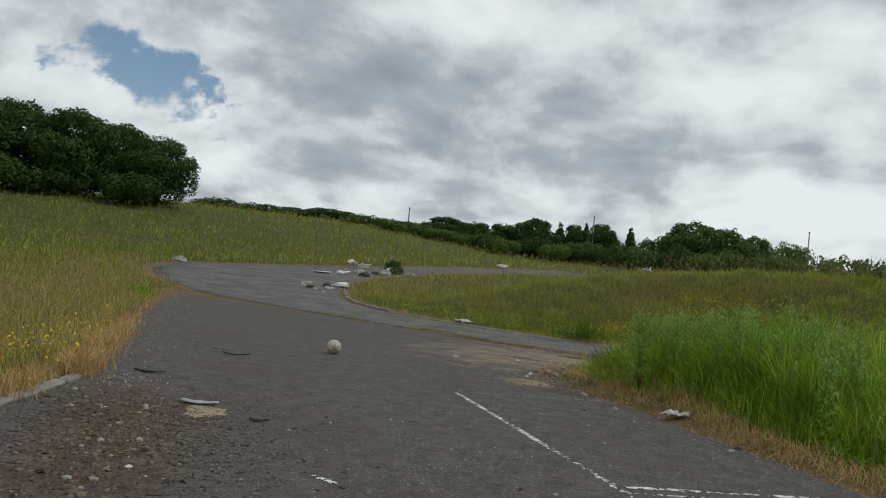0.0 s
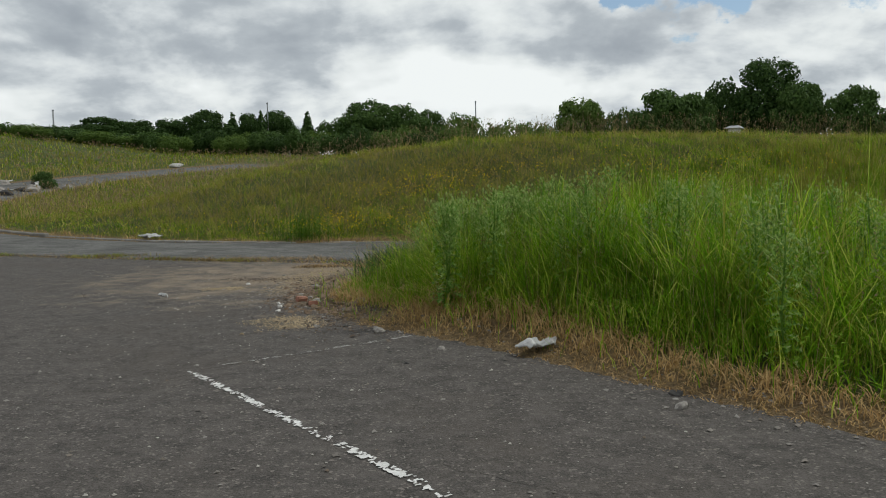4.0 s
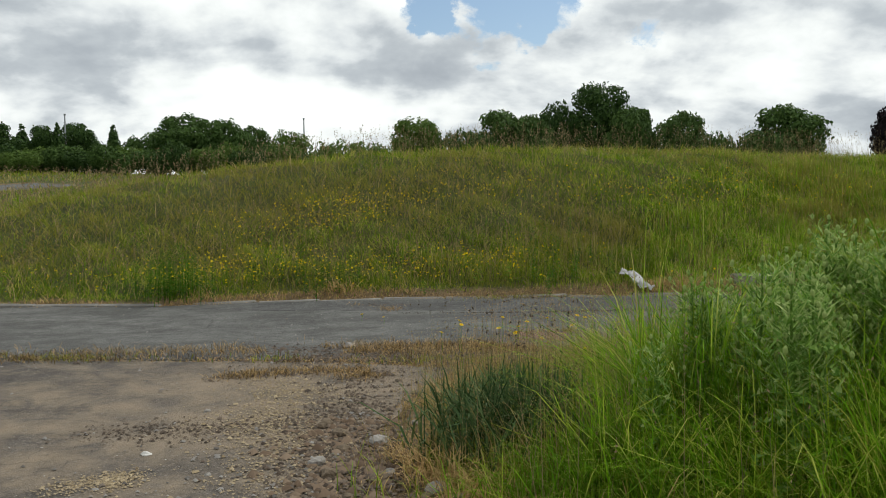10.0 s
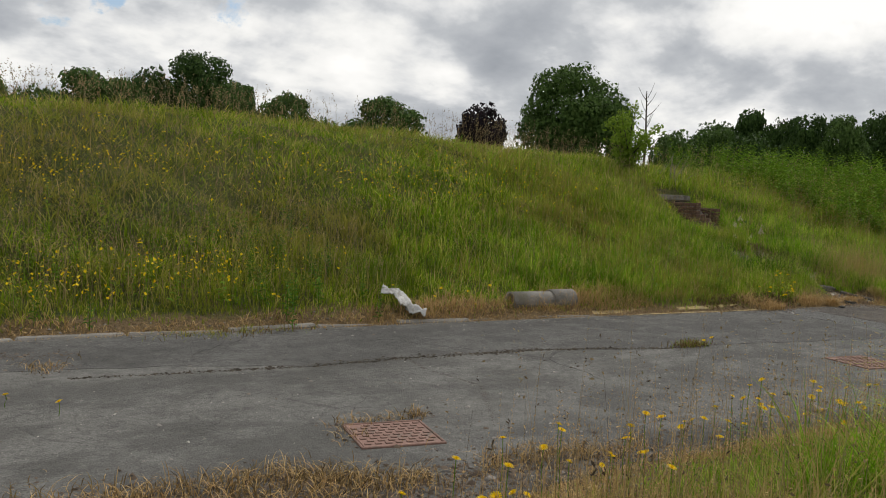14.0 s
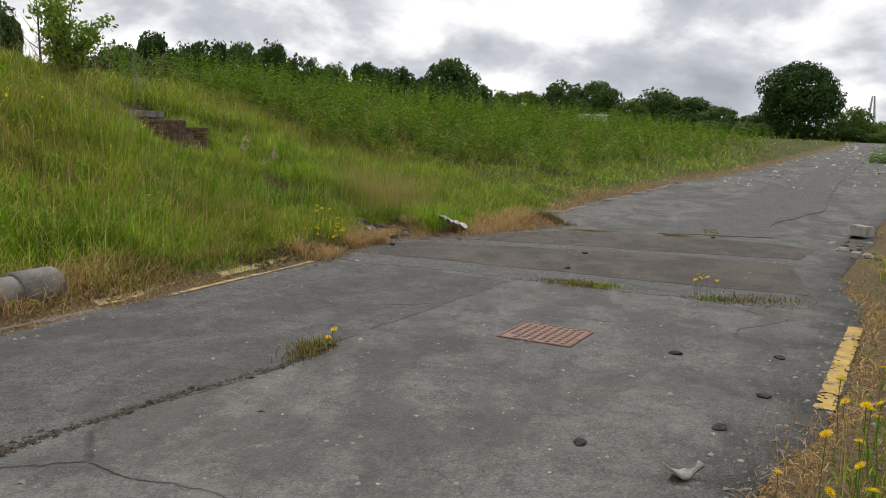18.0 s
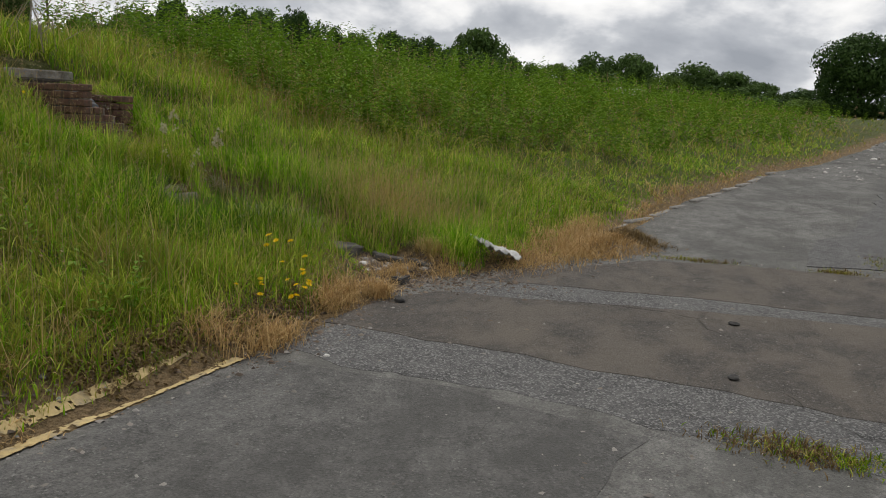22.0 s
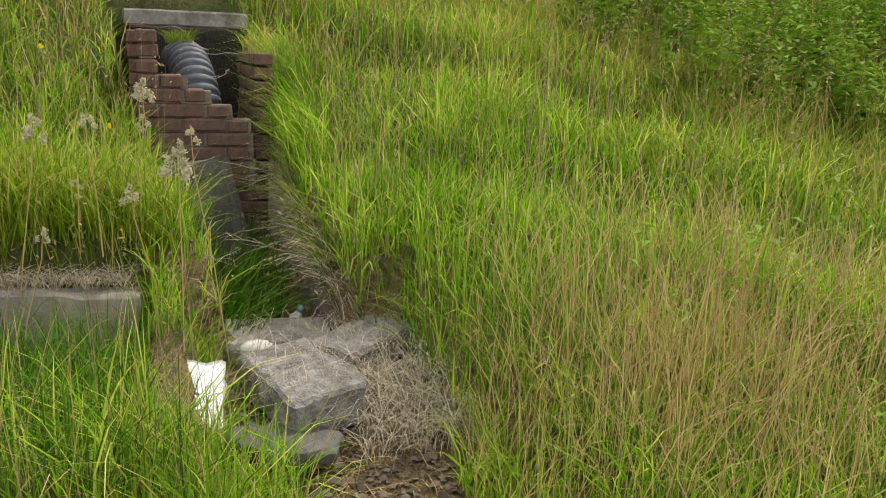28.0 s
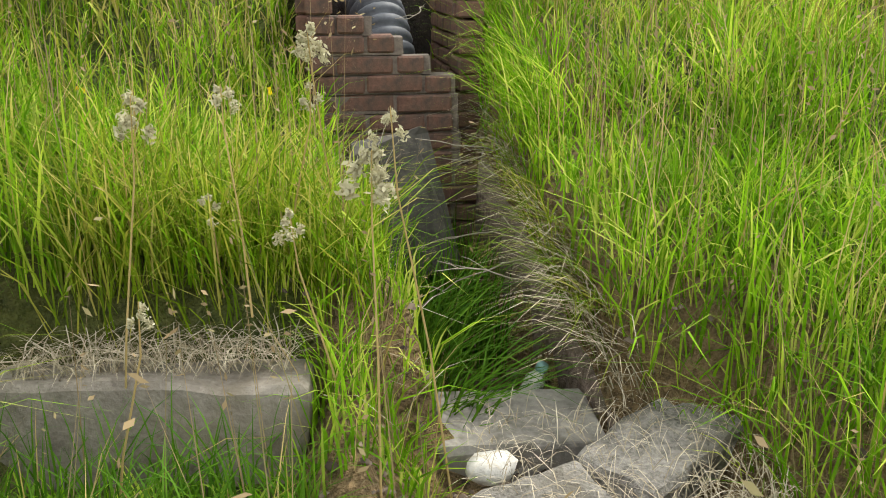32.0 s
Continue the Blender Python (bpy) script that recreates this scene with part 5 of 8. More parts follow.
def sapling(x, y, h):
    """A young hawthorn: thin stems fanning out of one root, with clusters of small leaves along them."""
    r = np.random.default_rng(31)
    top = empty("sapling", "small light green hawthorn sapling on the bank", "sapling", pose(x, y, float(ground_z(x, y))))
    spots = []
    for i in range(13):
        a, out = i * 2.4, r.uniform(0.2, 0.75)
        l = h * r.uniform(0.55, 1.05) * (1.1 - 0.5 * out)
        bend = [(out * k * k * math.cos(a) + 0.04 * math.sin(i + 5 * k), out * k * k * math.sin(a), l * k) for k in (0, 0.25, 0.5, 0.75, 1.0)]
        part("stem", tube(bend, 0.014, 5, [1.2, 1, 0.8, 0.6, 0.3]), BARK, top)
        for k in np.linspace(0.22, 1.0, 13):
            j = k * 4
            q = min(int(j), 3)
            c = np.array(bend[q]) * (1 - j + q) + np.array(bend[q + 1]) * (j - q)
            spots.append(c + r.normal(0, 0.07, 3))
    c = np.repeat(np.array(spots), 26, 0)
    c = c + r.normal(0, 0.055, c.shape)
    n = len(c)
    d1, d2 = r.normal(0, 1, (n, 3)), r.normal(0, 1, (n, 3))
    d1 /= np.linalg.norm(d1, axis=1, keepdims=True)
    d2 /= np.linalg.norm(d2, axis=1, keepdims=True)
    s_ = r.uniform(0.024, 0.046, (n, 1))
    quad = np.stack([c - d1 * s_, c + d2 * s_ * 0.7, c + d1 * s_, c - d2 * s_ * 0.7], 1)
    part("leaves", mesh_np("leaves", quad.reshape(-1, 3), [np.arange(n * 4).reshape(n, 4)], SAPLING_LEAF), SAPLING_LEAF, top)


sapling(11.35, 20.87, 1.6)


# ---- kerbs and painted lines ----
def run_of(name, pts, size, gap_, mat, label, category, zfun, jitter=0.01, piece="kerb_stone", bevel=0.02):
    """A row of separate stones laid end to end along a line; sizes: length, breadth, height."""
    top = empty(name, label, category)
    tagged(top, kind="structure")
    me = bm_mesh(piece, box(size[0] - gap_, size[1], size[2], (0, 0, 0), bevel), mat)
    r = random.Random(len(pts) * 7)
    pos, i = 0.0, 0
    segs = list(zip(pts, pts[1:]))
    total = sum(math.dist(a, b) for a, b in segs)
    while pos + size[0] * 0.5 < total:
        s = pos + size[0] / 2
        for a, b in segs:
            l = math.dist(a, b)
            if s <= l:
                k = s / l
                x, y = a[0] + k * (b[0] - a[0]), a[1] + k * (b[1] - a[1])
                yaw = math.degrees(math.atan2(b[1] - a[1], b[0] - a[0]))
                break
            s -= l
        ob = part(piece, me, mat, top)
        ob.matrix_world = pose(x + r.uniform(-jitter, jitter), y + r.uniform(-jitter, jitter), zfun(x, y) + r.uniform(-jitter, jitter), r.uniform(-2, 2), r.uniform(-1.5, 1.5), yaw + r.uniform(-1.5, 1.5))
        pos += size[0]
    return top


run_of("kerb_west", [(-3.45, -1.0), (-4.55, 0.85), (-5.05, 1.5), (-6.85, 3.35), (-9.0, 5.7)], (0.91, 0.125, 0.16), 0.012, KERB, "sunken concrete kerb half hidden by weeds", "kerb", lambda x, y: -0.05)
run_of("kerb_island", [(-4.4, 16.27), (-7.65, 16.88), (-11.4, 18.42), (-13.75, 19.95), (-15.5, 22.0), (-17.1, 24.3), (-18.7, 26.7)], (0.91, 0.125, 0.18), 0.012, KERB, "low pale concrete kerb round the grass island", "kerb", lambda x, y: float(rise(x, y)) - (0.01 if x < -11 else 0.05))
run_of("kerb_bank", [(-4.0, 16.42), (-0.5, 16.28), (2.6, 15.94), (4.9, 15.66)], (0.91, 0.125, 0.13), 0.012, KERB, "flush dirty concrete kerb at the foot of the bank", "kerb", lambda x, y: -0.045)
run_of("kerb_yellow", [(5.0, 15.78), (6.6, 15.62), (7.5, 15.50)], (0.91, 0.11, 0.13), 0.012, KERB, "flush concrete kerb beside worn yellow lines", "kerb", lambda x, y: -0.04)
run_of("kerb_east", [(12.9, 14.1), (14.35, 13.73), (17.3, 12.85), (20.1, 11.97), (23.4, 11.07)], (0.91, 0.12, 0.13), 0.012, KERB, "flush pale concrete kerb edged with dry grass", "kerb", lambda x, y: float(rise(x, y)) - 0.048)


def paint(name, a, b, width, mat, label, worn=0.25, seed=1, z=0.011, cell=0.012):
    """A painted line of many small cells, worn through to the tarmac in places and at its edges."""
    r = np.random.default_rng(seed)
    a, b = np.array(a), np.array(b)
    l = float(np.linalg.norm(b - a))
    d = (b - a) / l
    nu, nv = max(int(l / cell), 4), max(int(round(width / cell)), 4)
    S, Q = np.meshgrid(np.linspace(0, l, nu + 1), np.linspace(-width / 2, width / 2, nv + 1), indexing="ij")
    S, Q = S + r.uniform(-0.35, 0.35, S.shape) * cell, Q + r.uniform(-0.35, 0.35, Q.shape) * cell
    co = np.stack([a[0] + d[0] * S - d[1] * Q, a[1] + d[1] * S + d[0] * Q, np.full(S.shape, z)], -1).reshape(-1, 3)
    co[:, 2] = np.maximum(co[:, 2], ground_z(co[:, 0], co[:, 1]) + 0.008)
    vid = np.arange((nu + 1) * (nv + 1)).reshape(nu + 1, nv + 1)
    quads_ = np.stack([vid[:-1, :-1], vid[1:, :-1], vid[1:, 1:], vid[:-1, 1:]], -1).reshape(-1, 4)
    val = []
    for i in range(nu):
        for q in range(nv):
            e = abs((q + 0.5) / nv - 0.5) * 2
            p = Vector((i * cell, q * cell, seed * 3.7))
            val.append(0.26 * noise.noise(p * 5) + 0.5 * noise.noise(p * 21) + 0.5 * noise.noise(p * 60) - 0.22 * e ** 3)
    val = np.array(val)
    keep_ = val > np.quantile(val, worn)
    return tagged(new(name, mesh_np(name, co, [quads_[keep_]], mat)), label, "road marking", kind="structure")


WL = "worn broken white parking bay line"
paint("bay_line", (-1.93, 4.15), (-0.1, 2.12), 0.065, WHITE_PAINT, WL, 0.56, 3, 0.006)
paint("bay_line_end", (-0.1, 2.12), (1.25, 0.62), 0.075, WHITE_PAINT, WL, 0.80, 4, 0.006)
paint("bay_line_cross", (0.95, 1.08), (2.6, 2.3), 0.07, WHITE_PAINT, WL, 0.60, 5, 0.006)
paint("bay_line_cross_second", (1.05, 0.95), (2.6, 2.0), 0.055, WHITE_PAINT, WL, 0.72, 6, 0.006)
paint("bay_line_faint", (-1.75, 4.35), (-0.5, 5.5), 0.05, WHITE_FAINT, "faint worn white parking bay line", 0.65, 7, 0.006)
paint("bay_line_old", (-0.72, -0.40), (-0.50, -0.45), 0.05, WHITE_PAINT, "last flakes of a white bay line", 0.4, 8, 0.006)
paint("yellow_line_outer", (5.05, 15.67), (7.60, 15.33), 0.065, YELLOW_PAINT, "worn pale yellow no-parking line", 0.10, 9, 0.011, 0.014)
paint("yellow_line_inner", (5.6, 15.45), (7.78, 15.175), 0.055, YELLOW_PAINT, "worn pale yellow no-parking line", 0.14, 10, 0.011, 0.014)
paint("yellow_line_verge", (4.38, 10.98), (6.62, 10.36), 0.10, OCHRE_PAINT, "worn ochre yellow line along the overgrown verge", 0.10, 11, 0.011, 0.016)


# ---- loose stones and debris ----
def thing(name, bm, mat, m, label, category, group="", smooth=False):
    ob = new(name, bm_mesh(name, bm, mat, smooth))
    ob.matrix_world = m
    return tagged(ob, label, category, group)


def rz(x, y):
    return float(rise(x, y))


def gz(x, y):
    return float(ground_z(x, y))


STONES = [(-3.13, 9.12, 0.06, "p"), (-2.92, 10.08, 0.05, "s"), (-2.2, 7.36, 0.07, "p"), (-2.15, 7.2, 0.06, "p"), (-2.14, 8.02, 0.08, "s"), (-1.83, 7.5, 0.09, "s"), (-1.66, 7.75, 0.13, "s"), (-2.72, 8.69, 0.04, "s"),
          (-2.16, 7.33, 0.05, "s"), (-2.07, 6.86, 0.06, "p"), (-2.34, 7.1, 0.05, "s"), (-1.44, 5.95, 0.06, "s"), (-1.19, 5.97, 0.08, "d"), (-0.81, 5.68, 0.11, "s"), (-0.64, 5.67, 0.06, "s"), (-1.79, 7.95, 0.09, "s"), (-0.2, 4.96, 0.06, "s"),
          (-0.59, 4.85, 0.04, "d"), (-0.41, 4.45, 0.06, "d"), (-0.87, 5.83, 0.07, "s"), (1.34, 3.31, 0.09, "s"), (1.37, 3.63, 0.12, "d"), (-2.12, 7.1, 0.05, "s"), (2.15, 3.61, 0.12, "s"), (-1.87, 12.42, 0.13, "r"), (-4.0, 0.43, 0.06, "s"),
          (8.02, 14.79, 0.04, "p"), (-1.59, -1.12, 0.05, "p"), (-3.19, 0.07, 0.04, "p"), (-0.3, 11.6, 0.05, "s"), (0.2, 11.75, 0.06, "s")]
for i, (x, y, s, k) in enumerate(STONES):
    mat, lab = {"p": (STONE_PALE, "small pale stone lying on the tarmac"), "s": (STONE, "small grey-brown stone at the tarmac edge"), "d": (DARK_SCRAP, "small dark flat scrap on the tarmac"), "r": (STONE, "sandy broken brick among the weeds")}[k]
    s *= 0.55
    thing("stone", rock(s, s * 0.7, s * (0.25 if k == "d" else 0.55), i), mat, pose(x, y, rz(x, y) - 0.004, 0, 0, i * 47), lab, "stone", "loose stones")
thing("broken_brick", box(0.11, 0.09, 0.065, (0, 0, 0.03), 0.012, (8, 5, 0), 0.008, seed=2), RED_BRICK, pose(-2.0, 7.53, 0.0, 0, 0, 35), "broken half of an orange-red brick", "brick")
thing("broken_brick", box(0.12, 0.10, 0.06, (0, 0, 0.03), 0.012, (-4, 6, 0), 0.01, seed=4), RED_BRICK, pose(-1.8, 7.25, 0.0, 0, 0, 110), "broken piece of weathered red brick", "brick")

# thousands of chips along the edges and over the tarmac
def chips(name, x, y, size, mat, label, z=None):
    n = len(x)
    z = rise(x, y) + 0.006 if z is None else z
    base = np.array([(1, 0, 0), (-0.4, 0.9, 0), (-0.6, -0.8, 0), (0.1, 0.1, 0.8), (0.5, 0.7, 0.35), (0.3, -0.75, 0.3)])
    tri = np.array([(0, 4, 3), (4, 1, 3), (1, 2, 3), (2, 5, 3), (5, 0, 3)])
    a = rng.uniform(0, 6.28, n)
    jit = rng.uniform(0.6, 1.4, (n, 6, 3))
    c = base[None] * jit * size[:, None, None]
    X2 = c[:, :, 0] * np.cos(a)[:, None] - c[:, :, 1] * np.sin(a)[:, None] + x[:, None]
    Y2 = c[:, :, 0] * np.sin(a)[:, None] + c[:, :, 1] * np.cos(a)[:, None] + y[:, None]
    co = np.stack([X2, Y2, c[:, :, 2] * 0.8 + z[:, None]], -1).reshape(-1, 3)
    f = (np.arange(n)[:, None, None] * 6 + tri[None]).reshape(-1, 3)
    return tagged(new(name, mesh_np(name, co, [f], mat)), label, "gravel", kind="stuff")


GRIT = leaf_mat("grit", [(0.10, 0.09, 0.08), (0.17, 0.155, 0.14), (0.27, 0.255, 0.235), (0.14, 0.11, 0.085)], None, rough=0.9, trans=0.0)
LITTER = leaf_mat("leaf_litter", [(0.05, 0.039, 0.031), (0.10, 0.076, 0.058), (0.18, 0.14, 0.108), (0.065, 0.052, 0.040)], None, rough=0.9, trans=0.05)
x, y = scatter(420, 3.5, 26)
d = edge_dist(x, y)
p = np.where(d < 0, 0.035 + 0.65 * np.exp(-(d / 0.3) ** 2) + 0.5 * np.exp(-((x + 2.2) ** 2 + (y - 8.2) ** 2) / 1.2), 0.5 * (d < 0.35))
near_line = np.abs(y - np.interp(x, strip[:, 0], strip[:, 1])) < 0.25
p = np.where(near_line & (x < -0.4), 0.6, p)
sel = rng.random(len(x)) < p
x, y = x[sel], y[sel]
chips("gravel", x, y, np.minimum(rng.gamma(1.6, 0.0045, len(x)) + 0.003, 0.02), GRIT, "loose grit and small stones on the tarmac", z=np.where(edge_dist(x, y) < 0, rise(x, y) + 0.004, ground_z(x, y)))
# brown litter: the patch beside the west kerb, and the rubble at the foot of the bank
sp = [((-2.2, -0.6), 0.7, 0.5, 2600), ((-2.9, 0.2), 0.6, 0.45, 1500), ((-3.6, 0.6), 0.7, 0.5, 1200), ((-1.2, -2.2), 0.9, 0.6, 2500), ((6.9, 15.75), 0.8, 0.12, 900), ((8.3, 15.3), 0.4, 0.2, 700), ((11.2, 14.5), 0.6, 0.28, 3500), ((10.3, 15.25), 0.3, 0.25, 2600), ((10.4, 15.7), 0.2, 0.25, 1500), ((10.45, 16.5), 0.22, 0.25, 900), ((10.75, 17.3), 0.15, 0.4, 500), ((-1.5, 12.2), 0.8, 0.18, 700), ((12.2, 13.9), 0.5, 0.2, 500), ((-0.4, 11.9), 0.7, 0.12, 500), ((-1.6, 11.85), 0.6, 0.14, 2200), ((-0.4, 11.5), 0.5, 0.2, 2200), ((0.9, 11.75), 0.5, 0.14, 900), ((-1.95, 8.6), 0.22, 0.8, 3800), ((-1.75, 10.3), 0.25, 0.5, 700), ((-1.2, 6.6), 0.3, 0.5, 1500), ((8.45, 15.4), 0.22, 0.12, 1600), ((9.3, 15.2), 0.4, 0.2, 500), ((10.6, 16.0), 0.3, 0.5, 900)]
xs = np.concatenate([rng.normal(c[0], a, n) for c, a, b, n in sp])
ys = np.concatenate([rng.normal(c[1], b, n) for c, a, b, n in sp])
chips("leaf_litter", xs, ys, rng.gamma(2.0, 0.0035, len(xs)) + 0.003, LITTER, "brown dead leaves and crumbled earth", z=np.maximum(ground_z(xs, ys), rise(xs, ys)) + 0.004)

# brown clods and broken earth spilling from the verge
xs = rng.normal(-1.95, 0.24, 1500)
ys = rng.uniform(6.7, 9.7, 1500)
xs += np.interp(ys, [6.6, 7.3, 8.4, 9.4], [0.6, 0.22, -0.02, 0.05])
CLOD = leaf_mat("clods", [(0.09, 0.062, 0.042), (0.15, 0.105, 0.072), (0.21, 0.155, 0.11), (0.12, 0.085, 0.058)], None, rough=0.95, trans=0.0)
chips("clods", xs, ys, np.minimum(rng.gamma(1.8, 0.008, len(xs)) + 0.005, 0.05), CLOD, "brown clods of dry earth along the verge", z=np.maximum(ground_z(xs, ys), rise(xs, ys)) + 0.002)
for i in range(26):
    py = 6.8 + 0.11 * i
    px = -1.85 + float(np.interp(py, [6.6, 7.3, 8.4, 9.4], [0.6, 0.22, -0.02, 0.05])) + 0.3 * math.sin(i * 2.7)
    s = 0.03 + 0.035 * abs(math.sin(i * 1.7))
    thing("clod", rock(s, s * 0.8, s * 0.6, 300 + i), EARTH if i % 3 else STONE, pose(px, py, max(float(ground_z(px, py)), 0.0) - 0.006, 0, 0, i * 53), "rough brown clod of earth at the verge", "clod", "clods along the verge")

# crack filled with earth across the road
cr = np.array([(-1.2, 14.75), (0.56, 14.44), (1.4, 14.43), (2.28, 14.3), (2.74, 14.25), (3.46, 14.04), (4.1, 13.8), (4.7, 13.71)])
k = rng.random(2600)
xs = np.interp(k, np.linspace(0, 1, len(cr)), cr[:, 0])
ys = np.interp(k, np.linspace(0, 1, len(cr)), cr[:, 1])
wide = np.interp(xs, [-1.2, 0.5, 1.5, 2.5, 4.7], [0.012, 0.03, 0.045, 0.025, 0.014])
chips("crack_earth", xs, ys + rng.normal(0, 1, len(xs)) * wide, rng.gamma(2.0, 0.0028, len(xs)) + 0.002, leaf_mat("crack_soil", [(0.03, 0.027, 0.022), (0.06, 0.05, 0.04), (0.09, 0.075, 0.055)], None, rough=0.95, trans=0.0), "dark crumbly earth filling a long crack", z=np.full(len(xs), 0.004))
k = rng.random(900)
cr2 = np.array([(1.45, 14.4), (1.36, 14.0), (1.42, 13.35), (0.85, 12.5)])
xs = np.interp(k, np.linspace(0, 1, 4), cr2[:, 0]) + rng.normal(0, 0.012, 900)
ys = np.interp(k, np.linspace(0, 1, 4), cr2[:, 1]) + rng.normal(0, 0.012, 900)
chips("crack_earth_branch", xs, ys, np.full(900, 0.004), bpy.data.materials["crack_soil"], "thin dark branching crack", z=np.full(900, 0.003))
for i, (x, y) in enumerate(((3.48, 12.11), (5.27, 11.68), (3.9, 11.51), (5.41, 11.05), (4.5, 11.25), (8.56, 12.68), (9.84, 12.61), (12.6, 11.0))):
    thing("dark_scrap", rock(0.04, 0.028, 0.014, i + 40), DARK_SCRAP, pose(x, y, 0.004 if x < 8.3 else 0.012, 0, 0, i * 71), "dark twisted scrap lying on the road", "scrap", "scraps on the road")

# flat scraps in the car park
def sheet_scrap(x, y, l, w, yaw, mat, label, curl=0.03, seed=0, z0=0.0):
    bm = bmesh.new()
    n = 8
    r = random.Random(seed)
    up, lo = [], []
    for i in range(n + 1):
        k = i / n
        wz = w * (0.35 + 0.65 * math.sin(math.pi * min(1, k * 1.1 + 0.12)))
        zc = z0 + curl * (k - 0.5) ** 2 * 4 + 0.004
        up.append(((k - 0.5) * l, wz / 2 + r.uniform(-0.01, 0.01), zc + r.uniform(0, 0.006)))
        lo.append(((k - 0.5) * l, -wz / 2 + r.uniform(-0.01, 0.01), zc + r.uniform(0, 0.006)))
    ring = [bm.verts.new(p) for p in lo] , [bm.verts.new(p) for p in up]
    for i in range(n):
        bm.faces.new((ring[0][i], ring[0][i + 1], ring[1][i + 1], ring[1][i]))
    ext = bmesh.ops.extrude_face_region(bm, geom=bm.faces[:])
    bmesh.ops.translate(bm, vec=(0, 0, 0.012), verts=[v for v in ext["geom"] if isinstance(v, bmesh.types.BMVert)])
    bmesh.ops.recalc_face_normals(bm, faces=bm.faces)
    return thing("flat_scrap", bm, mat, pose(x, y, 0.004, 0, 0, yaw), label, "scrap", "scraps in the car park", True)


sheet_scrap(-2.92, 0.9, 0.34, 0.13, 32, METAL_GREY, "bent grey sheet of scrap on the tarmac", 0.014, 1)
sheet_scrap(-2.08, 0.71, 0.17, 0.05, 40, DARK_SCRAP, "small black strip of scrap", 0.01, 2)
sheet_scrap(-4.55, 1.85, 0.36, 0.08, 20, DARK_SCRAP, "flat black strip lying beside the kerb", 0.01, 3)
sheet_scrap(-5.85, 4.45, 0.30, 0.05, 10, WOOD_GREY, "pale weathered splinter of wood", 0.0, 4)
sheet_scrap(-5.3, 4.1, 0.40, 0.06, 25, DARK_SCRAP, "black strip of rubber scrap", 0.02, 5)
sheet_scrap(3.24, 11.69, 0.15, 0.09, -60, STONE, "pale broken shard beside yellow flowers", 0.04, 6)
flat_poly("sand_patch", [(-2.75, 0.55), (-2.9, 0.76), (-2.6, 0.9), (-2.42, 0.66), (-2.48, 0.36), (-2.62, 0.4)], 0.006, SAND, "small spill of pale sand on the tarmac", "sand", 0.07, 0.03)


def spread(name, pts, n, jitter, size, mat, label, category="gravel"):
    """Loose grains strewn along a line of places."""
    p = np.array(pts)
    k = rng.random(n) * (len(p) - 1)
    i = k.astype(int)
    c = p[i] + (p[i + 1] - p[i]) * (k - i)[:, None] + rng.normal(0, 1, (n, 2)) * jitter
    ob = chips(name, c[:, 0], c[:, 1], rng.gamma(1.7, size / 1.7, n) + 0.002, mat, label, z=np.maximum(ground_z(c[:, 0], c[:, 1]), rise(c[:, 0], c[:, 1])) + 0.004)
    return tagged(ob, category=category)


SAND_GRAIN = leaf_mat("sand_grains", [(0.26, 0.20, 0.12), (0.36, 0.29, 0.19), (0.20, 0.15, 0.09), (0.42, 0.34, 0.22)], None, rough=0.95, trans=0.0)
DIRT = leaf_mat("dirt_crumbs", [(0.035, 0.026, 0.019), (0.075, 0.055, 0.040), (0.12, 0.09, 0.066), (0.052, 0.040, 0.030)], None, rough=0.95, trans=0.0)
PEBBLE = leaf_mat("pebbles", [(0.26, 0.24, 0.21), (0.42, 0.40, 0.36), (0.17, 0.15, 0.125), (0.11, 0.095, 0.08)], None, rough=0.9, trans=0.0)
spread("sand_spill", [(-2.1, 6.15), (-1.85, 6.4), (-1.6, 6.3), (-1.6, 6.0), (-1.85, 5.95)], 2600, 0.11, 0.0035, SAND_GRAIN, "pale sand and straw spilt at the verge", "sand")
spread("sand_spill", [(-3.5, 8.58), (-3.15, 8.75), (-3.2, 8.6)], 1200, 0.07, 0.0035, SAND_GRAIN, "pale sand spilt on the tarmac", "sand")
spread("sand_spill", [(-2.4, 8.3), (-2.3, 9.3), (-2.6, 9.8), (-2.2, 10.5), (-2.6, 10.9)], 5200, 0.22, 0.0038, SAND_GRAIN, "pale sand washed over the pull-in", "sand")
spread("earth_spill", [(-3.6, 9.64), (-2.73, 9.6), (-2.0, 9.9)], 1600, 0.14, 0.0045, LITTER, "brown earth washed over the pull-in", "earth")
for pts_, n_, wide_ in (([(2.0, -4.0), (0.6, 0.0), (-1.0, 3.0), (-2.6, 6.5), (-3.4, 9.5)], 2400, 1.5), ([(-3.0, 14.0), (3.0, 13.0), (8.0, 12.5), (14.0, 11.5)], 1500, 0.9), ([(14.0, 11.5), (26.0, 7.5)], 700, 1.2)):
    spread("white_specks", pts_, n_, wide_, 0.0032, PEBBLE, "tiny pale chips of stone on the tarmac")
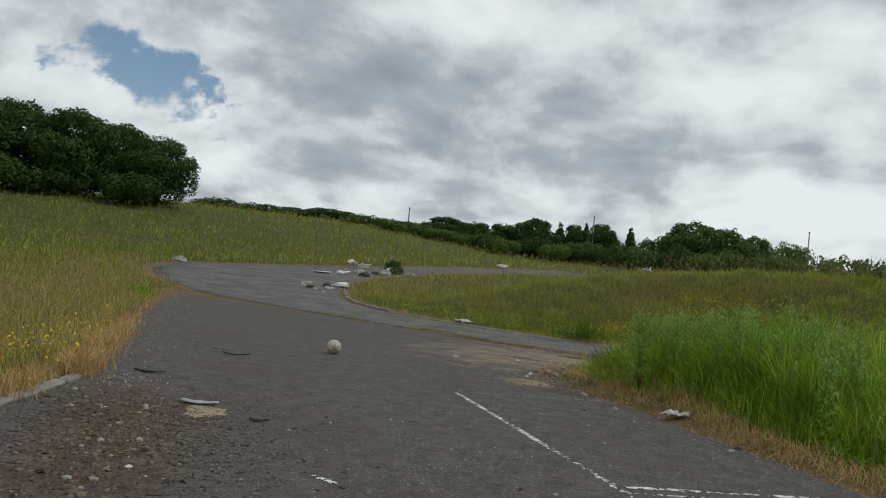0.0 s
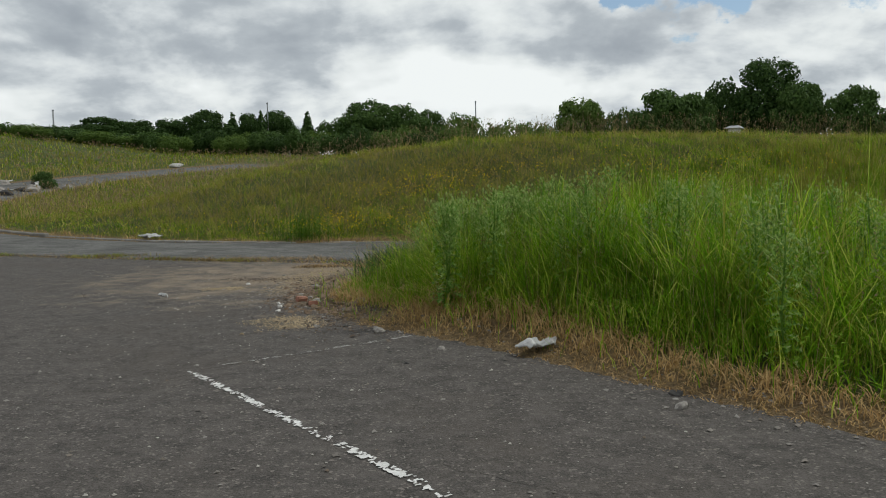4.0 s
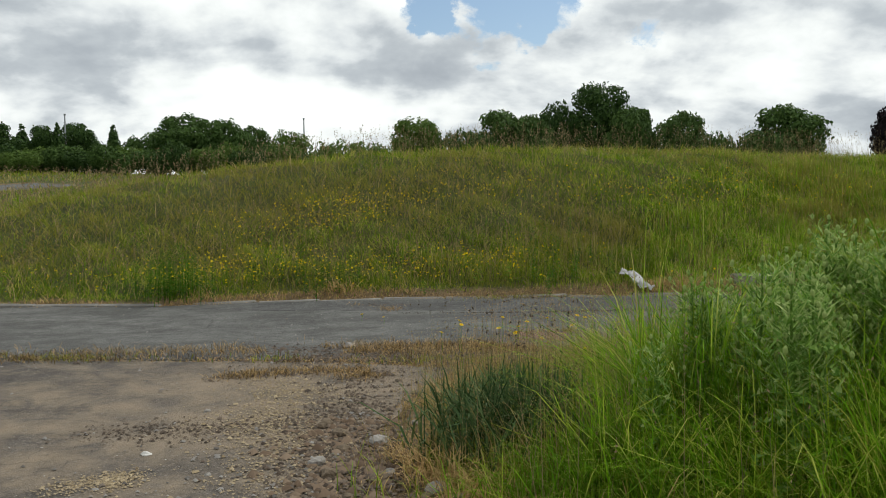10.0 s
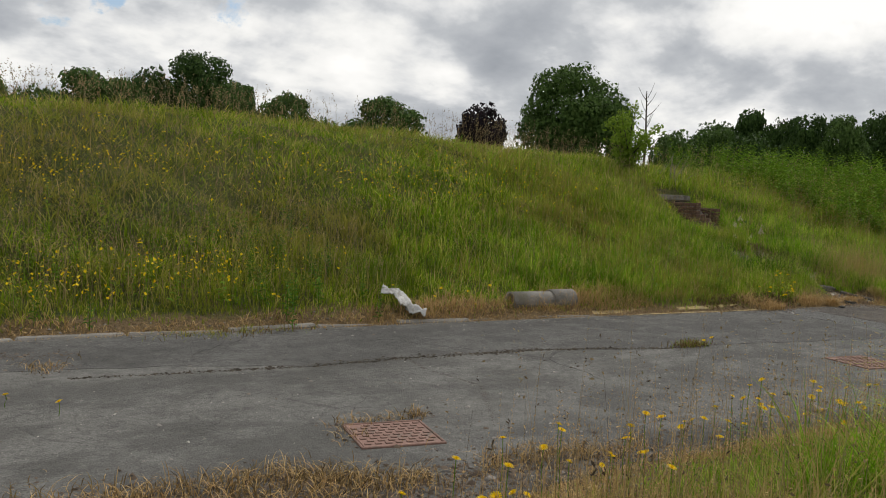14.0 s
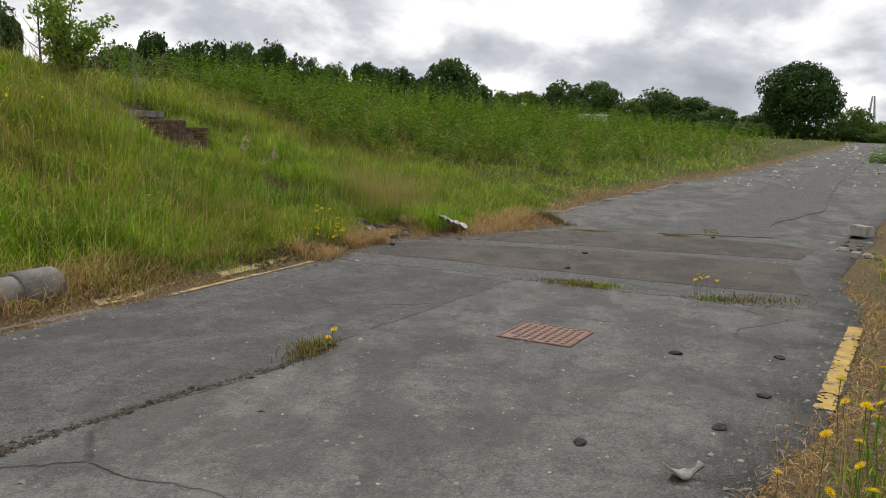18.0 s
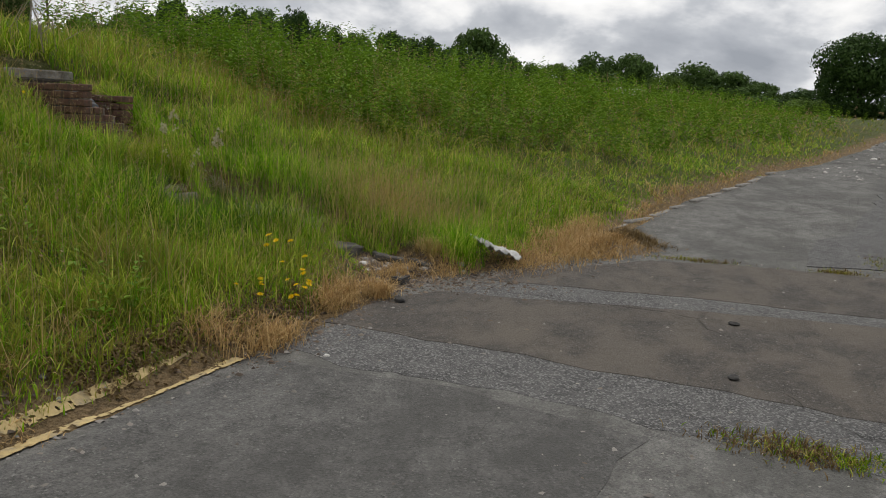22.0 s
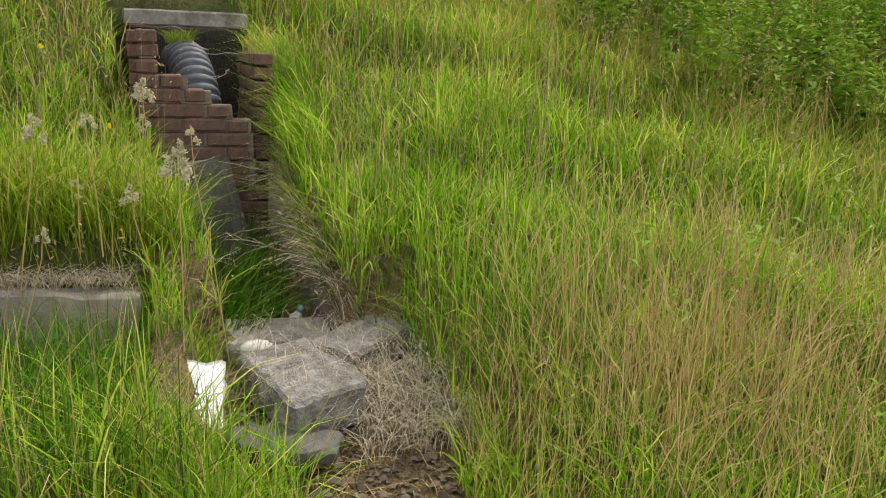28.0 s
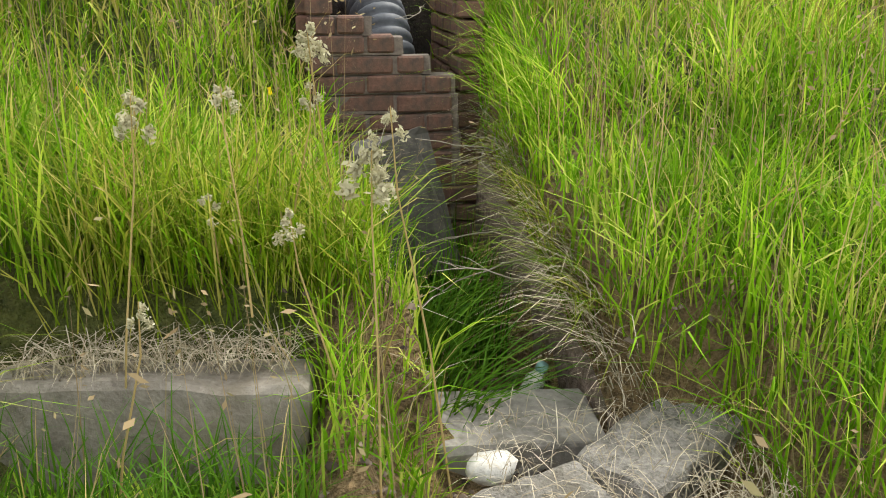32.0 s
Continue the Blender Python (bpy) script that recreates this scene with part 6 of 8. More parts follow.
# dark dirt heaped beside the west kerb
flat_poly("dirt_spill", [(-2.97, 0.62), (-2.3, -0.1), (-1.85, -0.4), (-1.2, -1.1), (-1.0, -1.5), (-1.35, -2.1), (-1.75, -2.3), (-2.1, -1.6), (-2.75, -0.9), (-3.3, -0.1), (-3.75, 0.6), (-3.75, 1.0)], 0.005, grain_mat("dark_dirt", (0.030, 0.024, 0.018), (0.085, 0.067, 0.051), 5, 45, bumpy=1.0, dist=0.03, stain=(0.12, 0.098, 0.075), stain_scale=2.5), "dark brown dirt spilt over the tarmac", "dirt", 0.09, 0.07)
spread("dirt_crumbs", [(-3.4, 0.55), (-2.9, 0.0), (-2.3, -0.6), (-1.8, -1.2), (-1.4, -1.8)], 8500, 0.26, 0.006, DIRT, "dark crumbs of earth and dead leaves", "dirt")
spread("edge_pebbles", [(-4.0, 0.9), (-4.6, 1.5), (-6.4, 3.4), (-10.7, 8.0), (-17.3, 15.2)], 1500, 0.22, 0.0045, PEBBLE, "pale pebbles along the overgrown kerb")
spread("dirt_pebbles", [(-3.3, 0.4), (-2.4, -0.5), (-1.5, -1.6)], 110, 0.32, 0.006, PEBBLE, "pale pebbles in the spilt dirt")
for i in range(34):
    px, py = -2.35 + 0.95 * math.sin(i * 2.4) * (0.2 + i / 34), -0.55 - 0.9 * math.sin(i * 2.4) * (0.2 + i / 34) + 0.3 * math.cos(i * 1.7)
    q = 0.014 + 0.022 * abs(math.sin(i * 3.1))
    thing("stone", rock(q, q * 0.75, q * 0.6, 400 + i, sub=1), EARTH if i % 3 else STONE, pose(px, py, max(gz(px, py), 0.0) + 0.002, 0, 0, i * 47), "small brown stone in the spilt dirt", "stone", "stones in the dirt")
# matted dead grass over the pull-in and along the joint of the road
for pts_, n_, jx, hh in (([(-2.95, 11.2), (-2.6, 11.3), (-2.1, 11.3), (-1.6, 11.15), (-1.9, 11.0)], 2600, 0.09, 0.05), ([(-5.2, 12.55), (-3.1, 12.42), (-1.9, 12.3), (-1.2, 12.0), (-0.4, 11.95)], 5200, 0.17, 0.075), ([(-12, 14.4), (-9, 13.6), (-5.2, 12.55)], 1500, 0.13, 0.05), ([(-1.7, 15.7), (-1.1, 15.6), (-1.3, 15.0)], 700, 0.08, 0.06), ([(-0.15, 12.5), (0.0, 12.95), (0.5, 12.85), (0.55, 12.95)], 420, 0.05, 0.06), ([(-1.6, 12.35), (-0.7, 12.25), (-0.3, 11.9), (0.5, 11.9), (1.3, 11.75)], 2400, 0.08, 0.09)):
    p_ = np.array(pts_)
    k = rng.random(n_) * (len(p_) - 1)
    i_ = k.astype(int)
    c_ = p_[i_] + (p_[i_ + 1] - p_[i_]) * (k - i_)[:, None] + rng.normal(0, 1, (n_, 2)) * jx
    g_ = patchy(c_[:, 0], c_[:, 1], 2.1, 0.4) > 0.34
    c_ = c_[g_]
    for c2, mat, lab in ((c_[::3], GRASS_DRY, "matted orange-brown dead grass on the tarmac"), (c_[1::3], GRASS_BROWN, "matted brown dead grass on the tarmac")):
        blades("matted_grass", c2[:, 0], c2[:, 1], hh * rng.uniform(0.4, 1.6, len(c2)), np.full(len(c2), 0.0045), np.clip(rng.normal(0.95, 0.35, len(c2)), 0.1, 1.35), mat, lab, "dry grass", z=rise(c2[:, 0], c2[:, 1]))
    spread("joint_earth", pts_, n_ // 2, jx * 1.1, 0.006, LITTER, "brown earth gathered in the tarmac joint", "earth")


# crumpled sacks and rags
def rag(name, path_pts, width, m, mat, label, category, seed=0, amp=0.05):
    """A crumpled cloth or sack: a folded sheet following a line over the ground."""
    bm = bmesh.new()
    nu, nv = 34, 20
    off = Vector((seed * 5.3, seed * 2.1, 0))
    pts = [Vector(p) for p in path_pts]
    grid = []
    for i in range(nu + 1):
        k = i / nu * (len(pts) - 1)
        j = min(int(k), len(pts) - 2)
        c = pts[j].lerp(pts[j + 1], k - j)
        d = (pts[j + 1] - pts[j]).normalized()
        s = d.cross(Vector((0, 0, 1))).normalized()
        wk = width * (0.7 + 0.75 * noise.noise(Vector((i * 0.11, seed * 1.7, 0.3))) + 0.3 * math.sin(math.pi * i / nu))
        row = []
        for q in range(nv + 1):
            b = q / nv - 0.5
            p = c + s * b * wk
            f = 1 - 2.4 * abs(noise.noise(p * 10 + off)) + 0.5 * (1 - 2.4 * abs(noise.noise(p * 23 + off)))
            f2 = abs(noise.noise(p * 6 + off * 2))
            z = amp * (0.7 - 1.8 * b * b) + amp * 0.55 * f + amp * 0.7 * (0.5 - f2)
            row.append(bm.verts.new(p + Vector((0.25 * amp * f, 0.25 * amp * f2, max(z, -0.01)))))
        grid.append(row)
    for i in range(nu):
        for q in range(nv):
            bm.faces.new((grid[i][q], grid[i + 1][q], grid[i + 1][q + 1], grid[i][q + 1]))
    ext = bmesh.ops.extrude_face_region(bm, geom=bm.faces[:])
    bmesh.ops.translate(bm, vec=(0, 0, -0.008), verts=[v for v in ext["geom"] if isinstance(v, bmesh.types.BMVert)])
    bmesh.ops.recalc_face_normals(bm, faces=bm.faces)
    return thing(name, bm, mat, m, label, category, smooth=True)


rag("rag", [(2.34, 16.28, 0.27), (2.47, 16.20, 0.24), (2.56, 16.08, 0.12), (2.63, 15.98, 0.06), (2.70, 15.93, 0.04)], 0.25, Matrix(), WHITE_SACK, "crumpled grey-white rag at the foot of the bank", "rag", 1, 0.07)
rag("plastic_sack", [(11.04, 14.76, 0.22), (11.08, 14.68, 0.18), (11.14, 14.58, 0.12), (11.22, 14.48, 0.08), (11.31, 14.39, 0.04)], 0.24, Matrix(), WHITE_SACK, "torn crumpled white plastic sack on rubble", "sack", 2, 0.05)
rag("plastic_bag", [(0.42, 4.68, 0.03), (0.52, 4.78, 0.04), (0.68, 4.8, 0.03)], 0.16, Matrix(), WHITE_SACK, "crumpled white plastic bag at the verge", "bag", 3, 0.06)
rag("cloth_scrap", [(-3.67, 7.60, 0.015), (-3.61, 7.57, 0.02), (-3.56, 7.52, 0.015)], 0.075, Matrix(), WHITE_SACK, "small crumpled pale glove-like rag on tarmac", "rag", 4, 0.06)
rag("plastic_bag", [(-8.5, 17.42, 0.06), (-8.2, 17.3, 0.08), (-7.9, 17.25, 0.05)], 0.25, Matrix(), WHITE_SACK, "flattened white plastic bag beside the kerb", "bag", 5, 0.07)

# the lost football
ball = empty("football", "worn old brown and black leather football", "ball", pose(-4.95, 5.95, 0.109, 20, 10, 30))
geo = bmesh.new()
bmesh.ops.create_icosphere(geo, subdivisions=4, radius=0.109)
part("seams", geo, SEAM, ball, "black worn seams", True)
ico = bmesh.new()
bmesh.ops.create_icosphere(ico, subdivisions=1, radius=1)
dirs = [v.co.normalized() for v in ico.verts]
ico.free()
faces_c = []
for i in range(12):
    for j in range(i + 1, 12):
        for k in range(j + 1, 12):
            if dirs[i].dot(dirs[j]) > 0.4 and dirs[i].dot(dirs[k]) > 0.4 and dirs[j].dot(dirs[k]) > 0.4:
                faces_c.append((dirs[i] + dirs[j] + dirs[k]).normalized())
for c, sides, rad in [(v, 5, 0.315) for v in dirs] + [(v, 6, 0.365) for v in faces_c]:
    q = c.to_track_quat("Z", "Y")
    b2 = bmesh.new()
    mid = b2.verts.new(c * 0.1135)
    ring = []
    for s in range(sides * 2):
        a = 2 * math.pi * s / (sides * 2)
        ring.append(b2.verts.new((c + (q @ Vector((math.cos(a), math.sin(a), 0))) * math.tan(rad)).normalized() * 0.1125))
    for s in range(sides * 2):
        b2.faces.new((mid, ring[s], ring[(s + 1) % (sides * 2)]))
    part("panel", b2, LEATHER, ball, "", True)

# ---- iron covers in the road ----


def cover(corners, label):
    c = np.array(corners)
    mid = c.mean(0)
    ex = c[1] - c[0]
    lx, ly = float(np.linalg.norm(c[1] - c[0]) + np.linalg.norm(c[2] - c[3])) / 2, float(np.linalg.norm(c[2] - c[1]) + np.linalg.norm(c[3] - c[0])) / 2
    yaw = math.degrees(math.atan2(ex[1], ex[0]))
    top = empty("manhole_cover", label, "manhole cover", pose(mid[0], mid[1], 0.006, 0, 0, yaw))
    part("plate", box(lx - 0.036, ly - 0.036, 0.02, (0, 0, -0.004), 0.004), RUST_IRON, top, "dirt-filled rusty plate")
    for sx, sy, c2 in ((lx, 0.014, (0, ly / 2 - 0.007)), (lx, 0.014, (0, -ly / 2 + 0.007)), (0.014, ly - 0.03, (lx / 2 - 0.007, 0)), (0.014, ly - 0.03, (-lx / 2 + 0.007, 0))):
        part("frame_bar", box(sx, sy, 0.022, (c2[0], c2[1], -0.001), 0.004), RUST_IRON, top)
    nx_, ny_ = 7, 8
    stud = bm_mesh("tread_stud", box((lx - 0.07) / nx_ * 0.62, (ly - 0.07) / ny_ * 0.5, 0.008, (0, 0, 0), 0.002), RUST_IRON)
    for i in range(nx_):
        for j in range(ny_):
            if (i, j) == (0, 7):
                continue
            o = part("tread_stud", stud, RUST_IRON, top)
            o.matrix_basis = pose((i + 0.5 + 0.5 * (j % 2) - nx_ / 2 - 0.25) * (lx - 0.07) / nx_, (j + 0.5 - ny_ / 2) * (ly - 0.07) / ny_, 0.009)
    return top


cover([(5.17, 12.32), (5.65, 12.21), (5.79, 12.68), (5.28, 12.83)], "rusty red-brown iron cover set in the road")
cover([(-0.15, 12.46), (0.34, 12.33), (0.47, 12.77), (-0.02, 12.92)], "rusty iron cover with weeds round its rim")

# ---- concrete pipe at the foot of the bank ----
SLAB_DIRTY = grain_mat("dirty_concrete", (0.14, 0.13, 0.115), (0.30, 0.28, 0.25), 6, 60, stain=(0.10, 0.09, 0.07), stain_scale=5)
pipe = empty("concrete_pipe", "old grey concrete drain pipe lying in grass", "pipe")


def ring_tube(p0, p1, r_out, r_in, sides=20):
    bm = bmesh.new()
    p0, p1 = Vector(p0), Vector(p1)
    q = (p1 - p0).to_track_quat("Z", "Y")
    loops = []
    for p, r in ((p0, r_in), (p0, r_out), (p1, r_out), (p1, r_in)):
        loops.append([bm.verts.new(p + q @ Vector((r * math.cos(2 * math.pi * k / sides), r * math.sin(2 * math.pi * k / sides), 0))) for k in range(sides)])
    for i in range(4):
        a, b = loops[i], loops[(i + 1) % 4]
        for k in range(sides):
            bm.faces.new((a[k], a[(k + 1) % sides], b[(k + 1) % sides], b[k]))
    bmesh.ops.recalc_face_normals(bm, faces=bm.faces)
    return bm


part("barrel", ring_tube((4.02, 16.05, 0.16), (4.75, 15.98, 0.15), 0.115, 0.075), KERB, pipe, "", True)
part("socket", ring_tube((4.62, 16.0, 0.15), (4.95, 15.96, 0.15), 0.14, 0.112), KERB, pipe, "wider broken socket end", True)
part("plug", ring_tube((4.04, 16.048, 0.16), (4.07, 16.045, 0.16), 0.078, 0.004), EARTH, pipe, "earth packed in the pipe")

# ---- concrete block and rubble where the road widens ----
thing("concrete_block", box(0.70, 0.26, 0.18, (0, 0, 0.06), 0.02, (6, 4, 0), 0.014, seed=5), STONE, pose(13.9, 8.75, 0.06, 0, 0, -22), "pale broken concrete block tipped on the verge", "concrete block")
for i in range(26):
    x, y = 13.2 + random.uniform(-2.2, 1.6), 9.0 + random.uniform(-0.7, 0.5)
    thing("rubble_stone", rock(random.uniform(0.03, 0.09), random.uniform(0.03, 0.07), random.uniform(0.02, 0.05), 60 + i), (STONE, EARTH, EARTH)[i % 3], pose(x, y, max(gz(x, y), 0.0) - 0.005, 0, 0, i * 33), "broken rubble beside the road", "rubble", "rubble at the verge")

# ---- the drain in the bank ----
MORTAR_DARK = grain_mat("dark_concrete", (0.040, 0.037, 0.033), (0.115, 0.105, 0.092), 5, 50)
SLAB_BROWN = grain_mat("brown_stained_concrete", (0.14, 0.12, 0.098), (0.29, 0.26, 0.22), 8, 70, bumpy=1.0, dist=0.012, stain=(0.17, 0.145, 0.11), stain_scale=5)
SLAB = grain_mat("lichened_slab", (0.085, 0.078, 0.070), (0.32, 0.30, 0.27), 20, 110, bumpy=1.0, dist=0.02, stain=(0.12, 0.108, 0.088), stain_scale=7)


def wall_z(a, b):
    p = gully(a, b)
    return gz(p[0], p[1])


GYAW = math.degrees(math.atan2(GA[1], GA[0]))
EARTH_WALL = grain_mat("pinkish_earth_wall", (0.085, 0.062, 0.052), (0.22, 0.165, 0.135), 6, 45, bumpy=1.0, dist=0.03, stain=(0.12, 0.095, 0.07), stain_scale=4)
drain = empty("drain_headwall", "broken brown brick drain headwall with concrete lintel", "headwall", pose(GO[0], GO[1], 0, 0, 0, GYAW))
tagged(drain, kind="structure")
BR, BH, BL = 0.10, 0.07, 0.21
brick_me = bm_mesh("brick", box(BL - 0.009, BR, BH - 0.009, (0, 0, 0), 0.007), BROWN_BRICK)
half_me = bm_mesh("brick", box(BL / 2 - 0.009, BR, BH - 0.009, (0, 0, 0), 0.007), BROWN_BRICK)
rb = random.Random(4)


def lay(x0, x1, b, courses, z_top, along=True):
    """Courses of bricks from z_top downwards, from x0 to x1 (x1 may change a course)."""
    for c in range(courses):
        z = z_top - BH * (c + 0.5)
        end = x1(c) if callable(x1) else x1
        x = x0
        first = c % 2
        while x < end - 0.05:
            l = BL / 2 if (first or end - x < BL * 0.75) else BL
            first = 0
            o = part("brick", half_me if l < BL * 0.75 else brick_me, BROWN_BRICK, drain)
            j = [rb.uniform(-0.004, 0.004) for _ in range(3)]
            if along:
                o.matrix_basis = pose(x + l / 2 + j[0], b + j[1] * 2.5, z + j[2], rb.uniform(-1.5, 1.5), rb.uniform(-1, 1), rb.uniform(-2, 2))
            else:
                o.matrix_basis = pose(b + j[1], x + l / 2 + j[0], z + j[2], rb.uniform(-1, 1), rb.uniform(-1, 1), 90 + rb.uniform(-1.5, 1.5))
            x += l


STEP_END = [-0.18, -0.18, -0.18, -0.03, 0.08, 0.18, 0.27, 0.28, 0.28, 0.29, 0.29, 0.30, 0.30, 0.30, 0.30]
lay(-0.285, lambda c: STEP_END[c], -0.02, 15, 1.425)
for c in range(15):
    part("mortar_bed", box(STEP_END[c] + 0.25, 0.084, 0.068, ((STEP_END[c] - 0.31) / 2 + 0.01, -0.016, 1.425 - BH * (c + 0.56)), 0.004, None, 0.003, seed=c), MORTAR, drain)
lay(0.06, 1.06, -0.275, 14, 1.42, False)
lay(0.10, 1.06, 0.335, 13, 1.33, False)
lay(0.285, 0.39, 0.42, 9, 1.27)
part("pier", box(0.15, 0.16, 0.20, (0.27, 1.2, 1.36), 0.012, None, 0.008), BROWN_BRICK, drain, "crumbling brown brick pier")
part("pier", box(0.12, 0.16, 0.20, (-0.28, 1.2, 1.36), 0.012, None, 0.008), BROWN_BRICK, drain, "crumbling brown brick pier")
lintel_bm = box(0.73, 0.22, 0.095, (0, 0, 0), 0.010)
bmesh.ops.subdivide_edges(lintel_bm, edges=lintel_bm.edges[:], cuts=4, use_grid_fill=True)
for v in lintel_bm.verts:
    v.co += v.co.normalized() * 0.008 * noise.noise(v.co * 16) + Vector((0, 0, -0.006 * noise.noise(v.co * 40)))
lintel = part("lintel", lintel_bm, SLAB_DIRTY, drain, "weathered grey concrete lintel")
lintel.matrix_basis = pose(0.0, 1.23, 1.505, 0, 0, -8)
# back wall and silt painted near black for the dark void under the lintel
part("back_wall", box(0.72, 0.07, 0.95, (0.03, 1.10, 0.98), 0.01), SHADED_SOIL, drain)
part("silt", box(0.50, 1.1, 0.4, (0.03, 0.66, 0.58), 0.03, None, 0.01), SHADED_SOIL, drain, "silt in the chamber, blackened for its shade")
# corrugated pipe poking out of the chamber
hose = empty("corrugated_pipe", "short bent grey-black corrugated plastic drain pipe", "pipe", pose(GO[0], GO[1], 0, 0, 0, GYAW))
pts, rad = [], []
for i in range(97):
    k = i / 96
    ang = -0.25 + 1.45 * k
    pts.append((-0.06 + 0.08 * k, 0.55 - 0.38 * math.sin(ang), 0.89 + 0.38 * math.cos(ang)))
    rad.append((0.98, 1.08, 1.13, 1.14, 1.14, 1.13, 1.08, 0.98)[i % 8])
part("pipe_wall", tube(pts, 0.10, 20, rad), PIPE_PLASTIC, hose, "", True)
part("pipe_mouth", ring_tube(pts[-1], tuple(np.array(pts[-1]) + np.array((0.0, -0.012, -0.04))), 0.115, 0.085), PIPE_PLASTIC, hose)

# side walls of the open channel and its sill
chan = empty("drain_channel", "narrow open concrete drain channel, overgrown inside", "drain channel", pose(GO[0], GO[1], 0, 0, 0, GYAW))
tagged(chan, kind="structure")


def channel_wall(a0, a1, seed):
    """A crumbling wall along the channel, its top following the bank."""
    bm = bmesh.new()
    rows = []
    for i in range(19):
        k = i / 18
        b = -1.47 + 1.40 * k
        a = a0 + (a1 - a0) * k
        top = 0.33 + 0.36 * k
        ring = []
        for da, z in ((0.0, 0.05), (0.0, 0.05 + (top - 0.05) * 0.35), (0.0, 0.05 + (top - 0.05) * 0.7), (0.008, top), (0.075, top - 0.01), (0.085, 0.05)):
            n_ = noise.noise(Vector((b * 6 + seed, z * 7, da * 9))) * 0.022
            ring.append(bm.verts.new((a + (da if seed % 2 else -da) + n_, b, z + n_ * 0.8)))
        rows.append(ring)
    for r0, r1 in zip(rows, rows[1:]):
        for j in range(6):
            bm.faces.new((r0[j], r0[(j + 1) % 6], r1[(j + 1) % 6], r1[j]))
    bm.faces.new(rows[0])
    bm.faces.new(rows[-1][::-1])
    bmesh.ops.recalc_face_normals(bm, faces=bm.faces)
    return bm


part("side_wall", channel_wall(0.42, 0.32, 1), EARTH_WALL, chan, "crumbling pinkish earth-stained wall", True)
part("side_wall", channel_wall(0.02, -0.22, 2), EARTH_WALL, chan, "crumbling pinkish earth-stained wall", True)
part("sill", box(0.40, 0.26, 0.2, (0.20, -1.39, 0.235), 0.016, (3, 1, 0), 0.008), SLAB_DIRTY, chan, "dirty grey concrete sill")
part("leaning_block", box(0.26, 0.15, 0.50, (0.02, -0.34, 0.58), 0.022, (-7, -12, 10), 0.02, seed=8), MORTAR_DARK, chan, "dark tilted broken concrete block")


def loc(a, b, z, yaw=0, rx=0, ry=0):
    return pose(*gully(a, b)[:2], z, rx, ry, GYAW + yaw)


def worn_slab(sx, sy, sz, seed, rough=0.03):
    """A broken slab with chipped edges and a pitted face."""
    bm = box(sx, sy, sz, (0, 0, 0), 0.012)
    bmesh.ops.subdivide_edges(bm, edges=bm.edges[:], cuts=7, use_grid_fill=True)
    off = Vector((seed * 3.3, seed, 0))
    for v in bm.verts:
        n_ = noise.noise(v.co * 7 + off) + 0.5 * noise.noise(v.co * 19 + off)
        v.co += Vector((v.co.x, v.co.y, 0)).normalized() * rough * n_ + Vector((0, 0, 0.010 * noise.noise(v.co * 24 + off) + 0.012 * noise.noise(v.co * 6 + off)))
    return bm


thing("concrete_slab", worn_slab(0.255, 0.42, 0.14, 3, 0.02), SLAB, loc(0.20, -1.94, 0.335, 17, 4, -4), "pale weathered concrete slab with dead straw on it", "slab")
thing("concrete_slab", worn_slab(0.40, 0.20, 0.10, 5, 0.035), SLAB, loc(0.49, -1.60, 0.33, 36, 3, -4), "pale weathered concrete slab with dead straw on it", "slab")
thing("concrete_kerb", worn_slab(0.62, 0.20, 0.30, 6, 0.012), SLAB_BROWN, loc(-0.58, -1.54, 0.420, -6, -9, 2), "long grey concrete block sunk in grass", "concrete block")
thing("dark_slab", worn_slab(0.40, 0.26, 0.09, 7), MORTAR_DARK, loc(0.36, -2.66, 0.155, 6, 3, 4), "dark broken paving slab with moss", "slab")
thing("dark_slab", worn_slab(0.20, 0.24, 0.05, 9, 0.06), MORTAR_DARK, loc(0.62, -3.0, 0.095, 40, 9, 5), "dark broken paving slab lying among rubble", "slab")
thing("dark_slab", worn_slab(0.24, 0.20, 0.05, 10, 0.05), MORTAR_DARK, loc(0.86, -3.2, 0.05, -10, 6, 6), "dark broken paving slab lying among rubble", "slab")
thing("dark_slab", worn_slab(0.26, 0.22, 0.05, 14, 0.05), MORTAR_DARK, loc(0.12, -2.2, 0.275, 20, 3, 2), "dark broken paving slab beside the pale slabs", "slab")
thing("white_board", worn_slab(0.20, 0.30, 0.012, 11, 0.022), WHITE_PAINT, loc(-0.13, -1.99, 0.365, -4, 18, 4), "torn flaking white board in the grass", "board")
thing("pale_stone", rock(0.065, 0.042, 0.03, 12), STONE_PALE, loc(0.10, -1.64, 0.345, 20), "smooth pale stone on the sill", "stone", smooth=True)
bottle = empty("plastic_bottle", "small cloudy bottle with faded green-blue cap in the drain", "bottle", loc(0.29, -1.12, 0.23, 30, 18, 14))
CLEAR = material("cloudy_plastic", 0.25)[0]
CLEAR.node_tree.nodes["Principled BSDF"].inputs["Base Color"].default_value = (0.70, 0.70, 0.66, 1)
CLEAR.node_tree.nodes["Principled BSDF"].inputs["Transmission Weight"].default_value = 0.2
CAP = grain_mat("blue_plastic", (0.16, 0.32, 0.30), (0.25, 0.42, 0.40), 9, 50, rough=0.5, bumpy=0.05)
part("bottle_body", tube([(0, 0, 0), (0, 0, 0.01), (0, 0, 0.07), (0, 0, 0.085), (0, 0, 0.10)], 0.029, 14, [0.85, 1, 1, 0.6, 0.45]), CLEAR, bottle, "", True)
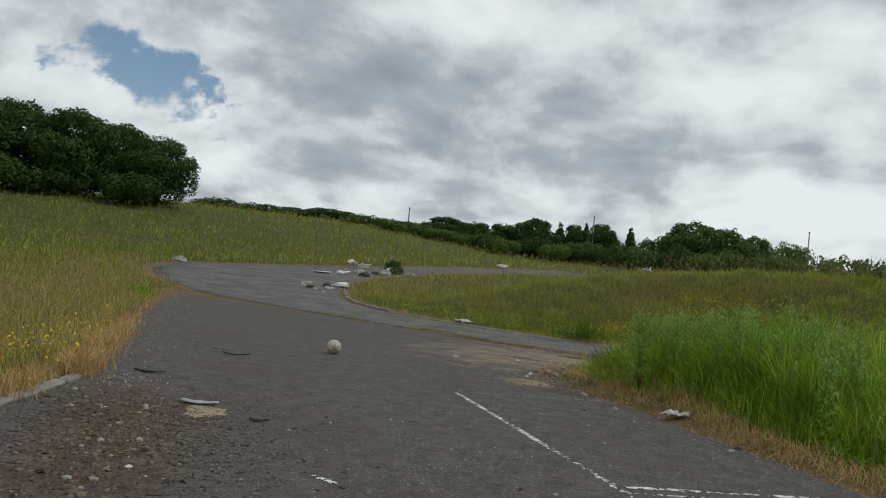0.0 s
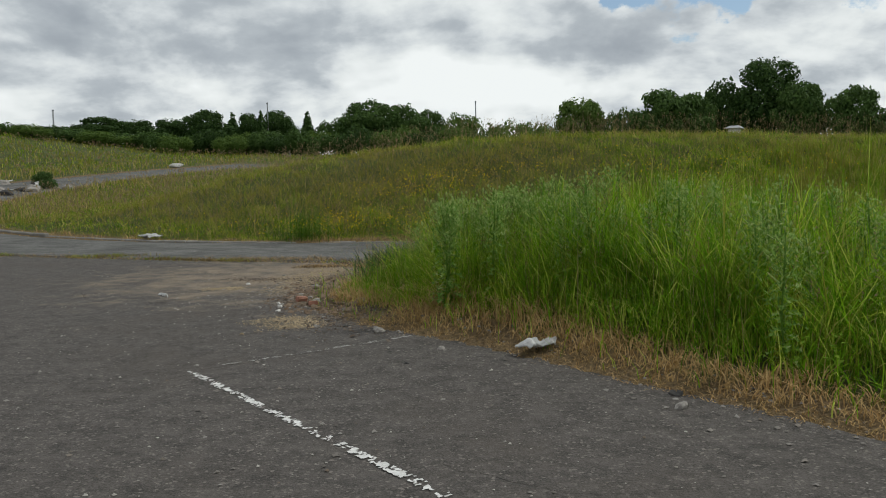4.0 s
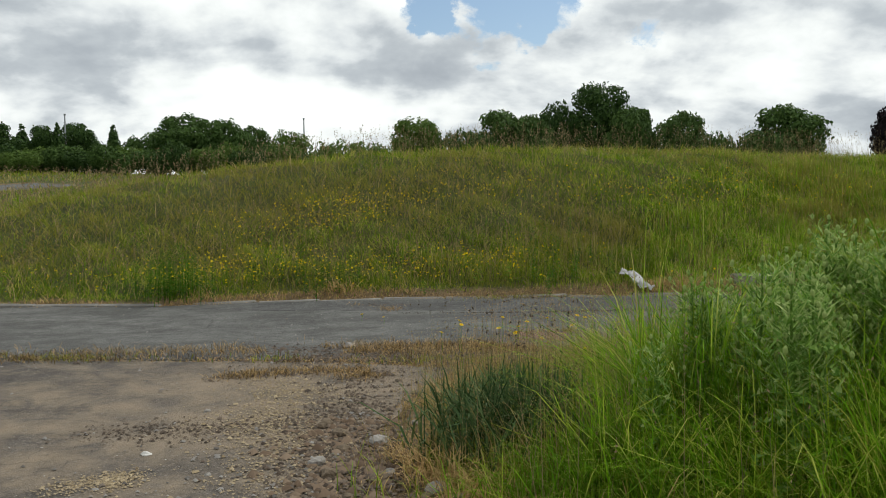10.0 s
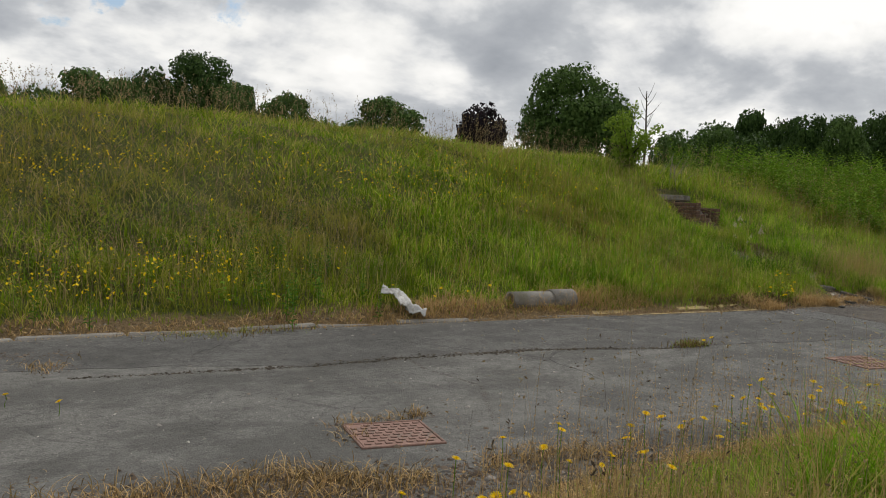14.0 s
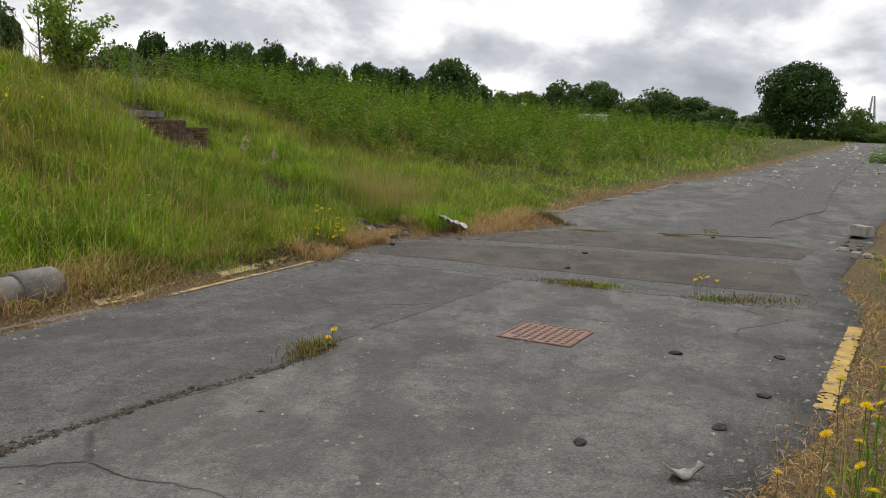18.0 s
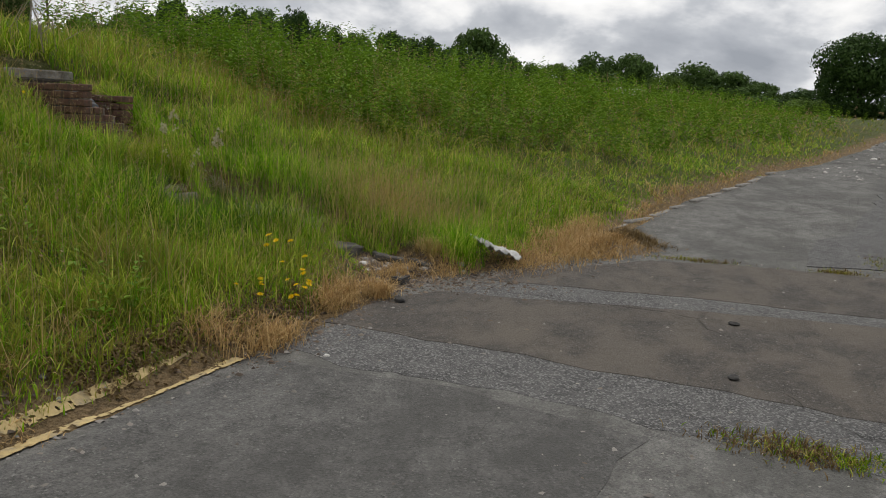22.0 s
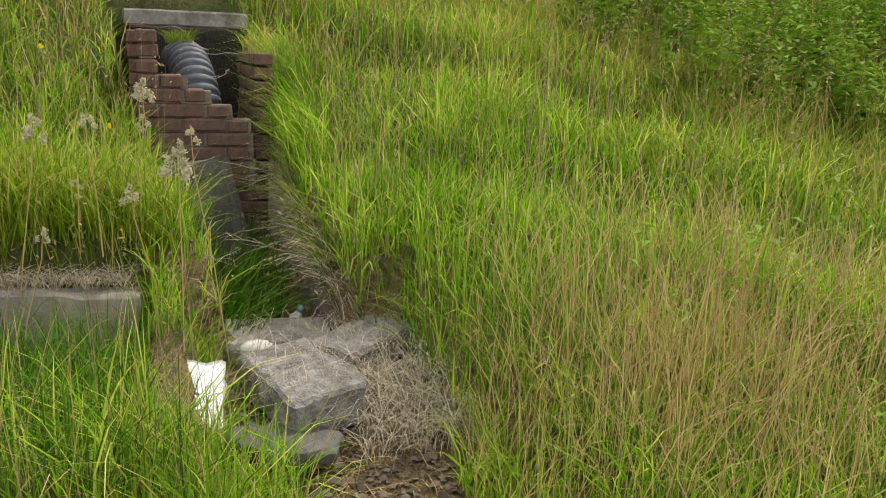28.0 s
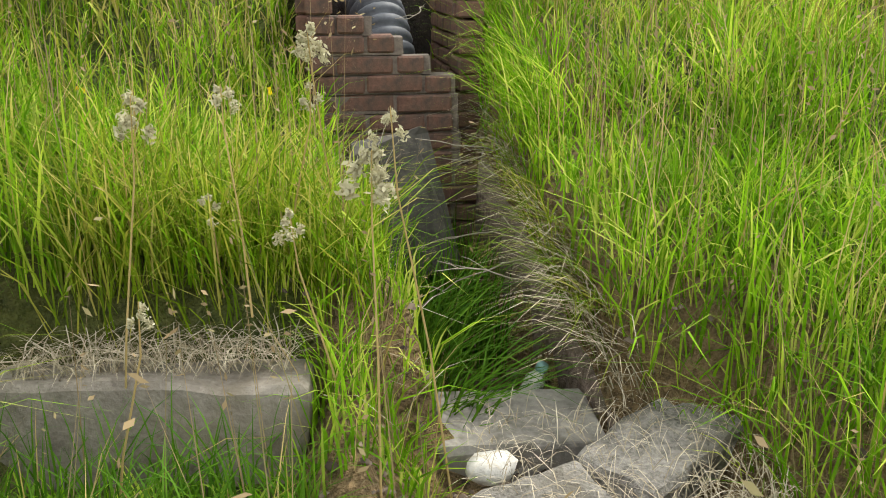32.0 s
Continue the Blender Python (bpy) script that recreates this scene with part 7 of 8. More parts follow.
part("cap", tube([(0, 0, 0.10), (0, 0, 0.12)], 0.017, 12), CAP, bottle, "faded green-blue cap", True)
for i, (a, b, s, m) in enumerate(((0.42, -2.9, 0.05, "p"), (0.30, -2.98, 0.06, "p"), (0.50, -3.08, 0.05, "p"), (0.28, -3.15, 0.05, "p"), (0.40, -3.12, 0.05, "s"), (0.22, -2.85, 0.05, "s"), (0.55, -3.22, 0.05, "s"), (1.06, -3.42, 0.065, "p"), (0.70, -3.3, 0.045, "s"), (0.14, -2.92, 0.06, "s"), (0.46, -2.95, 0.04, "s"), (0.02, -1.93, 0.035, "s"), (0.05, -2.0, 0.03, "s"), (0.36, -3.26, 0.05, "s"), (0.98, -3.5, 0.04, "s"), (2.3, -3.1, 0.05, "p"), (0.75, -2.85, 0.04, "s"), (0.18, -3.1, 0.04, "p"))):
    p = gully(a, b)
    thing("stone", rock(s * 0.75, s * 0.55, s * 0.4, 90 + i), STONE_PALE if m == "p" and i % 4 == 1 else STONE, pose(p[0], p[1], gz(p[0], p[1]) - 0.006, 0, 0, i * 61), "pale broken stone in the rubble" if m == "p" else "grey broken stone in the rubble", "stone", "rubble below the drain")
thing("dark_brick", box(0.22, 0.11, 0.05, (0, 0, 0.015), 0.014, (3, 2, 0), 0.012, seed=3), DARK_SCRAP, pose(10.06, 15.07, 0.01, 0, 0, 2), "dark broken brick at the road edge", "brick", "rubble below the drain")
thing("dark_brick", box(0.10, 0.06, 0.03, (0, 0, 0.01), 0.01, (3, 2, 0), 0.01, seed=6), DARK_SCRAP, pose(9.43, 14.86, 0.01, 0, 0, 10), "dark broken brick at the road edge", "brick", "rubble below the drain")

# dry twigs over the channel and bare stems behind the lintel
tw = random.Random(12)


def twig(l, r):
    """A thin wandering twig with a fork or two."""
    pts, p, d = [], Vector((0, 0, 0)), Vector((1, 0, 0.1))
    for i in range(11):
        pts.append(tuple(p))
        d = (d + Vector((0, tw.uniform(-0.35, 0.35), tw.uniform(-0.3, 0.24)))).normalized()
        p = p + d * l / 10
    bm = tube(pts, r, 5, [1 - 0.07 * i for i in range(11)])
    for k in (4, 7):
        q, e_, fork = Vector(pts[k]), Vector((0.7, tw.choice((-0.7, 0.7)), 0.2)), []
        for i in range(5):
            fork.append(tuple(q))
            e_ = (e_ + Vector((0, tw.uniform(-0.2, 0.2), tw.uniform(-0.3, 0.2)))).normalized()
            q = q + e_ * l * 0.07
        t = tube(fork, r * 0.55, 4, [1, 0.9, 0.8, 0.6, 0.4])
        me = bpy.data.meshes.new("tmp")
        t.to_mesh(me)
        t.free()
        bm.from_mesh(me)
        bpy.data.meshes.remove(me)
    return bm


for i in range(12):
    a0, b0 = (tw.uniform(0.28, 0.42), tw.uniform(-1.3, 0.1)) if i < 9 else (tw.uniform(0.05, 0.3), tw.uniform(0.2, 0.6))
    z0 = 0.40 + 0.34 * (b0 + 1.47) / 1.4 + tw.uniform(-0.05, 0.06) if i < 9 else 1.22 + tw.uniform(0, 0.12)
    thing("twig", twig(tw.uniform(0.25, 0.5), 0.0032), WOOD_GREY, loc(a0, b0, z0, tw.uniform(90, 270)), "thin dry grey twig over the drain", "twig", "twigs over the drain")
for i in range(16):
    a0 = tw.uniform(0.05, 0.62)
    l = tw.uniform(0.3, 0.7)
    thing("dry_stem", tube([(0, 0, 0), (tw.uniform(-0.06, 0.06), 0.03, l * 0.5), (tw.uniform(-0.15, 0.2), tw.uniform(-0.1, 0.1), l)], 0.006, 5, [1, 0.8, 0.4]), WOOD_GREY, loc(a0, 1.62 + tw.uniform(-0.1, 0.3), wall_z(a0, 1.66) - 0.02), "bare dry stem behind the lintel", "stem", "bare stems")


def local_tuft(name, a0, a1, b0, b1, n, h, mat, label, w=0.005, lean=0.5, z=None, slope=0.0, toward=None):
    a, b = rng.uniform(a0, a1, n), rng.uniform(b0, b1, n)
    x, y = GO[0] + a * GA[0] + b * GB[0], GO[1] + a * GA[1] + b * GB[1]
    hd = None if toward is None else math.radians(toward + GYAW) + rng.normal(0, 0.7, n)
    return blades(name, x, y, h * rng.uniform(0.4, 1.35, n), np.full(n, w), np.clip(rng.normal(lean, 0.25, n), 0.05, 1.25), mat, label, "grass", z=z + slope * (b - b0) if z is not None else None, heading=hd)


# the dim inside of the channel is painted by giving its grass darker green
local_tuft("channel_grass", -0.14, 0.30, -0.85, -0.15, 900, 0.36, GRASS_DEEP_SHADE, "lush grass inside the drain, coloured darker for its shade", 0.0045, 0.35, 0.15)
local_tuft("channel_grass_front", -0.02, 0.12, -1.42, -0.8, 200, 0.34, GRASS_DEEP_SHADE, "lush grass inside the drain, coloured darker for its shade", 0.006, 0.8, 0.24, 0.1, 0)
local_tuft("slab_straw", 0.05, 0.64, -2.1, -1.5, 520, 0.08, STRAW_GREY, "dead straw lying over the slabs", 0.002, 1.25, 0.395)
local_tuft("slab_edge_straw", 0.34, 0.66, -2.25, -1.75, 900, 0.20, STRAW_GREY, "dead straw matted at the slab edge", 0.003, 1.0)
local_tuft("wall_straw_east", 0.40, 0.54, -1.5, 0.1, 460, 0.22, STRAW_GREY, "dead grass hanging over the channel edge", 0.0035, 1.15, 0.40, 0.25, 200)
local_tuft("wall_grass_east", 0.40, 0.56, -1.35, -0.2, 420, 0.30, GRASS, "grass hanging over the edge of the drain", 0.0038, 1.0, 0.40, 0.25, 190)
local_tuft("wall_straw_west", -0.32, -0.08, -1.5, -0.2, 240, 0.26, STRAW_GREY, "dead grass hanging over the channel edge", 0.0035, 0.7, 0.36, 0.25)
local_tuft("pipe_tuft", -0.14, 0.0, 0.42, 0.58, 220, 0.11, GRASS, "small tuft of grass on the pipe", 0.003, 0.9, 1.36)
local_tuft("trodden_straw", 0.0, 0.95, -3.6, -2.1, 1500, 0.07, GRASS_DRY, "trodden dry grass among the rubble", 0.003, 1.15)
local_tuft("overhang_grass", -0.80, -0.12, -1.44, -1.15, 900, 0.36, GRASS, "yellow-green grass round the sunken concrete block", 0.0045, 0.6)
# darker green blades paint shade in front of the block
local_tuft("front_grass", -0.88, -0.27, -2.3, -1.70, 620, 0.25, GRASS_DEEP_SHADE, "grass in front of the sunken concrete block, coloured darker for shade", 0.0045, 0.45)
local_tuft("block_straw", -0.86, -0.30, -1.57, -1.44, 520, 0.10, STRAW_GREY, "dead straw lying on the concrete block", 0.0028, 1.42, 0.575)
local_tuft("corner_tussock", 0.90, 1.12, -3.25, -3.02, 420, 0.17, GRASS_STRAW, "small tussock of bleached grass in the rubble", 0.0035, 0.8)
local_tuft("bank_overhang", 0.40, 0.62, -0.5, 0.7, 620, 0.34, GRASS_LUSH, "lush grass leaning over the broken brickwork", 0.005, 0.85, None, 0.0, 190)
local_tuft("bank_straw", 0.34, 0.5, 0.2, 1.0, 240, 0.25, GRASS_STRAW, "dead grass beside the headwall", 0.0035, 0.9)


# cream plumes of cocksfoot beside the drain
def plume(x, y, z_top, seed, clumps=9, size=1.0):
    r = np.random.default_rng(seed)
    z0 = gz(x, y)
    h = z_top - z0
    top = empty("plume_grass", "flowering grass with fluffy cream seed head", "grass", pose(x, y, z0, 0, 0, seed * 77), "cream flowering grasses")
    part("stem", tube([(0.10, 0.03, -0.02), (0.06, 0.02, h * 0.4), (0.01, 0.0, h * 0.8), (0, 0, h)], 0.0022, 5, [1.2, 1, 0.8, 0.5]), GRASS_STRAW, top)
    co = []
    for i in range(clumps):
        k = i / clumps
        a = seed + i * 2.1
        out = (0.012 + 0.055 * (1 - k) * r.uniform(0.5, 1)) * size
        c = np.array([out * math.cos(a), out * math.sin(a), h - 0.115 * size * (1 - k) + r.uniform(-0.01, 0.01)])
        n = 52
        d = r.normal(0, 1, (n, 3)) * np.array([0.0085, 0.0085, 0.011]) * size * (1.2 - 0.5 * k)
        for q in d:
            u, w = r.normal(0, 1, 3), r.normal(0, 1, 3)
            u, w = u / np.linalg.norm(u) * 0.012 * size, w / np.linalg.norm(w) * 0.006 * size
            co += [c + q - u, c + q + w, c + q + u, c + q - w]
    part("seed_head", mesh_np("seed_head", np.array(co), [np.arange(len(co)).reshape(-1, 4)], CREAM), CREAM, top, "fluffy cream seed head")


for i, (px, py, pz, n_, sz) in enumerate(((10.20, 16.77, 1.05, 8, 0.95), (10.24, 16.78, 1.12, 4, 0.6), (10.23, 17.22, 1.24, 7, 0.8), (10.22, 17.18, 1.12, 4, 0.55), (9.85, 17.05, 1.13, 6, 0.75), (10.03, 17.16, 1.13, 5, 0.6), (10.08, 16.88, 0.93, 5, 0.55), (9.98, 17.12, 0.92, 4, 0.5), (9.80, 16.75, 0.85, 4, 0.45))):
    plume(px, py, pz, i + 3, n_, sz * 0.8)

n_ = 420
blades("sack_tuft", rng.normal(10.98, 0.13, n_), rng.normal(14.80, 0.09, n_), rng.uniform(0.2, 0.5, n_), np.full(n_, 0.005), np.clip(rng.normal(0.6, 0.3, n_), 0.05, 1.2), GRASS_LUSH, "green tuft of grass over the torn sack", "grass")

# ---- flowers and weeds ----
fr = random.Random(21)


def flower_head():
    bm = bmesh.new()
    for ring_, n, r, z in ((0, 14, 0.019, 0.003), (1, 10, 0.013, 0.007), (2, 6, 0.007, 0.009)):
        for i in range(n):
            a = 2 * math.pi * (i + 0.5 * ring_) / n
            ca, sa = math.cos(a), math.sin(a)
            w = 0.0042
            q = [(0.002 * ca - w * 0.4 * sa, 0.002 * sa + w * 0.4 * ca, 0.0), (0.002 * ca + w * 0.4 * sa, 0.002 * sa - w * 0.4 * ca, 0.0), (r * ca + w * sa * 0.5, r * sa - w * ca * 0.5, z), (r * ca - w * sa * 0.5, r * sa + w * ca * 0.5, z)]
            bm.faces.new([bm.verts.new(p) for p in q])
    return bm


HEAD = bm_mesh("flower_head", flower_head(), PETAL)
STEM = bm_mesh("flower_stem", tube([(0, 0, 0), (0.01, 0.0, 0.35), (-0.004, 0.006, 0.7), (0, 0, 1.0)], 0.0022, 5), WEED)


def hawkbit(x, y, h, size=1.0, z=None):
    z = max(gz(x, y), 0.0) if z is None else z
    top = empty("hawkbit", "yellow dandelion-like flower on a thin stem", "flower", pose(x, y, z, 0, 0, fr.uniform(0, 360)), "yellow flowers")
    s = part("flower_stem", STEM, WEED, top, "thin green stem")
    s.matrix_basis = Matrix.LocRotScale((0, 0, 0), Euler((0, 0, 0)), (0.9, 0.9, h))
    o = part("flower_head", HEAD, PETAL, top, "bright yellow petals")
    o.matrix_basis = Matrix.LocRotScale((0, 0, h), Euler((fr.uniform(-0.6, 0.6), fr.uniform(-0.6, 0.6), 0)), (size, size, size))
    return top


for c, sx, sy, n, h0, h1 in (((1.9, 11.3), 0.9, 0.2, 44, 0.15, 0.42), ((3.4, 11.1), 0.8, 0.22, 40, 0.12, 0.4), ((0.4, 11.2), 0.5, 0.18, 10, 0.2, 0.4), ((-0.5, 10.3), 0.5, 0.5, 8, 0.25, 0.5), ((8.62, 15.33), 0.16, 0.09, 14, 0.10, 0.24), ((8.92, 15.55), 0.10, 0.08, 6, 0.15, 0.3), ((10.5, 14.82), 0.09, 0.05, 5, 0.12, 0.2),
                           ((7.74, 12.6), 0.07, 0.07, 3, 0.12, 0.2), ((7.6, 11.3), 0.12, 0.1, 5, 0.1, 0.18), ((13.3, 9.35), 0.25, 0.2, 9, 0.15, 0.35), ((4.65, 13.76), 0.06, 0.03, 2, 0.06, 0.08), ((4.9, 10.95), 0.3, 0.12, 6, 0.15, 0.3), ((13.2, 9.0), 0.5, 0.3, 8, 0.15, 0.3), ((3.3, 16.1), 0.6, 0.1, 7, 0.1, 0.25), ((0.6, 16.45), 0.5, 0.08, 6, 0.1, 0.2),
                           ((-2.95, 13.2), 0.14, 0.12, 12, 0.08, 0.2), ((-0.7, 13.0), 0.4, 0.25, 9, 0.08, 0.22), ((-1.5, 14.1), 0.1, 0.1, 2, 0.08, 0.12), ((0.0, 11.6), 0.7, 0.25, 16, 0.15, 0.4), ((-0.9, 10.9), 0.35, 0.3, 10, 0.25, 0.5), ((-5.4, 0.6), 0.3, 0.8, 10, 0.15, 0.4)):
    for i in range(n):
        px, py = fr.gauss(c[0], sx), fr.gauss(c[1], sy)
        if h1 < 0.2 or float(edge_dist(np.array([px]), np.array([py]))[0]) > 0.05:
            hawkbit(px, py, fr.uniform(h0, h1), fr.uniform(0.85, 1.25))


def specks(name, x, y, h, size, mat, label):
    """Drifts of small flowers among the grass."""
    n = len(x)
    z = ground_z(x, y) + h
    d1, d2 = rng.normal(0, 1, (n, 3)), rng.normal(0, 1, (n, 3))
    d1[:, 2] *= 0.4
    d1 /= np.linalg.norm(d1, axis=1, keepdims=True)
    d2 /= np.linalg.norm(d2, axis=1, keepdims=True)
    c, s = np.stack([x, y, z], -1), size[:, None]
    q = np.stack([c - d1 * s, c + d2 * s, c + d1 * s, c - d2 * s], 1)
    return tagged(new(name, mesh_np(name, q.reshape(-1, 3), [np.arange(n * 4).reshape(n, 4)], mat)), label, "flowers", kind="stuff")


drift = [((-1.2, 17.2), 1.0, 0.35, 320), ((0.6, 17.3), 0.8, 0.3, 220), ((-3.6, 17.5), 0.9, 0.4, 420), ((-2.6, 19.6), 0.9, 0.4, 420), ((0.3, 20.2), 1.3, 0.5, 380), ((-1.5, 19.8), 0.8, 0.4, 260), ((4.5, 19.6), 1.6, 0.5, 260), ((7.0, 19.0), 1.3, 0.5, 200), ((-6, 17.9), 1.4, 0.5, 180), ((-6.2, 2.2), 0.6, 0.8, 240), ((-8.0, 5.0), 0.8, 0.8, 220), ((-5.0, 0.4), 0.35, 0.6, 200), ((-4.2, -0.6), 0.3, 0.5, 120)]
xs = np.concatenate([rng.normal(c[0], a, n) for c, a, b, n in drift])
ys = np.concatenate([rng.normal(c[1], b, n) for c, a, b, n in drift])
ok_ = edge_dist(xs, ys) > 0.1
xs, ys = xs[ok_], ys[ok_]
specks("flower_drift", xs, ys, rng.uniform(0.12, 0.4, len(xs)), rng.uniform(0.009, 0.021, len(xs)), PETAL, "small yellow wild flowers among the grass")


def weeds(name, x, y, h, leaf, n_leaf, mat, label, category="weeds"):
    """Broad-leaved plants: leaves spiralling up a stem."""
    n = len(x)
    z = ground_z(x, y)
    k = np.tile(np.linspace(0.12, 1, n_leaf), n)
    i = np.repeat(np.arange(n), n_leaf)
    az = rng.uniform(0, 6.28, n)[i] + np.tile(np.arange(n_leaf) * 2.4, n) + rng.normal(0, 0.3, n * n_leaf)
    s = leaf[i] * (1.15 - 0.6 * k) * rng.uniform(0.7, 1.2, n * n_leaf)
    base = np.stack([x[i] + rng.normal(0, 0.01, len(i)), y[i] + rng.normal(0, 0.01, len(i)), z[i] + h[i] * k], -1)
    out = np.stack([np.cos(az), np.sin(az), rng.uniform(0.1, 0.8, len(i))], -1)
    sd = np.stack([-np.sin(az), np.cos(az), np.zeros(len(i))], -1)
    tip = base + out * s[:, None] - np.array([0, 0, 1]) * (s * 0.35)[:, None]
    mid = base + out * (s * 0.5)[:, None]
    q = np.stack([base, mid + sd * (s * 0.27)[:, None], tip, mid - sd * (s * 0.27)[:, None]], 1)
    st = np.stack([np.stack([x - 0.004, y, z], -1), np.stack([x + 0.004, y, z], -1), np.stack([x, y, z + h], -1)], 1)
    m = len(i)
    return tagged(new(name, mesh_np(name, np.concatenate([q.reshape(-1, 3), st.reshape(-1, 3)]), [np.arange(m * 4).reshape(m, 4), m * 4 + np.arange(n * 3).reshape(n, 3)], mat)), label, category, kind="stuff")


x, y = scatter(46, 9, 110)
bank, west, verge, u, v = zones(x, y)
sel = bank & (u > 9.5) & (u > 10.8 + rng.normal(0, 0.3, len(x))) & (v - veer(u) > 19.0 - 0.22 * np.clip(u - 11, 0, 7.0)) & (v - veer(u) < 25.5) & (edge_dist(x, y) > 1.2) & (rng.random(len(x)) < sst(18.6, 19.8, v - veer(u) + 0.22 * np.clip(u - 11, 0, 7.0)) * (0.55 + 0.45 * patchy(x, y, 0.8, 3.0))) & ~drain_gap(x, y)
x, y = x[sel], y[sel]
dd = path_dist(x, y)
weeds("nettle_bed", x, y, rng.uniform(0.35, 0.95, len(x)), rng.uniform(0.075, 0.12, len(x)) * (1 + dd / 40), 20, NETTLE, "dense bed of green nettles and docks on the bank")
x, y = scatter(34, 6, 45)
bank, west, verge, u, v = zones(x, y)
sel = (edge_dist(x, y) > 0.5) & ~drain_gap(x, y) & (path_dist(x, y) > 1.8) & (np.hypot(x - 10.3, y - 17.2) > 1.6) & ((bank & (v < 19)) | verge | west) & (rng.random(len(x)) < 0.4 * patchy(x, y, 1.3, 5.0) + 0.08)
x, y = x[sel], y[sel]
weeds("broad_weeds", x, y, rng.uniform(0.15, 0.5, len(x)), rng.uniform(0.04, 0.09, len(x)), 12, WEED, "scattered broad-leaved weeds among the grass")
n_ = 1500
x, y = np.where(rng.random(n_) < 0.5, rng.normal(-1.18, 0.15, n_), rng.normal(-0.90, 0.14, n_)), rng.normal(8.6, 0.2, n_)
blades("bushy_weed", x, y, rng.uniform(0.25, 0.62, n_), np.full(n_, 0.013), np.clip(rng.normal(0.55, 0.3, n_), 0.05, 1.2), WEED_DARK, "dark grey-green bushy weed at the corner of the verge", "weeds")
n_ = 900
x, y = rng.normal(-0.1, 0.2, n_), rng.normal(8.95, 0.26, n_)
blades("lush_tuft", x, y, rng.uniform(0.4, 0.95, n_), np.full(n_, 0.004), np.clip(rng.normal(0.5, 0.25, n_), 0.05, 1.1), GRASS_LUSH, "bright yellow-green tuft of tall lush grass", "grass")
# bushy weeds at the foot of the bank, and others at the foot of the bank
for cx_, cy_, sd_, n_, hh in ((-4.4, 16.75, 0.35, 60, 0.75), (-2.2, 17.0, 0.4, 30, 0.5), (1.5, 17.2, 0.6, 40, 0.5)):
    weeds("bushy_weed", rng.normal(cx_, sd_, n_), rng.normal(cy_, sd_, n_), rng.uniform(0.6, 1.1, n_) * hh, np.full(n_, 0.06), 24, GRASS_DEEP_SHADE, "dark green bushy weed clump", "weeds")


tips = []


def thistle_parts(seed):
    r = np.random.default_rng(seed)
    bmx = tube([(0, 0, 0), (0.02, 0.01, 0.4), (-0.01, 0.02, 0.8), (0.0, 0.0, 1.0)], 0.009, 6, [1.2, 1, 0.8, 0.5])
    co, fc, n = [], [], 0
    for i in range(44):
        k = 0.08 + 0.9 * i / 44
        a = i * 2.4 + r.uniform(-0.3, 0.3)
        l = 0.155 * (1.1 - 0.5 * k) * r.uniform(0.8, 1.2)
        o = np.array([math.cos(a), math.sin(a), 0.0])
        s = np.array([-math.sin(a), math.cos(a), 0.0])
        spine = [np.array([0, 0, k]) + o * l * t + np.array([0, 0, l * (0.7 * t - 0.75 * t * t)]) for t in np.linspace(0, 1, 7)]
        for j in range(6):
            w = l * 0.20 * math.sin(math.pi * (j + 0.8) / 7)
            for sg in (1, -1):
                tipv = (spine[j] + spine[j + 1]) / 2 + s * sg * w * 1.5 + np.array([0, 0, r.uniform(-0.01, 0.03)])
                co += [spine[j], spine[j + 1], tipv]
                fc.append((n, n + 1, n + 2))
                n += 3
    def frond(root, o, s, l):
        nonlocal n
        mid_, tip_ = root + o * l * 0.45 + s * l * 0.055, root + o * l
        co.extend([root, mid_, tip_, root, tip_, root + o * l * 0.45 - s * l * 0.055])
        fc.extend([(n, n + 1, n + 2), (n + 3, n + 4, n + 5)])
        n += 6
    tips.clear()
    for bi in range(9):
        a = bi * 2.4 + 0.4
        k0 = 0.42 + 0.055 * bi
        l0 = 0.34 - 0.02 * bi
        o = np.array([math.cos(a) * 0.62, math.sin(a) * 0.62, 0.85])
        for j in range(15):
            p = np.array([0, 0, k0]) + o * l0 * (j + 1) / 15
            a2 = a + j * 2.4
            oo = np.array([math.cos(a2), math.sin(a2), 0.55])
            frond(p, oo, np.array([-math.sin(a2), math.cos(a2), 0.0]), 0.125 * (1.15 - 0.055 * j))
        tips.append(tuple(np.array([0, 0, k0]) + o * l0 * 1.04))
    leaves = mesh_np("leaves", np.array(co), [np.array(fc)], THISTLE)
    hd = bmesh.new()
    bmesh.ops.create_icosphere(hd, subdivisions=1, radius=0.011)
    for v in hd.verts:
        v.co.z *= 1.5
    return bm_mesh("stem", bmx, THISTLE, True), leaves, bm_mesh("bud", hd, THISTLE)


T_STEM, T_LEAF, T_BUD = thistle_parts(3)


def thistle(x, y, h, yaw):
    top = empty("thistle", "grey-green spiny thistle plant with closed buds", "thistle", Matrix.LocRotScale((x, y, gz(x, y) - 0.02), Euler((fr.uniform(-0.1, 0.1), fr.uniform(-0.1, 0.1), yaw)), (h * 0.9, h * 0.9, h)), "thistles")
    for nm, me in (("stem", T_STEM), ("leaves", T_LEAF)):
        o = new(nm, me)
        o.parent = top
    for tip_at in tips[2:] + [(0, 0, 1.01)]:
        o = new("bud", T_BUD)
        o.parent = top
        o.location = tip_at
    return top


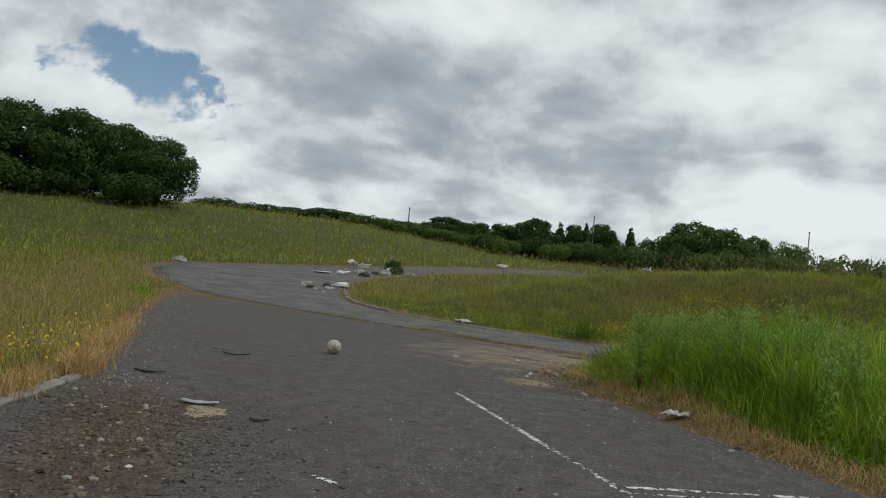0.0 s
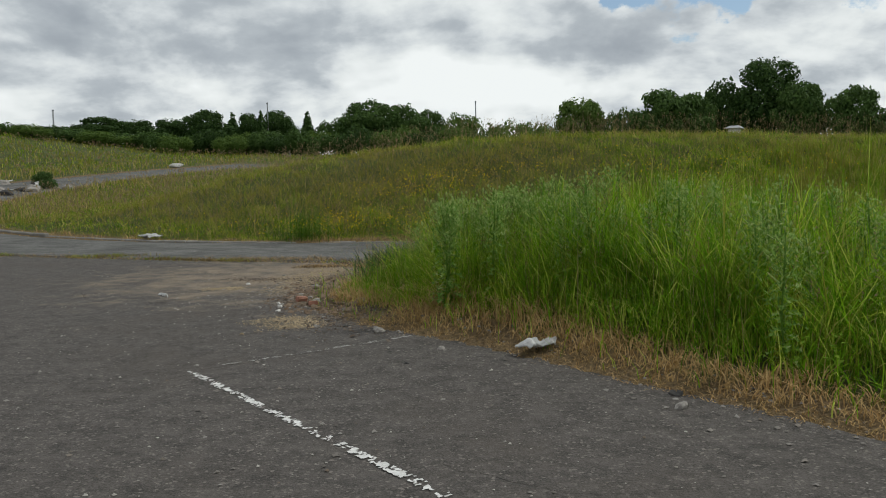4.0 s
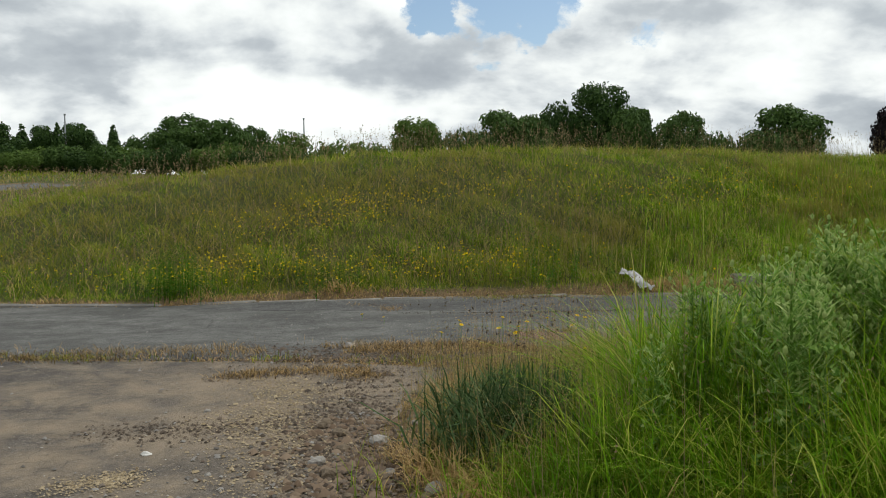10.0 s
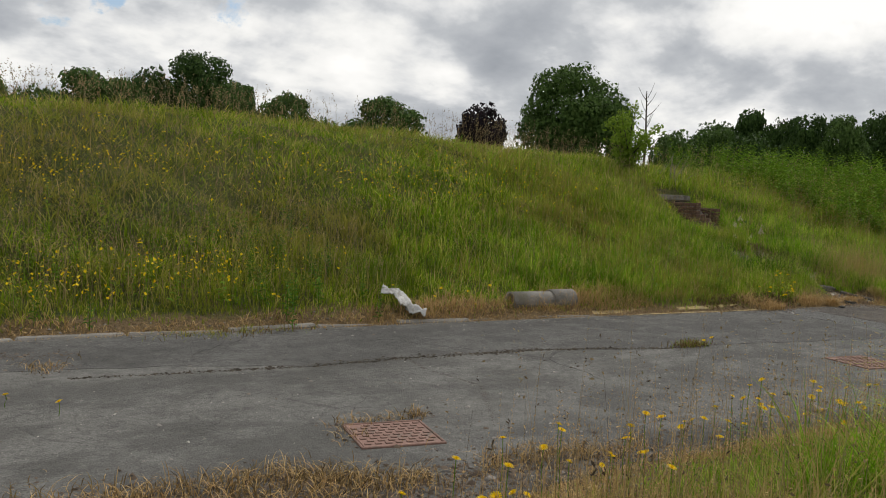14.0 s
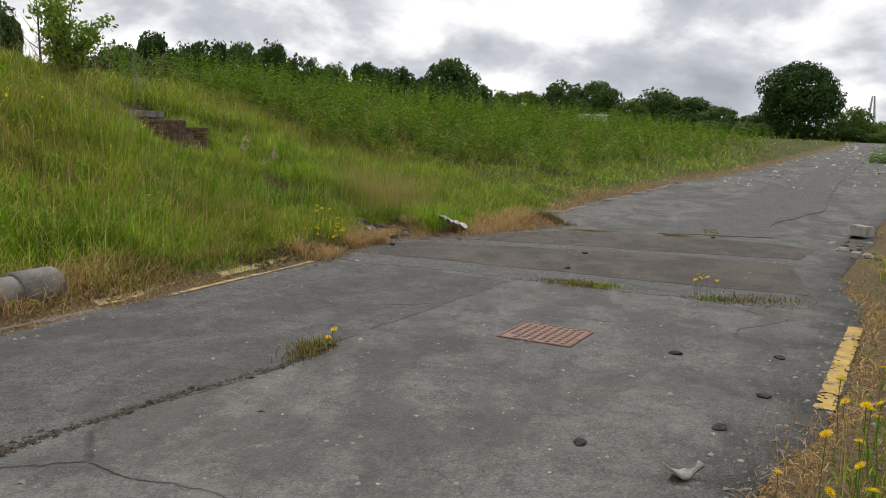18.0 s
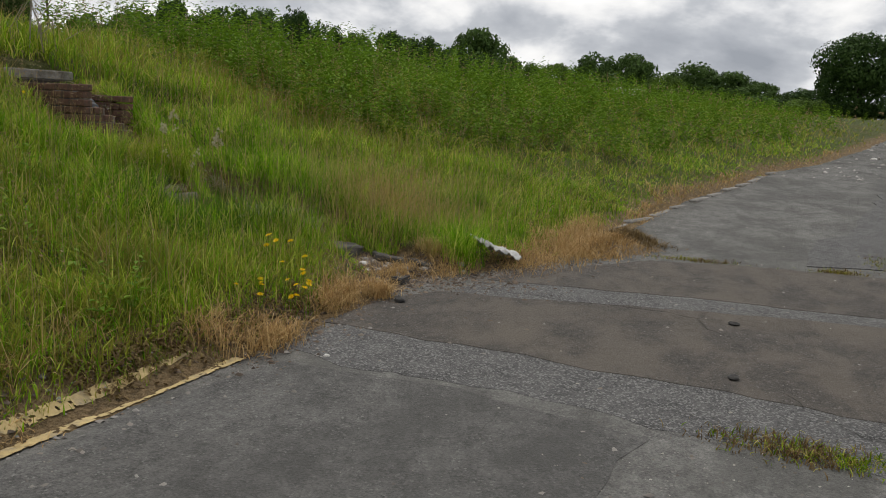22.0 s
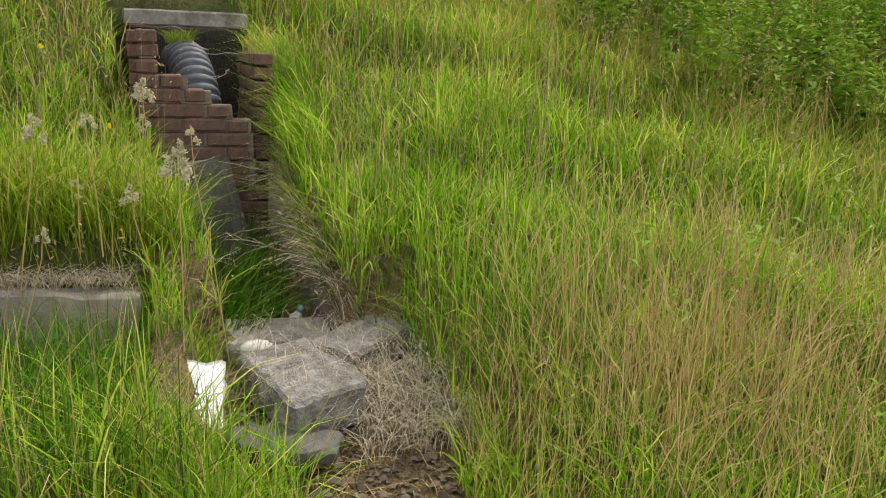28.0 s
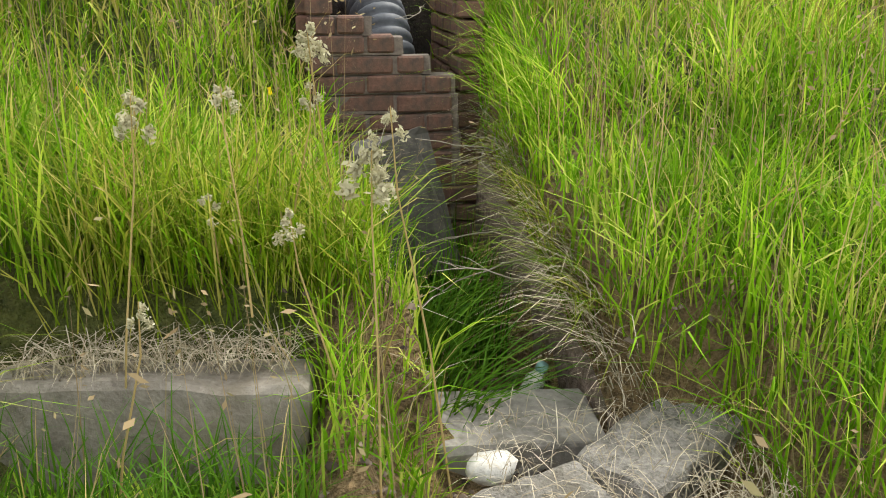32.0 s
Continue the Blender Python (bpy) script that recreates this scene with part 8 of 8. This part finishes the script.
for i in range(92):
    cx_, cy_, sd_ = ((-0.1, 7.6, 0.25), (0.3, 7.9, 0.28), (0.0, 7.5, 0.25), (0.3, 6.9, 0.5), (1.4, 5.9, 0.5), (0.3, 7.3, 0.4), (1.0, 7.6, 0.4), (2.6, 4.9, 0.6), (3.2, 5.8, 0.7))[i % 9]
    px, py = fr.gauss(cx_, sd_), fr.gauss(cy_, sd_)
    if float(edge_dist(np.array([px]), np.array([py]))[0]) > 0.35:
        thistle(px, py, fr.uniform(0.8, 1.12) * (0.56 if py > 9.6 else 0.8 if py > 8.8 else 1), fr.uniform(0, 6.28))

# sod of earth and dead grass pushed up at the end of the patch
def sod_z(x, y):
    a, b = (x - 12.8) * 0.91 - (y - 13.62) * 0.42, (x - 12.8) * 0.42 + (y - 13.62) * 0.91
    return rise(x, y) + 0.17 * np.exp(-(a / 0.55) ** 4 - (b / 0.24) ** 2)


k_ = np.linspace(-1, 1, 33)
ax_, by_ = np.meshgrid(k_ * 0.85, k_ * 0.5)
sx_, sy_ = 12.8 + ax_ * 0.91 + by_ * 0.42, 13.62 - ax_ * 0.42 + by_ * 0.91
sz_ = sod_z(sx_, sy_) - 0.02 + 0.02 * np.sin(sx_ * 13) * np.sin(sy_ * 17)
i_ = np.arange(33 * 33).reshape(33, 33)
tagged(new("earth_mound", mesh_np("earth_mound", np.c_[sx_.ravel(), sy_.ravel(), sz_.ravel()], [np.stack([i_[:-1, :-1], i_[:-1, 1:], i_[1:, 1:], i_[1:, :-1]], -1).reshape(-1, 4)], EARTH, True)), "low mound of brown earth under dry grass", "mound")
n_ = 3800
ka, kb = rng.uniform(-0.8, 0.65, n_), rng.normal(0.0, 0.17, n_)
xs, ys = 12.8 + ka * 0.91 + kb * 0.42, 13.62 - ka * 0.42 + kb * 0.91
for pick, mat, lab in ((ka + 0.8 * kb > -0.1, GRASS_BROWN, "brown dry grass tussock at the tarmac edge"), (ka + 0.8 * kb <= -0.1, GRASS_DRY, "orange dry grass tussock at the tarmac edge")):
    m_ = int(pick.sum())
    blades("tussock", xs[pick], ys[pick], rng.uniform(0.05, 0.13, m_), np.full(m_, 0.006), np.clip(rng.normal(0.95, 0.3, m_), 0.05, 1.3), mat, lab, "dry grass", z=sod_z(xs[pick], ys[pick]) - 0.02)

# ---- fly-tipped rubbish by the bend ----
for i in range(34):
    cx_, cy_ = ((-22.6, 37.0), (-25.8, 40.3), (-18.6, 25.6), (-23.5, 36.0))[i % 4]
    px, py = cx_ + fr.gauss(0, 0.9), cy_ + fr.gauss(0, 1.1)
    s = fr.uniform(0.12, 0.42)
    if i % 3 == 0:
        thing("rubbish_board", box(s * 2.4, s * 1.1, 0.04, (0, 0, 0.05 + s * 0.15), 0.01, (fr.uniform(-18, 18), fr.uniform(-14, 14), 0), 0.012, seed=i), (WHITE_PAINT, WOOD_GREY, STONE_PALE)[i % 3 if i % 2 else 1], pose(px, py, gz(px, py), 0, 0, fr.uniform(0, 180)), "broken pale board in a rubbish heap", "rubbish", "fly-tipped rubbish")
    else:
        thing("rubbish_lump", rock(s, s * 0.8, s * 0.6, 130 + i), (STONE, STONE, DARK_SCRAP, STONE_PALE)[(i // 4) % 4], pose(px, py, gz(px, py) - 0.01, 0, 0, i * 40), "lump of dumped rubble and bags", "rubbish", "fly-tipped rubbish")
for px, py, h, w in ((-25.4, 42.0, 0.7, 1.0), (-22.9, 38.4, 0.6, 0.9)):
    tree(px, py, h, w, "bush", "mid", "green shrub among dumped rubbish", "shrub", category="shrub")
for i in range(16):
    px, py = -18.2 + fr.gauss(0, 0.8), 25.0 + fr.gauss(0, 1.0)
    thing("litter_piece", rock(fr.uniform(0.04, 0.11), fr.uniform(0.03, 0.08), 0.03, 170 + i), (STONE_PALE, WHITE_FAINT, STONE, WHITE_PAINT)[i % 4], pose(px, py, rz(px, py), 0, 0, i * 50), "pale scrap of litter on the road bend", "litter", "litter on the bend")
thing("rubbish_lump", rock(0.42, 0.28, 0.2, 201), STONE, pose(-28.9, 26.7, gz(-28.9, 26.7) - 0.02), "pale lump of dumped rubble at the verge", "rubbish", "fly-tipped rubbish")
thing("rubbish_lump", rock(0.5, 0.3, 0.2, 202), STONE_PALE, pose(-24.5, 58.0, gz(-24.5, 58.0)), "pale lump of dumped rubble at the verge", "rubbish", "fly-tipped rubbish")
# debris scattered along the east road
for i in range(60):
    px = 26 + 34 * fr.random()
    py = 9.6 - 0.33 * (px - 26) + fr.uniform(-4.5, 0.2)
    thing("road_debris", rock(fr.uniform(0.04, 0.15), fr.uniform(0.04, 0.12), fr.uniform(0.02, 0.06), 230 + i, sub=1), (STONE_PALE, STONE, STONE)[i % 3], pose(px, py, rz(px, py) + 0.004, 0, 0, i * 37), "pale broken debris strewn on the road", "debris", "debris on the east road")
x = rng.uniform(22, 62, 1100)
y = 10.9 - 0.31 * (x - 22) + rng.uniform(-6.5, 0.3, len(x))
chips("road_grit", x, y, rng.gamma(2, 0.013, len(x)) + 0.008, leaf_mat("pale_grit", [(0.2, 0.19, 0.175), (0.42, 0.40, 0.37), (0.14, 0.13, 0.115)], None, rough=0.9, trans=0), "pale grit and broken debris on the far road", z=rise(x, y) + 0.006)
for i, (px, py, h, w) in enumerate(((36.5, 3.1, 0.8, 0.9), (45, -1.5, 0.6, 1.1))):
    weeds("weed_clump", rng.normal(px, w * 0.3, 60), rng.normal(py, w * 0.3, 60), rng.uniform(0.4, 1.0, 60) * h, np.full(60, 0.14), 10, WEED, "low green weed clump on broken tarmac")

# ---- distance: posts, mast and buildings ----
def lamp_post(yaw, dist, el, eye):
    px, py = bearing(eye, yaw, dist)
    z = gz(px, py)
    h = eye[2] + dist * math.tan(radians(el)) - z
    top = empty("lamp_post", "tall thin grey steel lamp post", "lamp post", pose(px, py, z, 0, 0, yaw + 90), "lamp posts")
    part("pole", tube([(0, 0, 0), (0, 0, h * 0.5), (0, 0, h)], 0.11, 8, [1.2, 0.9, 0.6]), METAL_GREY, top)
    lantern = part("lantern", box(0.7, 0.22, 0.14, (0.3, 0, h), 0.03), METAL_GREY, top)
    part("lens", box(0.5, 0.16, 0.05, (0.32, 0, h - 0.08), 0.02), WINDOW_DARK, lantern, "clear lamp lens")
    part("base_box", box(0.26, 0.26, 1.0, (0, 0, 0.5), 0.02), METAL_GREY, top)


for yaw, el in ((29.8, 4.55), (16.95, 5.15), (3.2, 5.15), (-2.4, 4.1)):
    lamp_post(yaw, 108, el, EYE_PARK)
mast = empty("lattice_mast", "distant grey steel lattice mast", "mast", pose(*bearing(EYE_EAST, -102.6, 150), 0))
mh = 1.3 + 150 * math.tan(radians(3.6))
for sx, sy in ((1, 1), (1, -1), (-1, 1), (-1, -1)):
    part("leg", tube([(sx * 1.0, sy * 1.0, 0), (sx * 0.15, sy * 0.15, mh)], 0.09, 5), METAL_GREY, mast)
for i in range(9):
    z0, z1 = mh * i / 9, mh * (i + 1) / 9
    w0, w1 = 1.0 - 0.85 * i / 9, 1.0 - 0.85 * (i + 1) / 9
    part("brace", tube([(-w0, -w0, z0), (w1, w1 * -1, z1)], 0.05, 4), METAL_GREY, mast)
    part("brace", tube([(w0, w0, z0), (-w1, w1, z1)], 0.05, 4), METAL_GREY, mast)


def building(name, x, y, yaw, l, w, h, wall, roof, label, windows=3, gable=True):
    z = gz(x, y)
    top = empty(name, label, "building", pose(x, y, z, 0, 0, yaw))
    part("wall", box(l, w, h, (0, 0, h / 2), 0.02), wall, top)
    bm = bmesh.new()
    rh = h * 0.55 if gable else 0.25
    a = [bm.verts.new((sx * (l / 2 + 0.3), sy * (w / 2 + 0.3), h)) for sx, sy in ((-1, -1), (1, -1), (1, 1), (-1, 1))]
    b = [bm.verts.new((sx * l / 2, 0, h + rh)) for sx in (-1, 1)]
    for f in ((a[0], a[1], b[1], b[0]), (a[2], a[3], b[0], b[1]), (a[1], a[2], b[1]), (a[3], a[0], b[0]), a[::-1]):
        bm.faces.new(f)
    roof_ob = part("roof", bm, roof, top)
    if gable:
        part("chimney", box(0.7, 0.7, 1.6, (l * 0.3, 0, h + rh + 0.3), 0.03), wall, roof_ob, "brick chimney")
    for i in range(windows):
        for s in (-1, 1):
            wx = (i + 0.5) / windows * l - l / 2
            wn = part("window", box(l / windows * 0.4, 0.08, h * 0.3, (wx, s * w / 2, h * 0.62), 0.01), WINDOW_DARK, top)
            part("sill", box(l / windows * 0.46, 0.16, 0.08, (wx, s * (w / 2 + 0.06), h * 0.45), 0.01), WALL_WHITE, wn)
    return top


building("house", *bearing(EYE_EAST, -104.6, 250), 20, 7, 6, 3.6, WALL_RED, ROOF, "distant red brick house with tiled roof")
building("house", *bearing(EYE_EAST, -106.0, 260), 30, 7, 6, 3.0, WALL_WHITE, ROOF, "distant pale house with tiled roof")
for yaw, el in ((-85.2, 2.0), (-86.2, 2.0)):
    bx, by = bearing(EYE_EAST, yaw, 118)
    hh = 1.3 + 118 * math.tan(radians(el)) - gz(bx, by)
    building("white_unit", bx, by, 8, 1.7, 1.7, hh, WALL_WHITE, WALL_WHITE, "distant plain white storage unit", 1, False)
building("long_shed", *bearing(EYE_EAST, -94.8, 110), -12, 5, 2, max(0.3, 1.3 + 110 * math.tan(radians(0.25)) - gz(*bearing(EYE_EAST, -94.8, 110))), WALL_WHITE, METAL_GREY, "distant low pale shed", 4, False)
for yaw, dist, el, ln in ((-18.3, 70, 3.2, 0.8),):
    bx, by = bearing(EYE_ROAD, yaw, dist)
    hh = 1.5 + dist * math.tan(radians(el)) - gz(bx, by)
    building("low_shed", bx, by, -30, ln, 1.0, hh, WALL_WHITE, METAL_GREY, "distant low white building behind the bank", 2, False)
# leafless tree beside the sapling
bx, by = bearing(EYE_ROAD, -49.0, 90)
dead = empty("dead_tree", "bare dead tree with thin branches", "tree", pose(bx, by, gz(bx, by)))
part("trunk", tube([(0, 0, -0.2), (0.1, 0, 5), (-0.1, 0.1, 10.2)], 0.16, 6, [1.3, 0.8, 0.25]), BARK, dead)
for i in range(16):
    z0 = 3.5 + i * 0.4
    a = i * 2.4
    l = 2.4 - 0.1 * i
    part("branch", tube([(0, 0, z0), (l * 0.5 * math.cos(a), l * 0.5 * math.sin(a), z0 + 0.6), (l * math.cos(a), l * math.sin(a), z0 + 1.5)], 0.045, 4, [1, 0.7, 0.3]), BARK, dead)
